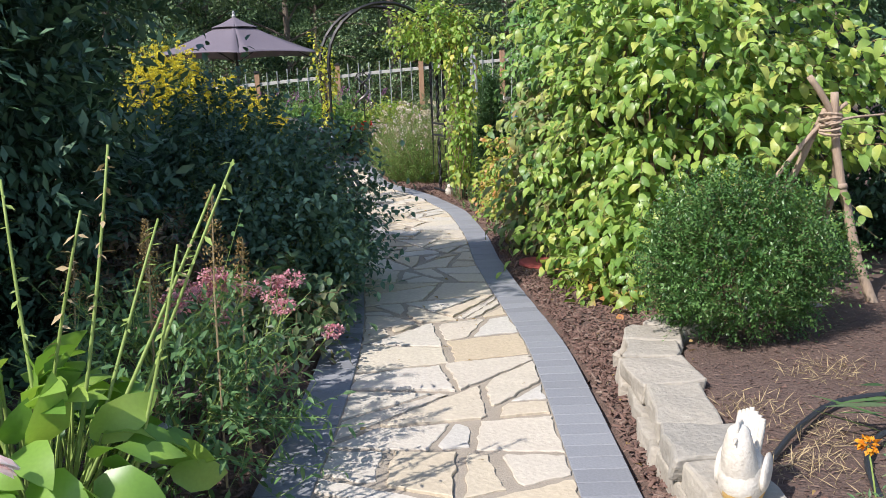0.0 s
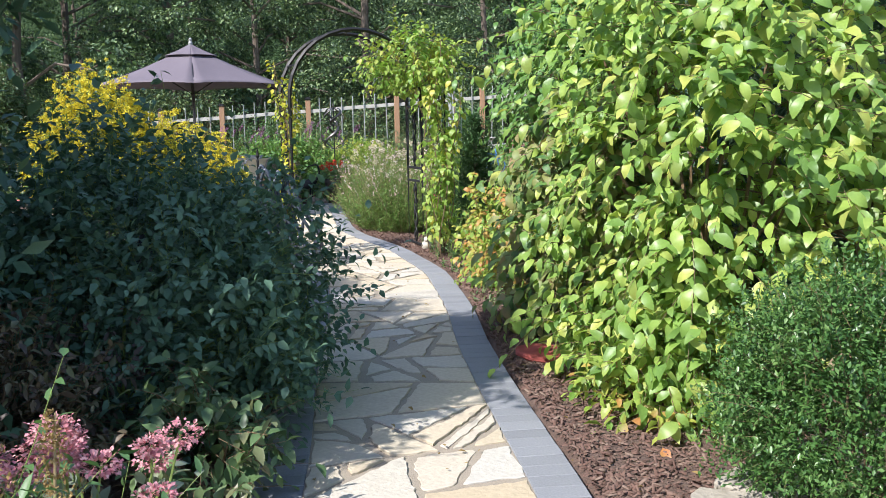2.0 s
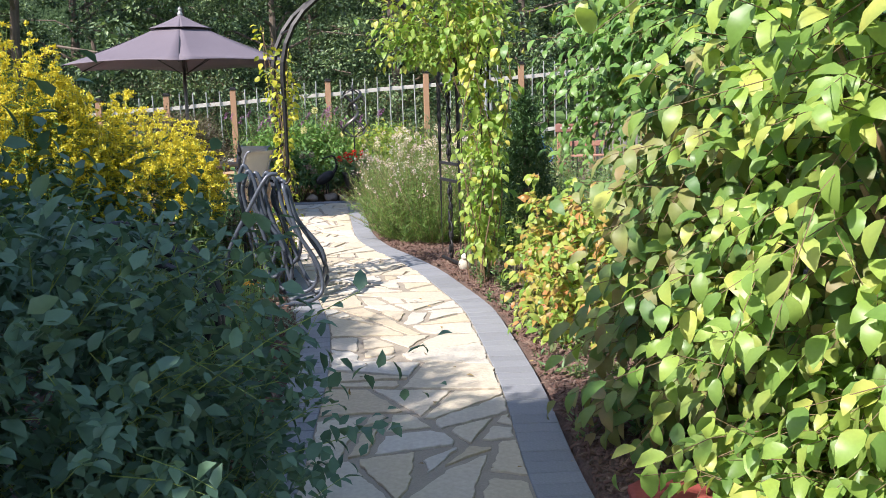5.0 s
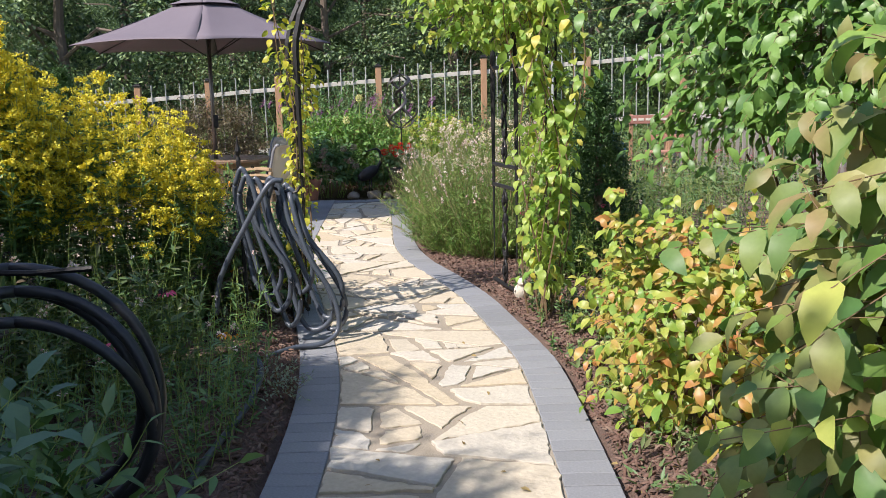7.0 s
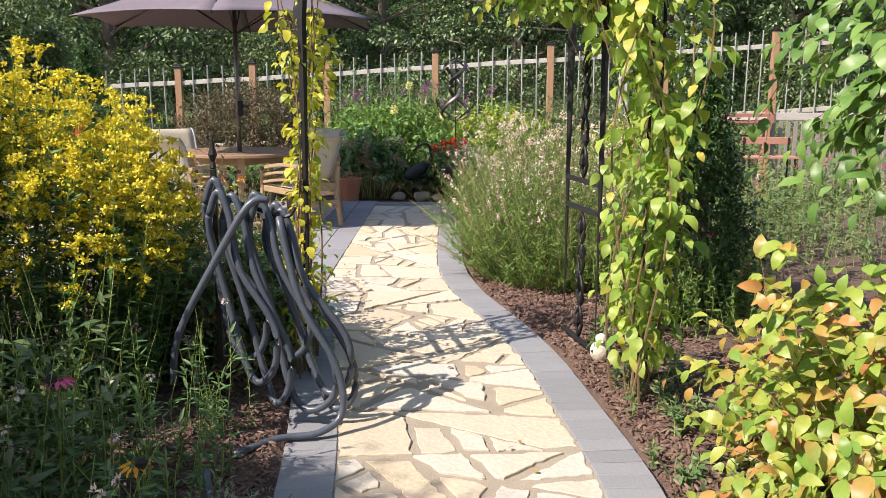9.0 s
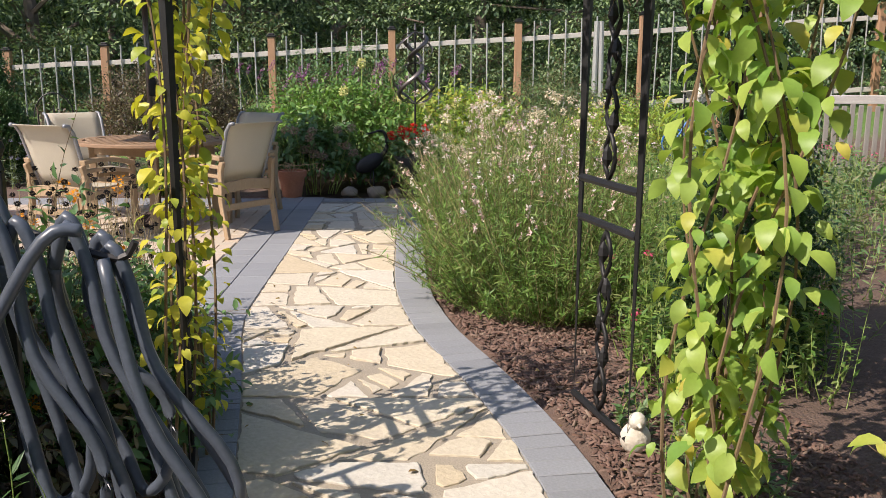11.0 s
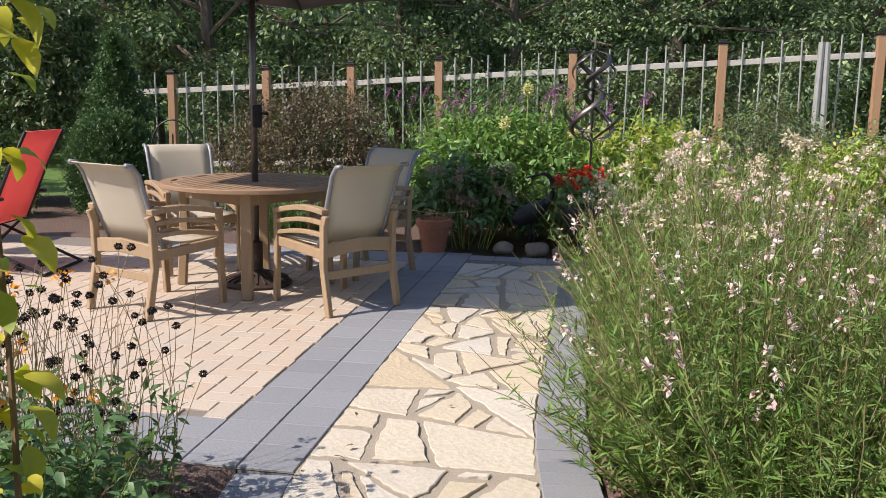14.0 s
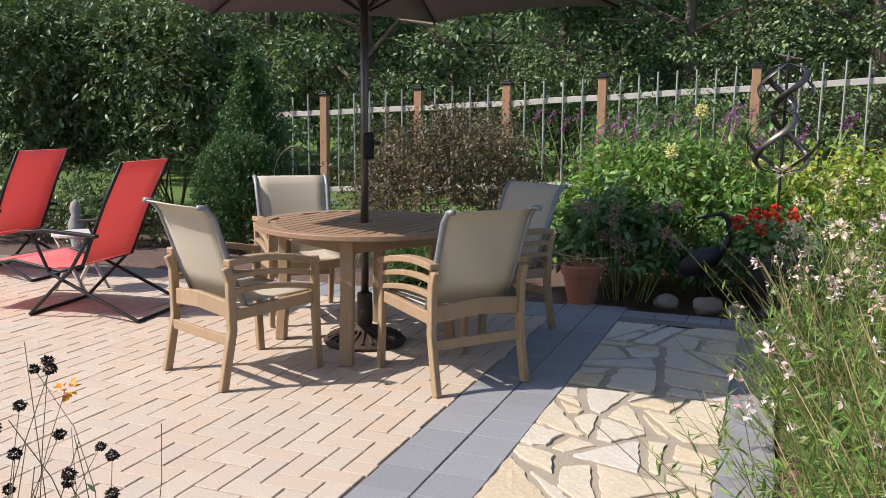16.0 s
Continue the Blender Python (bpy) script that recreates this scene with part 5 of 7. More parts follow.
def gaura(at, radii, stems):
    e = thing("gaura", "billowing gaura with wiry stems and small white-pink flowers", "gaura", at)
    R = np.array(radii)
    a, r = rng.uniform(0, 6.28, stems), np.sqrt(rng.uniform(0, 1, stems))
    feet = np.stack([0.74 * R[0] * r * np.cos(a), 0.82 * R[1] * r * np.sin(a), 0 * a], 1)
    tips = np.stack([R[0] * 1.12 * r * np.cos(a), 1.05 * R[1] * r * np.sin(a), R[2] * (1.0 - 0.45 * r ** 2.2) * rng.uniform(0.3, 1.15, stems)], 1) + rng.normal(0, 0.16, (stems, 3)) * [1, 1, 0.3]
    lines = stems_of(feet, tips, 0.003, 0.28, 6)
    part("stemwork", tubes(lines, [0.0019] * stems, 3, 0.5), GAURASTEM, e)
    dry = [l for l in lines[::5]]
    part("stemwork", tubes([l + np.array([0.02, -0.02, 0.0]) * np.linspace(0, 1, len(l))[:, None] for l in dry], [0.0026] * len(dry), 3, 0.5), STRAWSTEM, e)
    P, A, F, FA = [], [], [], []
    for l in lines:
        t = rng.uniform(0.02, 0.82, 38)
        p = np.stack([np.interp(t * 5, np.arange(6), l[:, i]) for i in range(3)], 1)
        P.append(p), A.append(rng.normal(0, 1, p.shape) * [1, 1, 0.5] + [0, 0, 0.5])
        m = rng.integers(2, 7)
        t = rng.uniform(0.82, 1.0, m)
        p = np.stack([np.interp(t * 5, np.arange(6), l[:, i]) for i in range(3)], 1)
        if rng.uniform() < 0.20 and l[-1, 2] > 0.58 * R[2]:
            F.append(np.repeat(p, 4, 0))
            FA.append(rng.normal(0, 1, (4 * m, 3)) + [-0.3, -0.3, 0.1])
    P, A, F, FA = map(np.vstack, (P, A, F, FA))
    part("leaves", leaves("leaves", P, A, rng.uniform(0.03, 0.08, len(P)), 0.13, SMALL), L_SEDGE, e)
    part("flower_mass", leaves("flowers", F, FA, rng.uniform(0.014, 0.028, len(F)), 0.6, SMALL), P_WHITE, e)


gaura((1.50, 13.55, 0), (0.70, 0.98, 1.00), 1000)
gaura((1.60, 15.2, 0), (0.90, 1.1, 1.08), 900)


meadow("gaura_fringe", "green wispy perennials beside the gaura", (1.95, 3.1), (12.5, 15.6), 320, 0.9, L_SEDGE, 0.06, 0.2, (("white_bloom", 0.2, 0.016, 14, 0.016, P_WHITE),), category="perennial", bareness=0.05)
meadow("arch_undergrowth", "weedy green growth at the foot of the arch", (1.75, 2.6), (11.6, 12.9), 200, 0.55, L_SEDGE, 0.05, 0.3, (("pink_bloom", 0.06, 0.014, 14, 0.014, P_HOT),), category="perennial", bareness=0.05)
meadow("arch_undergrowth", "dark green and bronze growth at the foot of the arch", (-0.85, -0.16), (10.95, 11.95), 170, 0.55, L_GREEN, 0.07, 0.42, (("seed_head", 0.15, 0.016, 50, 0.010, SEEDHEAD), ("orange_bloom", 0.05, 0.02, 14, 0.02, P_ORANGE)), category="perennial", bareness=0.1)
shrub("arch_undergrowth", "dark leafy perennials crowding the foot of the arch", (-0.50, 11.35, 0), (0.42, 0.55, 0.55), 330, 0.2, 7, 0.06, 0.42, L_GREEN, 0.3, 0.35, 0.4, category="perennial", stems=5)
shrub("dark_leaf_plant", "dark purple-leaved perennials under the arch vine", (-0.38, 10.95, 0), (0.30, 0.30, 0.40), 150, 0.18, 7, 0.05, 0.42, L_PURPLE, 0.3, 0.35, 0.4, category="perennial", stems=4)
shrub("path_edge_plant", "low leafy perennial beside the grey pavers", (-0.42, 12.15, 0), (0.26, 0.32, 0.36), 170, 0.16, 7, 0.055, 0.42, L_GREEN, 0.3, 0.3, 0.35, category="perennial", stems=4)
shrub("path_edge_plant", "bushy dark green plant crowding the grey paver edge", (-0.16, 11.35, 0), (0.22, 0.42, 0.34), 190, 0.16, 7, 0.06, 0.45, L_GREEN, 0.3, 0.3, category="perennial", stems=4)


# ---- beds behind the patio ----
shrub("ninebark", "purple-brown leaved shrub behind the table", (-2.25, 19.6, 0), (1.0, 0.8, 0.80), 2300, 0.30, 10, 0.046, 0.45, L_PURPLE, 0.0, 0.4, 0.4, lift=0.75, blade=SMALL)
shrub("globe_arborvitae", "dense rounded green evergreen at the patio edge", (-4.12, 18.75, 0), (0.46, 0.45, 0.62), 4600, 0.08, 9, 0.032, 0.4, L_DEEP, -0.2, 0.7, 0.08, lift=0.85, blade=SMALL, low=-0.7)
evergreen("arborvitae", "cone-shaped green arborvitae behind the loungers", (-4.42, 19.4, 0), 0.48, 1.95, 3600, 0.042, L_DEEP, "arborvitae", per=9, tl=0.18)
shrub("large_shrub", "large dark green shrub in the back corner", (-6.35, 20.4, 0), (1.5, 1.1, 1.65), 3600, 0.32, 9, 0.085, 0.42, L_OLIVE, 0.2, 0.5, 0.22, lift=0.75, stems=12)
shrub("large_shrub", "large dark green shrub behind the loungers", (-8.35, 19.5, 0), (1.6, 1.2, 1.75), 3200, 0.32, 9, 0.09, 0.42, L_OLIVE, 0.2, 0.5, 0.22, lift=0.75, stems=12)
shrub("flowering_shrub", "leafy green shrub with pale yellow flowers", (0.0, 19.1, 0), (1.05, 0.75, 0.66), 1000, 0.28, 8, 0.085, 0.45, L_LUSH, 0.2, 0.45, 0.22, lift=0.78)
shrub("flowering_shrub", "bright green leafy shrub in the back bed", (1.35, 19.3, 0), (0.9, 0.8, 0.62), 700, 0.28, 8, 0.08, 0.5, L_VINE, 0.2, 0.45, 0.22, lift=0.75)
shrub("butterfly_bush", "green bush with purple flower spikes", (-0.1, 20.6, 0), (1.2, 0.7, 0.9), 700, 0.3, 8, 0.075, 0.3, L_GREEN, 0.2, 0.45, 0.22, lift=0.8)
shrub("back_perennials", "mixed greenery along the fence", (3.2, 21.2, 0), (1.6, 1.0, 0.7), 700, 0.3, 8, 0.07, 0.35, L_FERN, 0.2, 0.45, 0.25, lift=0.6)
shrub("yellow_green_shrub", "bright yellow-green rounded shrub by the fence", (3.6, 19.8, 0), (0.9, 0.7, 0.6), 700, 0.25, 8, 0.06, 0.45, L_VINE, 0.2, 0.45, 0.25, lift=0.7)
shrub("dark_evergreen_shrub", "dark green bushy shrub near the gate posts", (2.75, 20.6, 0), (0.7, 0.6, 0.75), 700, 0.22, 8, 0.045, 0.42, L_OLIVE, 0.1, 0.45, 0.25, lift=0.8)
shrub("back_perennials", "mixed greenery beside the low fence", (5.6, 20.2, 0), (1.3, 0.8, 0.6), 700, 0.3, 8, 0.07, 0.35, L_FERN, 0.2, 0.45, 0.25, lift=0.6)
shrub("low_shrub", "low green foliage behind the loungers", (-5.75, 18.55, 0), (0.8, 0.4, 0.45), 420, 0.24, 8, 0.06, 0.45, L_OLIVE, 0.2, 0.4, 0.25, lift=0.6)
shrub("low_shrub", "low green foliage behind the loungers", (-7.3, 18.2, 0), (0.9, 0.5, 0.6), 480, 0.24, 8, 0.06, 0.45, L_OLIVE, 0.2, 0.4, 0.25, lift=0.6)
orn = thing("bird_ornament", "white winged bird ornament on a metal hook", "garden ornament", (3.15, 16.0, 0))
part("hook", tubes([spline([(0, 0, -0.05), (0, 0, 1.1), (0.03, 0, 1.3), (0.10, 0, 1.32), (0.13, 0, 1.24)])], [0.007], 6), IRON, orn)
part("body", lathe([(0.004, 1.10), (0.022, 1.12), (0.028, 1.15), (0.015, 1.19), (0.004, 1.21)], 12), WHITE, orn).location = (0.13, 0, 0)
for s in (-1, 1):
    part("wing", sheet([[(0.13 + s * (0.03 + 0.13 * u), 0.02 * v, 1.12 + 0.05 * u - 0.06 * v * (1 - u)) for u in (0, 0.5, 1)] for v in (-1, 0, 1)], 0.008), WHITE, orn)
shrub("hydrangea", "potted hydrangea with dusty pink flower heads in shade", (-0.30, 18.25, 0), (0.5, 0.42, 0.46), 330, 0.2, 7, 0.085, 0.55, L_GREEN, 0.3, 0.4, 0.2, lift=0.8)
shrub("dark_groundcover", "dark low foliage behind the pots", (0.75, 18.4, 0), (0.55, 0.35, 0.4), 260, 0.2, 7, 0.08, 0.5, L_GREEN, 0.3, 0.4, 0.2, lift=0.7)

e = thing("hydrangea_flowers", "dusty pink hydrangea flower heads", "flowers", (-0.25, 17.95, 0))
hd = np.array([(rng.uniform(-0.4, 0.42), rng.uniform(-0.12, 0.05), rng.uniform(0.35, 0.74)) for _ in range(15)])
blossoms("flower_head", hd, 0.05, 150, 0.018, P_DUSTY, e, 0.8)
part("stemwork", tubes(stems_of(hd * [0.5, 0.5, 0], hd, 0.004), [0.004] * len(hd), 4), GREENSTEM, e)
e = meadow("pink_cream_flowers", "cream and pink flower heads rising through the gaura", (0.95, 2.3), (14.1, 16.2), 120, 1.12, L_GAURA, 0.05, 0.2, (("cream_bloom", 0.4, 0.036, 44, 0.024, P_CREAM), ("white_bloom", 0.3, 0.024, 18, 0.022, P_WHITE)))
e = thing("purple_flower_spikes", "magenta butterfly-bush flower spikes", "flowers", (-0.1, 19.7, 0))
hd = np.array([(rng.uniform(-1.3, 1.5), rng.uniform(-0.2, 0.3), rng.uniform(1.08, 1.38)) for _ in range(34)])
hh = np.vstack([hd + np.array([0.012 * k, 0, 0.022 * k]) for k in range(6)])
blossoms("flower_spike", hh, 0.02, 14, 0.016, P_PURPLE, e)
part("stemwork", tubes(stems_of(hd * [0.7, 0.5, 0], hd, 0.004), [0.005] * len(hd), 4), GREENSTEM, e)
e = thing("dahlia_flowers", "pale yellow round dahlia flowers", "flowers", (0.3, 18.75, 0))
hd = np.array([(-0.1, 0.1, 1.42), (0.6, 0, 0.98), (-0.5, 0, 0.8), (0.35, -0.1, 1.02), (-0.15, -0.05, 0.9), (1.0, 0.1, 0.95), (0.9, -0.1, 0.78), (-0.3, -0.1, 1.1), (1.3, 0, 1.0)])
blossoms("flower_head", hd, rng.uniform(0.035, 0.065, len(hd)), 170, 0.022, P_PALE, e)
part("stemwork", tubes(stems_of(hd * [0.8, 0.5, 0], hd, 0.004), [0.006] * len(hd), 4), GREENSTEM, e)
e = meadow("lavender_perennials", "lavender-blue flowering perennials by the fence", (-3.9, -2.6), (18.3, 18.9), 90, 0.62, L_SILVER, 0.05, 0.25, (("bloom", 0.7, 0.018, 20, 0.014, P_LAV),))
e = meadow("grassy_clump", "bright green strappy grass behind the table", (-2.1, -1.3), (17.75, 18.2), 120, 0.5, L_GRASS, 0.22, 0.06, (), category="grass", bareness=0.3)
e = meadow("pink_cream_flowers", "mass of cream and pink flowers behind the gaura", (0.9, 2.6), (16.2, 17.8), 260, 0.95, L_GAURA, 0.06, 0.3, (("cream_bloom", 0.14, 0.035, 40, 0.022, P_CREAM), ("white_bloom", 0.2, 0.022, 20, 0.02, P_WHITE), ("purple_bloom", 0.02, 0.03, 30, 0.02, P_PURPLE)))

# pots, statues and the wind spinner
pot = thing("terracotta_pot", "terracotta flower pot with dry stalks", "flower pot", (-0.50, 17.74, 0.0))
part("body", lathe([(0.095, 0.0), (0.10, 0.0), (0.135, 0.20), (0.14, 0.22), (0.155, 0.22), (0.16, 0.28), (0.15, 0.285), (0.13, 0.285), (0.13, 0.25)], 28), TERRA, pot, smooth=False)
part("dry_stalk", tubes([[(0, 0, 0.24), (rng.normal(0, 0.06), rng.normal(0, 0.06), 0.33), (rng.normal(0, 0.12), rng.normal(0, 0.1), 0.36)] for _ in range(14)], [0.003] * 14, 4), STRAWSTEM, pot)
urn = thing("planter_urn", "dark footed urn planter with red geraniums", "planter", (0.80, 17.84, 0.0))
part("body", lathe([(0.11, 0.0), (0.11, 0.03), (0.06, 0.06), (0.06, 0.10), (0.15, 0.20), (0.19, 0.36), (0.21, 0.42), (0.20, 0.44), (0.17, 0.43)], 28), DARKPOT, urn, smooth=True)
ger = shrub("geranium", "red flowering geranium in the dark urn", (0.80, 17.82, 0.40), (0.24, 0.22, 0.16), 60, 0.12, 5, 0.06, 0.9, L_GREEN, 0.3, 0.2, lift=0.7, stems=4, category="geranium")
hd = np.array([(rng.uniform(-0.26, 0.24), rng.uniform(-0.15, 0.1), rng.uniform(0.20, 0.36)) for _ in range(11)])
blossoms("flower_head", hd, 0.035, 45, 0.03, P_RED, ger)


def crane(at):
    bm = bmesh.new()
    bmesh.ops.create_uvsphere(bm, u_segments=16, v_segments=10, radius=1.0)
    bmesh.ops.transform(bm, matrix=pose(0, 0, 0.36, 0, -28, 0) @ Matrix.Diagonal((0.17, 0.075, 0.085, 1)), verts=bm.verts)
    me = tubes([spline([(0.12, 0, 0.42), (0.18, 0, 0.50), (0.19, 0, 0.60), (0.16, 0, 0.68), (0.11, 0, 0.70), (0.04, 0, 0.685), (-0.04, 0, 0.665)], 4)], [0.028], 8, 0.25)
    bm.from_mesh(me)
    legs = tubes([[(0.0, 0.02, 0.0), (0.02, 0.02, 0.3)], [(0.05, -0.02, 0.0), (0.03, -0.02, 0.3)]], [0.009, 0.009], 6)
    bm.from_mesh(legs)
    ob = part("crane_statue", bm, IRON, smooth=True)
    ob.matrix_world = pose(*at, 0, 0, 15)
    tagged(ob, "dark metal crane garden statue with a curved neck", "statue")


crane((0.33, 17.78, 0.0))


def field_stone(at, size, turn, mat=FIELD, label="rounded field stone edging the bed"):
    bm = bmesh.new()
    bmesh.ops.create_icosphere(bm, subdivisions=3, radius=1.0)
    sd = rng.uniform(0, 90)
    for v in bm.verts:
        v.co *= 1 + 0.25 * noise.noise(v.co * 1.3 + Vector((sd, 0, 0))) + 0.07 * noise.noise(v.co * 4 + Vector((0, sd, 0)))
    bmesh.ops.transform(bm, matrix=pose(0, 0, 0, 0, 0, turn) @ Matrix.Diagonal((*size, 1)), verts=bm.verts)
    ob = part("field_stone", bm, mat, smooth=True)
    ob.location = at
    tagged(ob, label, "stone", "stones edging the bed")


for x, s in ((0.10, 0.09), (0.40, 0.11), (0.60, 0.08), (1.02, 0.10)):
    field_stone((x, 17.80 + 0.05 * math.sin(x * 9), s * 0.4), (s, s * 0.7, s * 0.65), x * 77)
field_stone((-0.58, 2.72, 0.30), (0.09, 0.08, 0.07), 10, GREYSTONE, "grey rounded stone among the hosta leaves")


def spinner(at):
    e = thing("wind_spinner", "dark metal double wind spinner on a pole", "wind spinner", at)
    part("pole", tubes([[(0, 0, -0.05), (0, 0, 1.77)]], [0.010], 8), IRON, e)
    part("finial", lathe([(0.004, 1.75), (0.016, 1.77), (0.012, 1.80), (0.003, 1.84)], 10), BRONZE, e)
    for zc, R, ph in ((1.58, 0.18, 0.3), (1.20, 0.24, 1.2)):
        s = part("hub", lathe([(0.02, zc - R * 0.95), (0.024, zc - R * 0.9), (0.012, zc - R * 0.85)], 10), IRON, e)
        for k in range(4):
            rows = []
            for t in np.linspace(-1, 1, 15):
                a = ph + 2 * math.pi * k / 4 + 1.1 * t
                r = R * math.sqrt(max(0.0, 1 - t * t)) + 0.008
                w = 0.042 * (1 - t * t) + 0.006
                c = np.array((r * math.cos(a), r * math.sin(a), zc + R * 0.95 * t))
                side = np.array((-math.sin(a), math.cos(a), 0.25)) * w
                rows.append([c - side, c, c + side])
            part("vane", sheet(rows, 0.003), BRONZE, e, smooth=True)
        for k in range(4):
            a = ph + 0.6 + math.pi * k / 2
            part("wire", tubes([[(R * math.sqrt(max(0, 1 - t * t)) * math.cos(a + t), R * math.sqrt(max(0, 1 - t * t)) * math.sin(a + t), zc + R * 0.95 * t) for t in np.linspace(-1, 1, 11)]], [0.0035], 4), IRON, e)
    return e


spinner((0.82, 18.15, 0))


# statue behind the loungers
bm = lathe([(0.10, 0.0), (0.11, 0.05), (0.06, 0.1), (0.09, 0.25), (0.10, 0.4), (0.05, 0.52), (0.07, 0.6), (0.05, 0.68), (0.005, 0.72)], 14)
gs = part("garden_statue", bm, GREYSTONE, smooth=True)
gs.location = (-5.45, 17.95, 0)
gs.scale = (0.75, 0.75, 0.72)
tagged(gs, "small grey stone garden figure", "statue")
tr = thing("iron_trellis", "black scrolled iron trellis with arched top", "trellis", (-3.05, 18.0, 0), 10)
for x in (-0.16, 0, 0.16):
    part("rod", tubes([[(x, 0, -0.05), (x, 0, 0.95 - abs(x) * 0.6)]], [0.008], 6), IRON, tr)
part("hoop", tubes([[(0.2 * math.cos(a), 0, 0.82 + 0.26 * math.sin(a)) for a in np.linspace(0, math.pi, 13)]], [0.008], 6), IRON, tr)

# ---- raised bed by the start ----
def rooster(at):
    bm = bmesh.new()
    bmesh.ops.create_uvsphere(bm, u_segments=20, v_segments=14, radius=1.0)
    bmesh.ops.transform(bm, matrix=pose(0, 0, 0.17, 0, -20, 0) @ Matrix.Diagonal((0.135, 0.105, 0.15, 1)), verts=bm.verts)
    neck = tubes([spline([(-0.05, 0, 0.22), (-0.085, 0, 0.30), (-0.09, 0, 0.37), (-0.08, 0, 0.40)], 4)], [0.085], 12, 0.55)
    bm.from_mesh(neck)
    r = bmesh.ops.create_uvsphere(bm, u_segments=12, v_segments=8, radius=0.052)
    bmesh.ops.translate(bm, vec=(-0.09, 0, 0.39), verts=r["verts"])
    for k in range(4):
        r = bmesh.ops.create_uvsphere(bm, u_segments=8, v_segments=6, radius=1.0)
        bmesh.ops.transform(bm, matrix=pose(-0.12 + 0.022 * k, 0, 0.43 - 0.004 * k) @ Matrix.Diagonal((0.018, 0.012, 0.036, 1)), verts=r["verts"])
    r = bmesh.ops.create_cone(bm, segments=8, radius1=0.014, radius2=0.001, depth=0.045, cap_ends=True)
    bmesh.ops.transform(bm, matrix=pose(-0.155, 0, 0.385, 0, -95, 0), verts=r["verts"])
    for k in range(7):
        f = tubes([spline([(0.07, 0.012 * (k - 3), 0.22), (0.12, 0.016 * (k - 3), 0.34), (0.135 + 0.008 * k, 0.018 * (k - 3), 0.43 - 0.012 * abs(k - 3))], 4)], [0.020], 6, 0.6)
        bm.from_mesh(f)
    for s in (-1, 1):
        r = bmesh.ops.create_uvsphere(bm, u_segments=12, v_segments=8, radius=1.0)
        bmesh.ops.transform(bm, matrix=pose(0.015, 0.095 * s, 0.2, 0, -25, 0) @ Matrix.Diagonal((0.10, 0.022, 0.07, 1)), verts=r["verts"])
    base = lathe([(0.10, 0.0), (0.105, 0.03), (0.09, 0.06)], 16)
    tmp = bpy.data.meshes.new("base")
    base.to_mesh(tmp)
    base.free()
    bm.from_mesh(tmp)
    ob = part("rooster_statue", bm, WHITE, smooth=True)
    ob.data.materials.append(YELLOWBASE)
    for p in ob.data.polygons:
        if p.center.z < 0.12:
            p.material_index = 1
    ob.matrix_world = pose(*at, 0, 0, 51) @ Matrix.Scale(0.68, 4)
    tagged(ob, "weathered white rooster statue with an ochre base", "statue")


rooster((1.17, 2.27, 0.125))


def duck(at):
    bm = bmesh.new()
    bmesh.ops.create_uvsphere(bm, u_segments=14, v_segments=10, radius=1.0)
    bmesh.ops.transform(bm, matrix=pose(0, 0, 0.055) @ Matrix.Diagonal((0.055, 0.045, 0.06, 1)), verts=bm.verts)
    r = bmesh.ops.create_uvsphere(bm, u_segments=10, v_segments=8, radius=0.032)
    bmesh.ops.translate(bm, vec=(0, -0.015, 0.125), verts=r["verts"])
    r = bmesh.ops.create_cone(bm, segments=8, radius1=0.012, radius2=0.004, depth=0.03, cap_ends=True)
    bmesh.ops.transform(bm, matrix=pose(0, -0.05, 0.12, 90, 0, 0), verts=r["verts"])
    ob = part("duck_figurine", bm, WHITE, smooth=True)
    ob.location = at
    tagged(ob, "small white duck figurine at the mulch edge", "figurine")


duck((1.56, 11.24, 0.0))


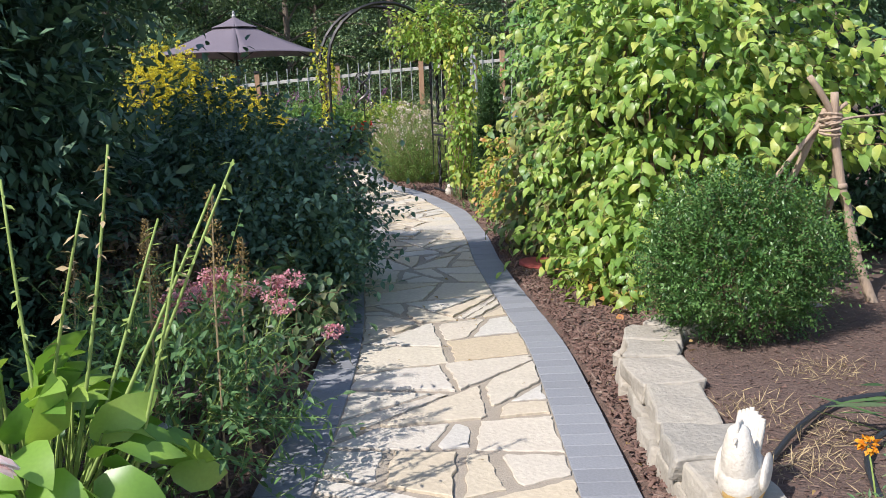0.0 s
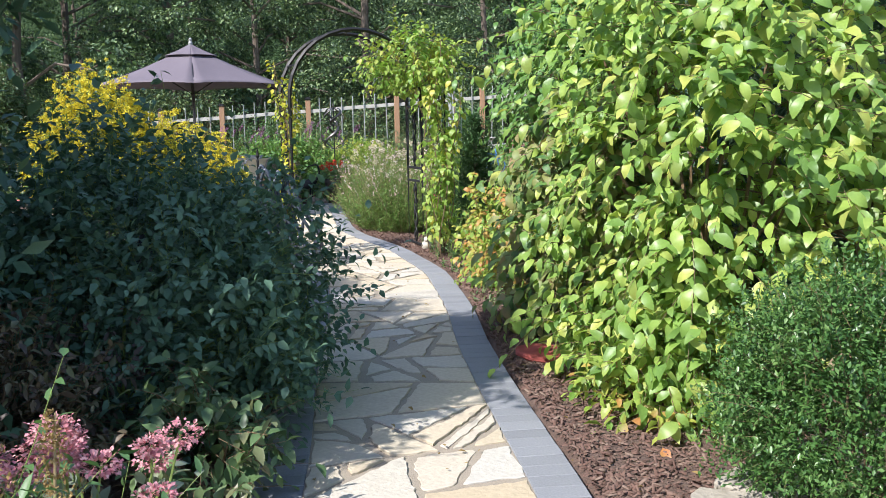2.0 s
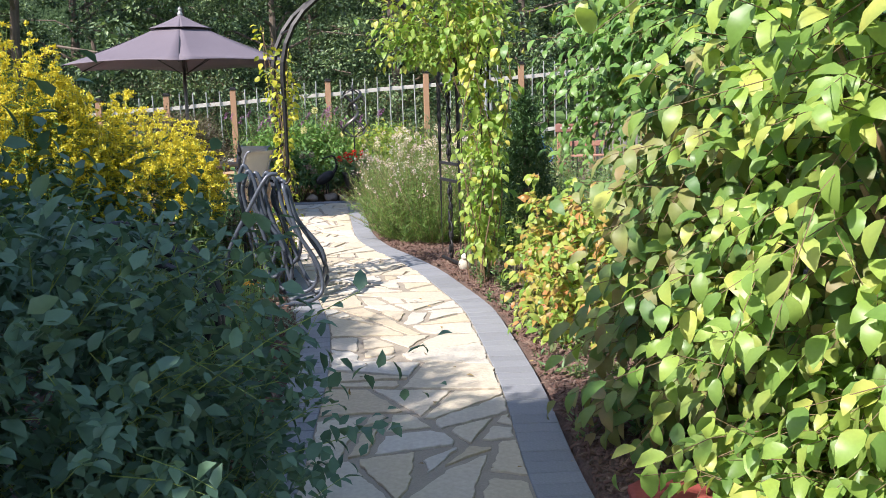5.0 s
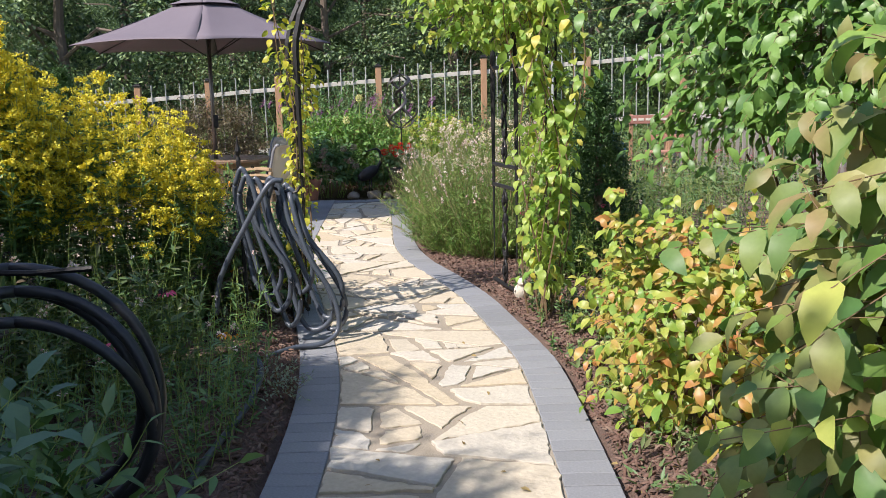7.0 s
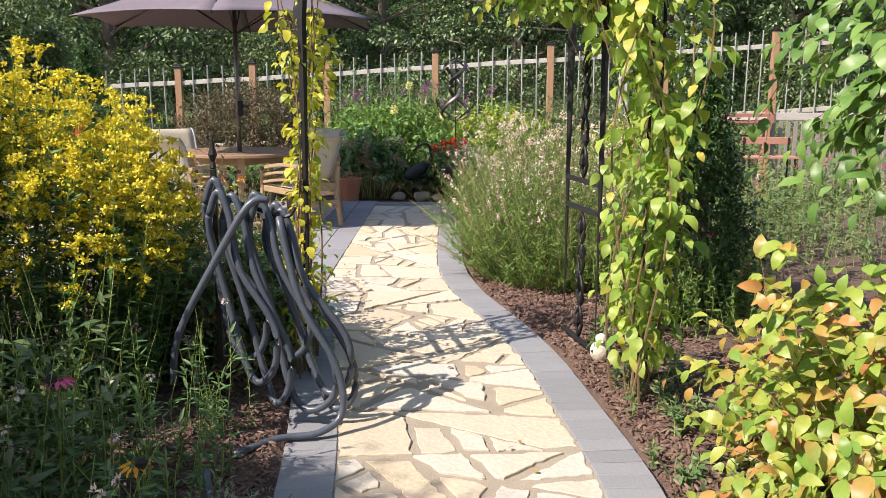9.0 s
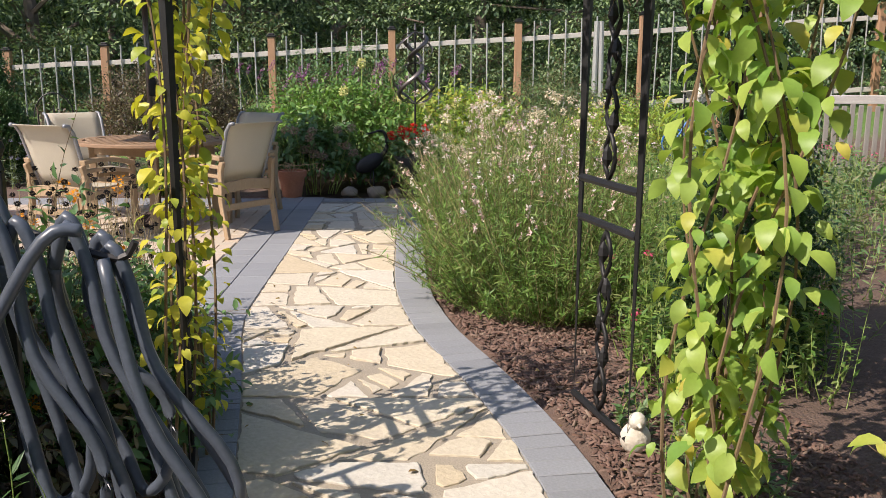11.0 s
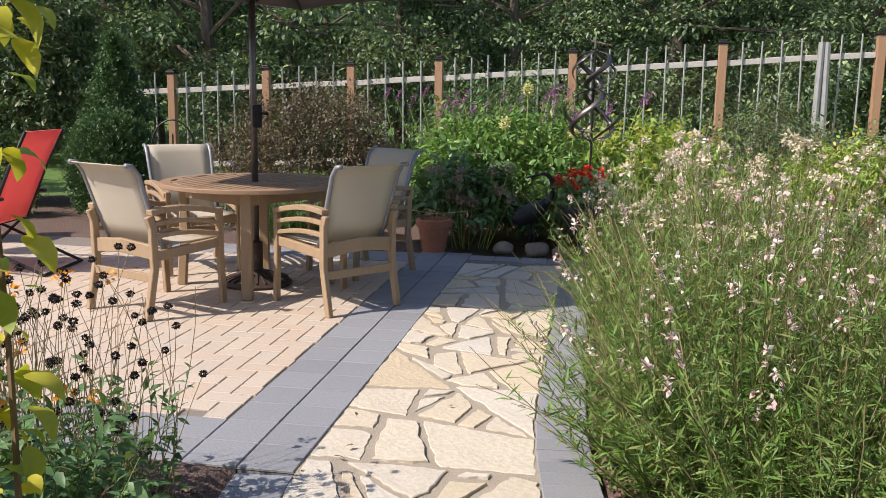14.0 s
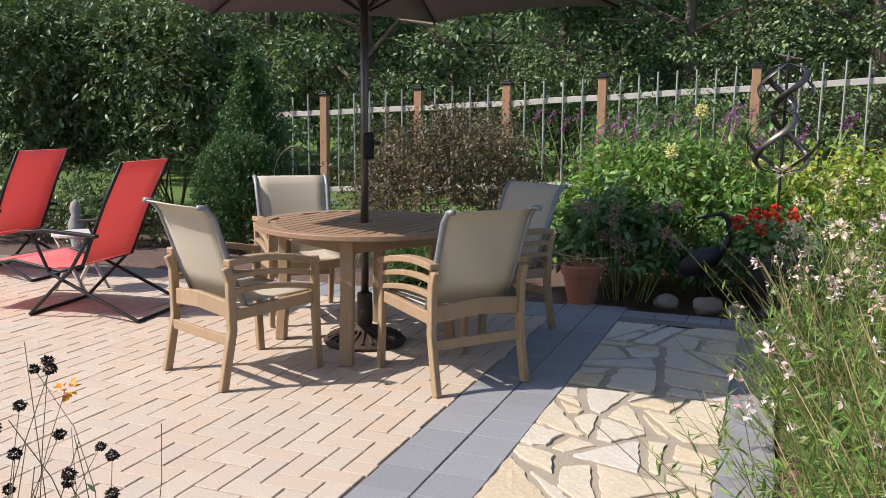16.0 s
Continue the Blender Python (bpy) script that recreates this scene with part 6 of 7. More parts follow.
def tripod(at):
    e = thing("branch_tripod", "rustic tripod of peeled branches lashed with cord", "plant support", at)
    poles = (([(0.27, -0.12, -0.06), (0.17, -0.06, 0.25), (0.12, -0.03, 0.50), (0.06, 0.0, 0.80), (0.02, 0.0, 1.19)], 0.030),
             ([(0.13, 0.5, -0.06), (0.19, 0.36, 0.35), (0.17, 0.22, 0.62), (0.04, 0.02, 1.02), (-0.13, 0.0, 1.28)], 0.024),
             ([(-0.70, 0.28, -0.06), (-0.42, 0.14, 0.48), (-0.27, 0.08, 0.72), (-0.06, 0.03, 0.99), (0.10, 0.0, 1.13)], 0.016),
             ([(-0.40, 0.46, -0.06), (-0.22, 0.22, 0.52), (-0.14, 0.14, 0.70), (-0.01, 0.02, 1.10)], 0.026))
    for pts, rad in poles:
        line = spline(pts, 5)
        line[:, :2] += np.array([(0.008 * noise.noise(Vector((q[2] * 6, rad * 90, 0))), 0.008 * noise.noise(Vector((0, q[2] * 6, rad * 90)))) for q in line])
        pole = part("pole", tubes([line], [rad], 9, 0.72), DRIFT, e, smooth=True)
        for u in (0.3, 0.62):
            q = line[int(u * len(line))]
            part("knot", lathe([(0.003, -0.02), (rad * 1.05, -0.012), (rad * 1.12, 0.0), (rad * 1.0, 0.014), (0.003, 0.022)], 9), DRIFT, pole, smooth=True).location = tuple(q)
    part("crosspiece", tubes([spline([(-0.05, -0.04, 1.02), (0.1, -0.045, 1.05), (0.30, -0.03, 1.06)], 4)], [0.010], 6, 0.6), DRIFT, e)
    for k in range(5):
        part("lashing", tubes([[(0.005 + 0.055 * math.cos(q), 0.055 * math.sin(q), 0.97 + 0.024 * k + 0.012 * math.sin(q + k)) for q in np.linspace(0, 6.28, 13)]], [0.009], 5), DRIFT, e)


tripod((2.76, 4.52, 0.11))
shrub("marigold", "orange marigold with feathery leaves", (1.52, 1.98, 0.12), (0.16, 0.14, 0.18), 60, 0.1, 8, 0.03, 0.3, L_FERN, 0.1, 0.2, blade=SMALL, category="marigold", lift=0.5, stems=4)
e = thing("marigold_flowers", "bright orange round marigold blooms", "flowers", (1.50, 2.02, 0.12))
hd = np.array([(-0.07, 0.05, 0.28), (0.04, 0.0, 0.25), (0.1, 0.06, 0.29), (0.02, -0.05, 0.22)])
blossoms("flower_head", hd, 0.022, 60, 0.018, P_ORANGE, e, 0.7)
part("stemwork", tubes(stems_of(hd * [0.5, 0.5, 0], hd, 0.003), [0.003] * 4, 4), GREENSTEM, e)
ir = thing("irrigation_tube", "black irrigation tube across the raised bed", "irrigation tube", (0, 0, 0))
part("tube", tubes([spline([(1.42, 2.55, 0.155), (1.62, 2.75, 0.16), (1.9, 2.95, 0.165), (2.3, 3.0, 0.165), (2.8, 3.2, 0.165)])], [0.011], 7), BLACKHOSE, ir)
part("tube", tubes([spline([(1.5, 2.0, 0.15), (1.66, 2.4, 0.16), (1.85, 2.62, 0.165), (2.2, 2.72, 0.165)])], [0.011], 7), BLACKHOSE, ir)
e = meadow("strappy_leaves", "green strap-leaved plant in the raised bed", (1.95, 2.1), (2.55, 2.75), 9, 0.42, L_GRASS, 0.3, 0.07, (), category="perennial", per=3)
rs = part("red_stepping_stone", lathe([(0.16, 0.0), (0.17, 0.012), (0.165, 0.028), (0.15, 0.034)], 9), REDSTONE)
rs.matrix_world = pose(1.62, 6.55, 0.0, 0, 0, 20) @ Matrix.Diagonal((1, 1.3, 1, 1))
tagged(rs, "flat red concrete stepping stone in the mulch", "stepping stone")
bk = thing("garden_bicycle", "small blue metal bicycle ornament in the bed", "bicycle ornament", (3.55, 17.0, 0.35), 10)
for x in (-0.18, 0.18):
    part("wheel", tubes([[(x + 0.13 * math.cos(a), 0, 0.3 + 0.13 * math.sin(a)) for a in np.linspace(0, 6.28, 17)]], [0.009], 5), BLUE, bk)
part("bike_frame", tubes([[(-0.18, 0, 0.3), (-0.05, 0, 0.52), (0.14, 0, 0.5), (0.18, 0, 0.3)], [(-0.05, 0, 0.52), (0.0, 0, 0.28), (0.14, 0, 0.5)], [(0.14, 0, 0.5), (0.15, 0.08, 0.6)], [(0, 0, 0.3), (0, 0, -0.4)]], [0.010] * 4, 5), BLUE, bk)


# ---- woods ----
def tree(name, label, H, R, n, seed, mat=L_WOOD):
    e = thing(name, label, "tree", (0, 0, 0), 0, "trees of the wood")
    r = np.random.default_rng(seed)
    lines, tips = [], []
    trunk = np.array([(0, 0, -0.3), (r.normal(0, 0.15), r.normal(0, 0.15), H * 0.35), (r.normal(0, 0.3), r.normal(0, 0.3), H * 0.85)])
    for k in range(22):
        z = H * r.uniform(0.08, 0.85)
        a = r.uniform(0, 6.28)
        ln = R * (1.15 - 0.55 * z / H) * r.uniform(0.6, 1.1)
        b = np.array([np.interp(z, trunk[:, 2], trunk[:, i]) for i in range(3)])
        t = b + np.array([math.cos(a) * ln, math.sin(a) * ln, ln * r.uniform(0.0, 0.5)])
        lines.append(np.array([b, (b + t) / 2 + [0, 0, 0.12 * ln], t]))
        for s in (0.5, 0.75, 1.0):
            for q in range(2):
                tips.append(b + (t - b) * s + r.normal(0, 0.35, 3))
    for k in range(16):
        tips.append(trunk[2] + r.normal(0, R * 0.35, 3) * [1, 1, 0.7])
    tips = np.array(tips)
    c = tips[r.integers(0, len(tips), n)]
    d = unit(r.normal(0, 1, (n, 3)))
    p = c + d * (r.uniform(0.2, 1, (n, 1)) ** 0.5) * np.array([0.75, 0.75, 0.45]) * R * 0.185
    p[:, 2] = np.maximum(p[:, 2], 0.05)
    ax = d * [1, 1, 0.5] + r.normal(0, 0.5, (n, 3)) - [0, 0, 0.45]
    part("crown", leaves("crown", p, ax, r.uniform(0.07, 0.15, n), 0.55, SMALL), mat, e)
    part("trunk", tubes([trunk], [0.16], 8, 0.35), BARK, e)
    part("limbwork", tubes(lines, [0.05] * len(lines), 5, 0.4), BARK, e)
    return e


kinds = [tree("woodland_tree", "leafy green woodland tree beyond the fence", H, R, 22000, 40 + i) for i, (H, R) in enumerate(((9.5, 3.4), (11.0, 3.6), (8.0, 3.2), (7.0, 2.8)))]
spots = []
for row, (y, step, n) in enumerate(((31.0, 3.3, 15), (36.0, 3.8, 15), (42.0, 4.6, 15))):
    for i in range(n):
        spots.append(((i - n / 2) * step + rng.uniform(-0.9, 0.9) - 2, y + rng.uniform(-1.5, 1.5), rng.uniform(0, 360), rng.uniform(0.85, 1.25)))
for k, (x, y, a, s) in enumerate(spots):
    m = pose(x, y, 0.1 + 0.02 * x, 0, 0, a)
    if k < 4:
        kinds[k].matrix_world = m
    else:
        ob = copy_thing(kinds[k % 4], m)
        ob.scale = (s, s, s)
for x, y, s in ((-11.5, 22.0, 0.75), (-16.5, 17.5, 0.8), (9.8, 17.5, 0.62), (-17.0, 6.0, 0.9), (8.5, 9.5, 0.6), (11.5, 24.0, 0.8), (7.0, 3.5, 0.6)):
    ob = copy_thing(kinds[int(abs(x)) % 4], pose(x, y, 0, 0, 0, x * 31))
    ob.scale = (s, s, s)
shrub_row = shrub("woodland_edge", "leafy undergrowth at the edge of the wood", (1.5, 28.3, 0), (2.0, 0.9, 1.3), 800, 0.45, 8, 0.11, 0.5, L_WOOD, 0.2, 0.4, 0.3, blade=SMALL, lift=0.7, group="undergrowth of the wood")
for i, x in enumerate((-14, -10.5, -7.0, -3.2, 5.2, 9, 13)):
    ob = copy_thing(shrub_row, pose(x, 28.4 + 0.5 * math.sin(i * 2.1), 0, 0, 0, 57 * i))
    ob.scale = (1, 1, rng.uniform(0.7, 1.3))
bd = part("backdrop", sheet([[(x, 62 + 6 * math.cos(x / 40), z) for x in np.linspace(-120, 120, 25)] for z in (-1, 6, 14, 20)], 0.5), surface("far_wood", [(0.012, 0.026, 0.010), (0.03, 0.06, 0.018), (0.05, 0.09, 0.025)], 0.95, 0.6, 4, 0.9, 0.4))
tagged(bd, "dark mass of distant woodland", "backdrop", kind="structure")


# ---- loose mulch ----
def chips():
    n = 42000
    y = rng.uniform(1.5, 15.5, n)
    sidep = rng.uniform(0, 1, n) < 0.72
    off = rng.uniform(0.0, 1, n) ** 1.5
    x = np.where(sidep, right_in(y) + BAND + 0.01 + off * 0.9, left_in(y) - BAND - 0.01 - off * 0.5)
    keep = ~((y > 12.9) & (x < 0)) & ~((y < 4.2) & (x > 1.12 + 0.07 * y))
    x, y = x[keep], y[keep]
    z = np.array([land(a, b) for a, b in zip(x, y)]) + rng.uniform(0.001, 0.012, len(x))
    ax = rng.normal(0, 1, (len(x), 3)) * [1, 1, 0.35]
    SLIVER = (np.array([(0, -.5, 0), (0, .5, 0), (1, .35, .05), (1, -.35, .05), (.1, -.4, .32), (.1, .4, .32), (.9, .25, .3), (.9, -.25, .3)]), [(0, 1, 5, 4), (1, 2, 6, 5), (2, 3, 7, 6), (3, 0, 4, 7), (4, 5, 6, 7)])
    ob = part("bark_mulch", leaves("bark_mulch", np.stack([x, y, z], 1), ax, rng.uniform(0.012, 0.042, len(x)), 0.34, SLIVER), CHIP)
    tagged(ob, "loose reddish-brown bark mulch chips over the beds", "mulch", kind="stuff")
    n = 400
    y = rng.uniform(2.0, 14, n)
    x = np.where(rng.uniform(0, 1, n) < 0.7, right_in(y) + BAND + rng.uniform(-0.02, 0.6, n), rng.uniform(left_in(y), right_in(y)))
    z = np.array([max(0.0, land(a, b)) for a, b in zip(x, y)]) + 0.012
    ob = part("fallen_leaves", leaves("fallen_leaves", np.stack([x, y, z], 1)[:170], (rng.normal(0, 1, (n, 3)) * [1, 1, 0.15])[:170], rng.uniform(0.015, 0.045, 170), 0.5), P_BROWN)
    tagged(ob, "scattered dry fallen leaves and twigs", "leaf litter", kind="stuff")


chips()


def bed_litter():
    n = 7000
    x, y = rng.uniform(1.28, 3.3, n), rng.uniform(1.6, 4.7, n)
    z = np.array([land(a, b) for a, b in zip(x, y)]) + rng.uniform(0.0, 0.008, n)
    me = leaves("litter", np.stack([x, y, z], 1), rng.normal(0, 1, (n, 3)) * [1, 1, 0.12], rng.uniform(0.008, 0.035, n), 0.3, SMALL)
    tagged(part("soil_litter", me, CHIP), "crumbs of bark and dry bits on the raised bed", "litter", kind="stuff")
    n = 900
    c = np.array([(1.55, 3.0), (1.75, 2.75), (2.1, 3.35), (1.5, 2.5)])[rng.integers(0, 4, n)]
    x, y = c[:, 0] + rng.normal(0, 0.10, n), c[:, 1] + rng.normal(0, 0.09, n)
    z = np.array([land(a, b) for a, b in zip(x, y)])
    me = leaves("straw", np.stack([x, y, z], 1), rng.normal(0, 1, (n, 3)) * [1, 1, 0.3] + [0, 0, 0.45], rng.uniform(0.03, 0.09, n), 0.05, SMALL)
    tagged(part("dry_grass", me, STRAWSTEM), "tufts of dry straw-coloured grass on the raised bed", "dry grass", kind="stuff")
    n = 700
    y = rng.uniform(6.9, 11.4, n)
    x = right_in(y) + BAND + 0.04 + np.abs(rng.normal(0, 0.16, n))
    k = np.array([noise.noise(Vector((0, q * 2.1, 7))) for q in y]) > 0.05
    x, y = x[k], y[k]
    z = np.array([land(a, b) for a, b in zip(x, y)])
    me = leaves("weeds", np.stack([x, y, z], 1), rng.normal(0, 1, (len(x), 3)) * [1, 1, 0.3] + [0, 0, 0.7], rng.uniform(0.03, 0.09, len(x)), 0.25, SMALL)
    tagged(part("weeds", me, L_FERN), "small green weeds sprouting in the mulch", "weeds", kind="stuff")


bed_litter()


# ---- stone wall ----
def block_wall():
    e = thing("stone_wall", "low dry wall of tan limestone blocks round the raised bed", "stone wall", (0, 0, 0))
    e["kind"] = "structure"
    cl = spline([(1.00, 0.6), (1.09, 1.6), (1.19, 2.4), (1.29, 3.0), (1.39, 3.5), (1.47, 3.82), (1.62, 4.08), (2.0, 4.3), (2.7, 4.5)], 12)
    seg = np.concatenate([[0], np.cumsum(np.linalg.norm(np.diff(cl, axis=0), axis=1))])
    s, layer_h = 0.0, (0.10, 0.085)
    for layer in range(2):
        s = 0.12 * layer
        z0 = -0.03 if layer == 0 else 0.078
        h = 0.106 if layer == 0 else 0.095
        while s < seg[-1] - 0.1:
            ln = rng.uniform(0.24, 0.42)
            m = min(s + ln / 2, seg[-1] - 0.01)
            c = np.array([np.interp(m, seg, cl[:, i]) for i in range(2)])
            d = np.array([np.interp(min(m + 0.05, seg[-1]), seg, cl[:, i]) for i in range(2)]) - np.array([np.interp(m - 0.05, seg, cl[:, i]) for i in range(2)])
            bm = bmesh.new()
            box(bm, (ln - 0.008, rng.uniform(0.22, 0.29), h), (0, 0, 0), None, 0.012)
            bmesh.ops.subdivide_edges(bm, edges=[x for x in bm.edges if x.calc_length() > 0.06], cuts=2, use_grid_fill=True)
            sd = rng.uniform(0, 90)
            for v in bm.verts:
                v.co += Vector((noise.noise(v.co * 9 + Vector((sd, 0, 0))), noise.noise(v.co * 9 + Vector((0, sd, 0))), 0.5 * noise.noise(v.co * 8 + Vector((0, 0, sd))))) * 0.026
            b = part("block", bm, BLOCK, e)
            b.location = (c[0] - 0.01 + 0.02 * layer, c[1], z0 + h / 2)
            b.rotation_euler = (rng.normal(0, 0.015), rng.normal(0, 0.015), math.atan2(d[1], d[0]) + rng.normal(0, 0.03))
            s += ln


block_wall()


# ---- paving pieces ----
def paver_mesh(name, sx, sy, mat, h=0.05):
    bm = bmesh.new()
    c = 0.003
    lo = [bm.verts.new((a * sx / 2, b * sy / 2, -h)) for a, b in ((-1, -1), (1, -1), (1, 1), (-1, 1))]
    mid = [bm.verts.new((a * sx / 2, b * sy / 2, -c)) for a, b in ((-1, -1), (1, -1), (1, 1), (-1, 1))]
    hi = [bm.verts.new((a * (sx / 2 - c), b * (sy / 2 - c), 0)) for a, b in ((-1, -1), (1, -1), (1, 1), (-1, 1))]
    for a, b in ((lo, mid), (mid, hi)):
        for i in range(4):
            bm.faces.new((a[i], a[(i + 1) % 4], b[(i + 1) % 4], b[i]))
    bm.faces.new(hi)
    me = bpy.data.meshes.new(name)
    bm.to_mesh(me)
    bm.free()
    me.materials.append(mat)
    return me


def paver(me, parent, x, y, turn):
    p = part("paver", me, None, parent)
    p.location = (x, y, rng.uniform(-0.0015, 0.0015))
    p.rotation_euler = (rng.normal(0, 0.004), rng.normal(0, 0.004), turn)


edge_me = paver_mesh("edge_paver", BAND - 0.006, 0.105, SLATE)
for parent, f, sgn, y1 in ((border_r, right_in, 1, 17.2), (border_l, left_in, -1, 13.05)):
    y = -0.6
    while y < y1:
        d = (float(f(y + 0.05)) - float(f(y - 0.05))) / 0.1
        ang = -math.atan(d)
        paver(edge_me, parent, float(f(y)) + sgn * BAND / 2 * math.cos(ang), y + sgn * BAND / 2 * math.sin(ang), ang)
        y += 0.109 * math.cos(ang)

band_me = paver_mesh("band_paver", 0.2145, 0.2145, SLATE)
y = PATIO_FRONT + 0.11
while y < PATIO_BACK:
    for x in (PATIO_X - 0.11, PATIO_X - 0.33):
        paver(band_me, patio, x, y, 0)
    y += 0.2185
x = PATIO_X - 0.55
while x > -3.4:
    for y in (PATIO_FRONT + 0.11, PATIO_FRONT + 0.33, PATIO_BACK - 0.11, PATIO_BACK - 0.33):
        paver(band_me, patio, x, y, 0)
    x -= 0.2185
x = PATIO_X + 0.11
while x < 0.8:
    paver(band_me, back_bed, x, PATIO_BACK - 0.11, 0)
    x += 0.2185

# herringbone: pairs of pavers stepping along the diagonal
a, X0, Y0, X1, Y1 = 0.110, PATIO_LEFT, PATIO_FRONT + 0.44, PATIO_X - 0.44, PATIO_BACK - 0.44
tan_x, tan_y = paver_mesh("tan_paver", 2 * a - 0.005, a - 0.005, TAN), paver_mesh("tan_paver", a - 0.005, 2 * a - 0.005, TAN)
spots, far = [], []
for i in range(-60, 80):
    for j in range(-60, 80):
        # lattice of the herringbone weave
        bx, by = (i + 2 * j) * a, (i - 2 * j) * a
        for dx, dy, flat in ((a, a / 2, True), (a / 2, 2 * a, False)):
            x, y = X1 + bx + dx - 1.0, Y0 + by + dy + 0.3
            hx, hy = (a, a / 2) if flat else (a / 2, a)
            if x - hx > X0 and x - hx < X1 and y - hy > Y0 - hy and y + hy < Y1 + hy and y - hy > Y0 - 1e-3 - a and x + hx < X1 + a:
                cx0, cx1, cy0, cy1 = max(x - hx, X0), min(x + hx, X1), max(y - hy, Y0), min(y + hy, Y1)
                if cx1 - cx0 > 0.03 and cy1 - cy0 > 0.03:
                    spots.append((x, y, flat, cx0, cx1, cy0, cy1))
near = sorted(spots, key=lambda s: (s[0] - 0.4) ** 2 + (s[1] - 12.4) ** 2)
verts, faces = [], []
for k, (x, y, flat, cx0, cx1, cy0, cy1) in enumerate(near):
    whole = cx1 - cx0 > (2 * a if flat else a) - 0.002 and cy1 - cy0 > (a if flat else 2 * a) - 0.002
    if whole and k < 300:
        paver(tan_x if flat else tan_y, patio, x, y, 0)
    else:
        o, g, z = len(verts), 0.0025, rng.uniform(-0.0015, 0.0015)
        for q, zz in ((g, -0.05), (g, -0.003), (g + 0.003, 0)):
            verts += [(cx0 + q, cy0 + q, zz + z), (cx1 - q, cy0 + q, zz + z), (cx1 - q, cy1 - q, zz + z), (cx0 + q, cy1 - q, zz + z)]
        for r in (0, 4):
            faces += [(o + r + i, o + r + (i + 1) % 4, o + r + 4 + (i + 1) % 4, o + r + 4 + i) for i in range(4)]
        faces.append((o + 8, o + 9, o + 10, o + 11))
pp = part("pavers", mesh_of("pavers", verts, faces), TAN_ISLE, patio)
pp["kind"] = "stuff"


# flagstones: an uneven mosaic laid along the path
def clip(poly, nx, ny, c):
    out = []
    for i in range(len(poly)):
        p, q = poly[i], poly[(i + 1) % len(poly)]
        dp, dq = nx * p[0] + ny * p[1] - c, nx * q[0] + ny * q[1] - c
        if dp <= 0:
            out.append(p)
        if dp * dq < 0:
            t = dp / (dp - dq)
            out.append((p[0] + t * (q[0] - p[0]), p[1] + t * (q[1] - p[1])))
    return out


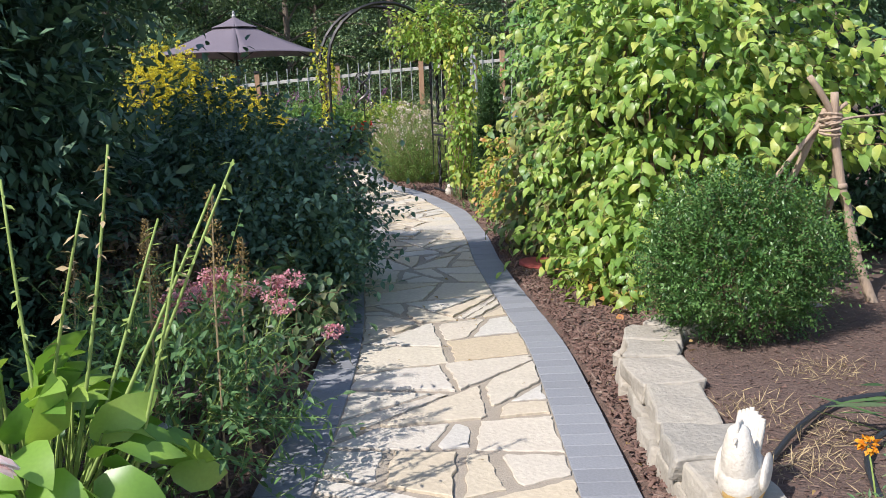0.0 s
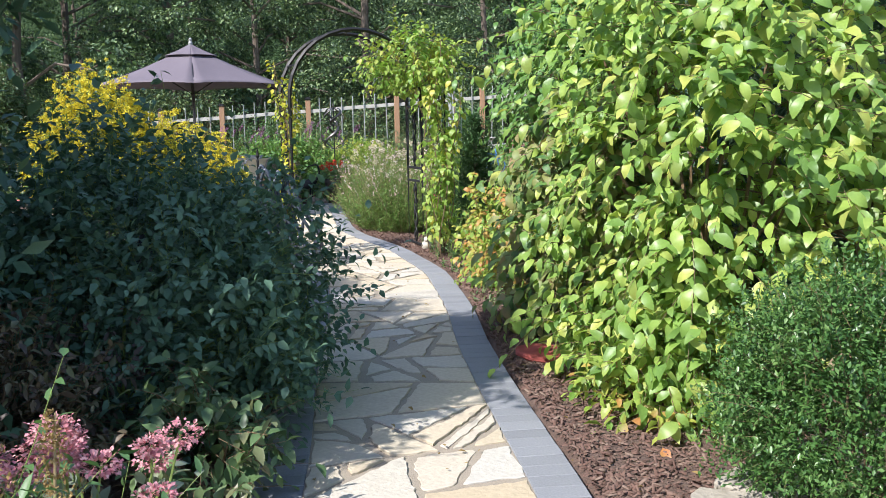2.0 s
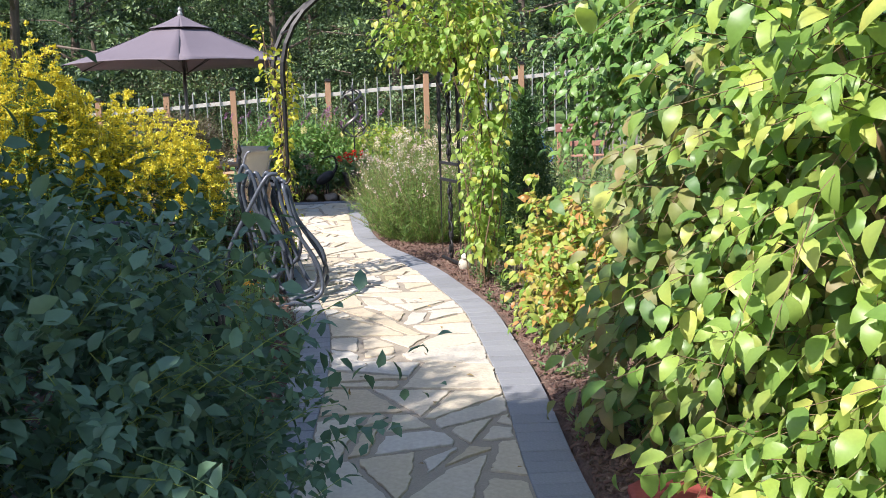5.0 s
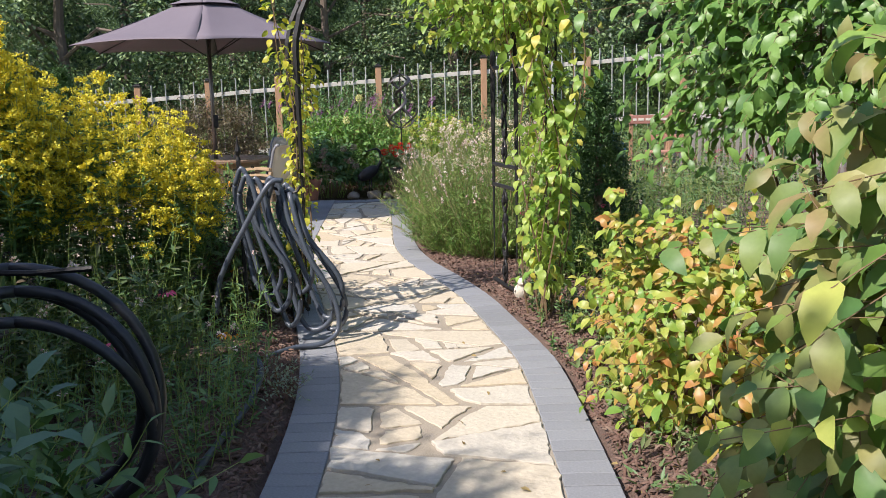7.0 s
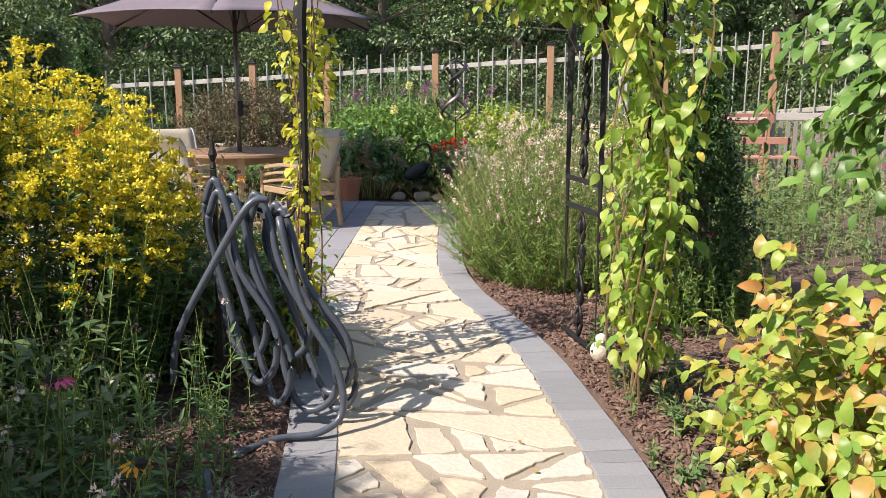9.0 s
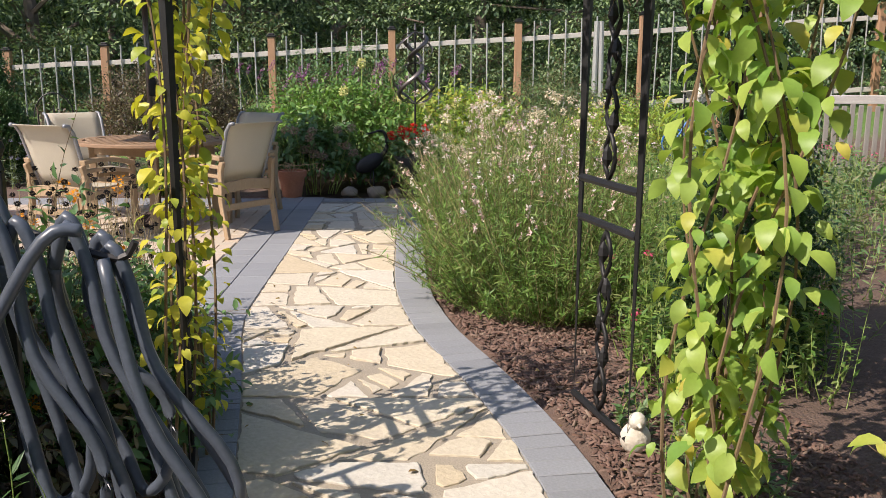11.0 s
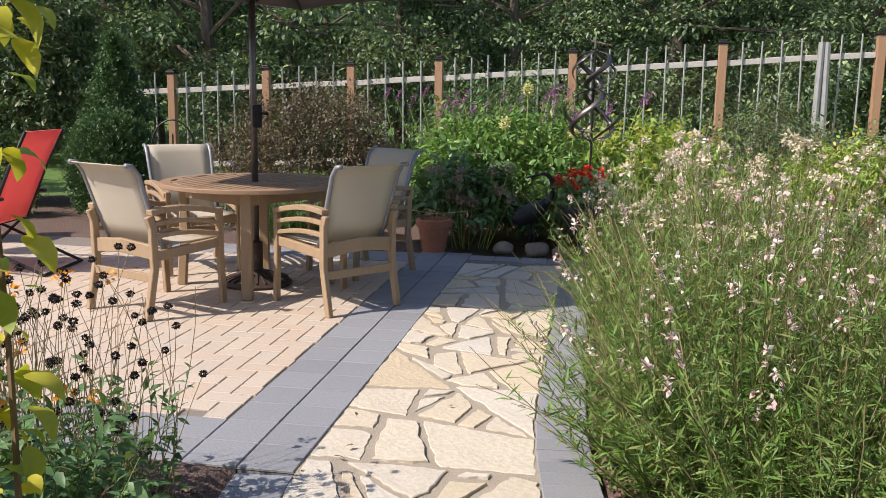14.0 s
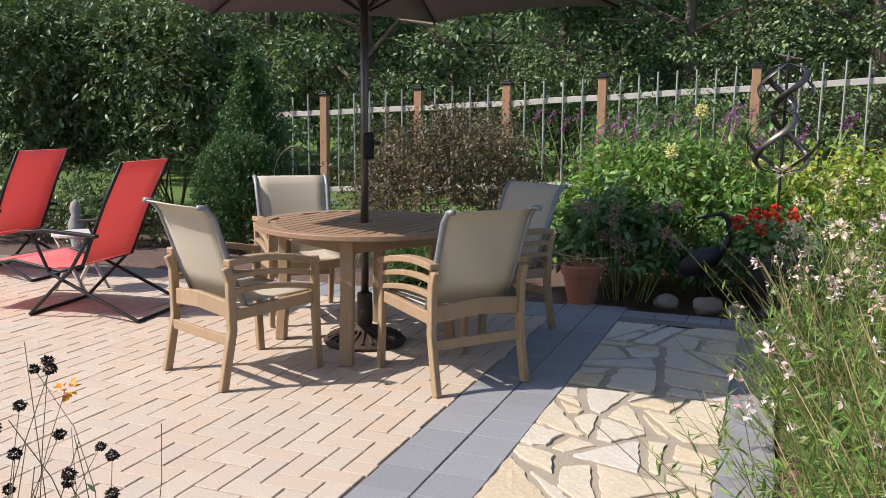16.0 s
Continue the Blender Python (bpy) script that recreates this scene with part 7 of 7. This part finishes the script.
def flags():
    r = np.random.default_rng(21)
    wd = 0.88
    cells, todo = [], []
    v = -0.7
    cutp = [(0, v), (wd, v)]
    while v < 17.2:
        v2 = min(17.28, v + r.uniform(0.75, 1.1))
        skew = r.uniform(-0.16, 0.16) if v2 < 17.2 else 0.0
        nxt = [(0, v2 - skew), (wd, v2 + skew)]
        todo.append([cutp[0], cutp[1], nxt[1], nxt[0]])
        v, cutp = v2, nxt
    while todo:
        poly = todo.pop()
        area = 0.5 * abs(sum(p[0] * q[1] - q[0] * p[1] for p, q in zip(poly, poly[1:] + poly[:1])))
        if area < r.choice([0.03, 0.07, 0.12, 0.17, 0.21]) * r.uniform(0.8, 1.2):
            cells.append(poly)
            continue
        xs, ys = [p[0] for p in poly], [p[1] for p in poly]
        cx, cy = sum(xs) / len(xs), sum(ys) / len(ys)
        # cut across the longer way, at a slant
        long_y = (max(ys) - min(ys)) > 1.15 * (max(xs) - min(xs))
        ang = (math.pi / 2 if long_y else 0.0) + r.normal(0, 0.52)
        nx, ny = math.cos(ang), math.sin(ang)
        c = nx * cx + ny * cy + r.normal(0, 0.05)
        one, two = clip(poly, nx, ny, c), clip(poly, -nx, -ny, -c)
        if len(one) < 3 or len(two) < 3:
            cells.append(poly)
            continue
        todo += [one, two]
    count = 0
    for i, poly in enumerate(cells):
        gap = r.uniform(0.009, 0.022)
        src = poly
        for p, q in zip(src, src[1:] + src[:1]):
            L = math.hypot(q[0] - p[0], q[1] - p[1])
            if L < 1e-6:
                continue
            nx, ny = (q[1] - p[1]) / L, -(q[0] - p[0]) / L
            outer = (abs(p[0]) < 1e-6 and abs(q[0]) < 1e-6) or (abs(p[0] - wd) < 1e-6 and abs(q[0] - wd) < 1e-6)
            poly = clip(poly, nx, ny, nx * p[0] + ny * p[1] - (0.003 if outer else gap))
            if len(poly) < 3:
                break
        if len(poly) < 3:
            continue
        # knock off sharp corners here and there
        cx, cy = sum(p[0] for p in poly) / len(poly), sum(p[1] for p in poly) / len(poly)
        for p in list(poly):
            if 0.02 < p[0] < wd - 0.02 and r.uniform() < 0.5:
                dx, dy = p[0] - cx, p[1] - cy
                L = math.hypot(dx, dy) + 1e-9
                t = r.normal(0, 0.35)
                nx, ny = (dx - t * dy) / L, (dy + t * dx) / L
                k = math.hypot(nx, ny)
                nx, ny = nx / k, ny / k
                poly2 = clip(poly, nx, ny, nx * p[0] + ny * p[1] - r.uniform(0.008, 0.030))
                if len(poly2) >= 3:
                    poly = poly2
        area = 0.5 * abs(sum(p[0] * q[1] - q[0] * p[1] for p, q in zip(poly, poly[1:] + poly[:1])))
        if area < 0.003:
            continue
        # ragged quarried edges
        rim = []
        for p, q in zip(poly, poly[1:] + poly[:1]):
            L = math.hypot(q[0] - p[0], q[1] - p[1])
            k = max(1, int(L / 0.03))
            for t in range(k):
                f = t / k
                x, y = p[0] + (q[0] - p[0]) * f, p[1] + (q[1] - p[1]) * f
                jag = 0.012 * noise.noise(Vector((x * 13, y * 13, i * 3.1))) + 0.011 * noise.noise(Vector((x * 55, y * 55, i)))
                nx, ny = (q[1] - p[1]) / (L + 1e-9), -(q[0] - p[0]) / (L + 1e-9)
                on_edge = (p[0] < 1e-6 and q[0] < 1e-6) or (p[0] > wd - 1e-6 and q[0] > wd - 1e-6)
                g = 0.004 if on_edge else jag - 0.003
                x, y = x - nx * abs(g) if on_edge else x + nx * g, y - ny * abs(g) if on_edge else y + ny * g
                rim.append((x, y))
        cx, cy = sum(p[0] for p in rim) / len(rim), sum(p[1] for p in rim) / len(rim)

        def place(p, z, k=1.0):
            x, y = cx + (p[0] - cx) * k, cy + (p[1] - cy) * k
            l, rr = float(left_in(y)), float(right_in(y))
            return Vector((l + (rr - l) * x / 0.88, y, z))
        org = place((cx, cy), 0)
        bm = bmesh.new()
        tilt = (r.normal(0, 0.006), r.normal(0, 0.006))
        rise = r.uniform(-0.003, 0.005)
        size = math.sqrt(area)
        def top_z(v):
            return rise + tilt[0] * v.x + tilt[1] * v.y + 0.0035 * noise.noise((v + org) * 7)
        rings = []
        for z, k in ((-0.04, 1.0), (-0.003, 1.0), (0.0, 1 - 0.006 / size), (0.0, 0.6), (0.0, 0.25)):
            ring = []
            for p in rim:
                q = place(p, 0, k) - org
                q.z = -0.04 if z == -0.04 else z + top_z(q)
                ring.append(bm.verts.new(q))
            rings.append(ring)
        n = len(rim)
        for a_, b_ in zip(rings, rings[1:]):
            for t in range(n):
                bm.faces.new((a_[t], a_[(t + 1) % n], b_[(t + 1) % n], b_[t]))
        c = bm.verts.new((0, 0, top_z(Vector((0, 0, 0)))))
        for t in range(n):
            bm.faces.new((rings[-1][t], rings[-1][(t + 1) % n], c))
        s = part("flagstone", bm, STONE, path_bed)
        s.location = org
        count += 1
    return count


flags()
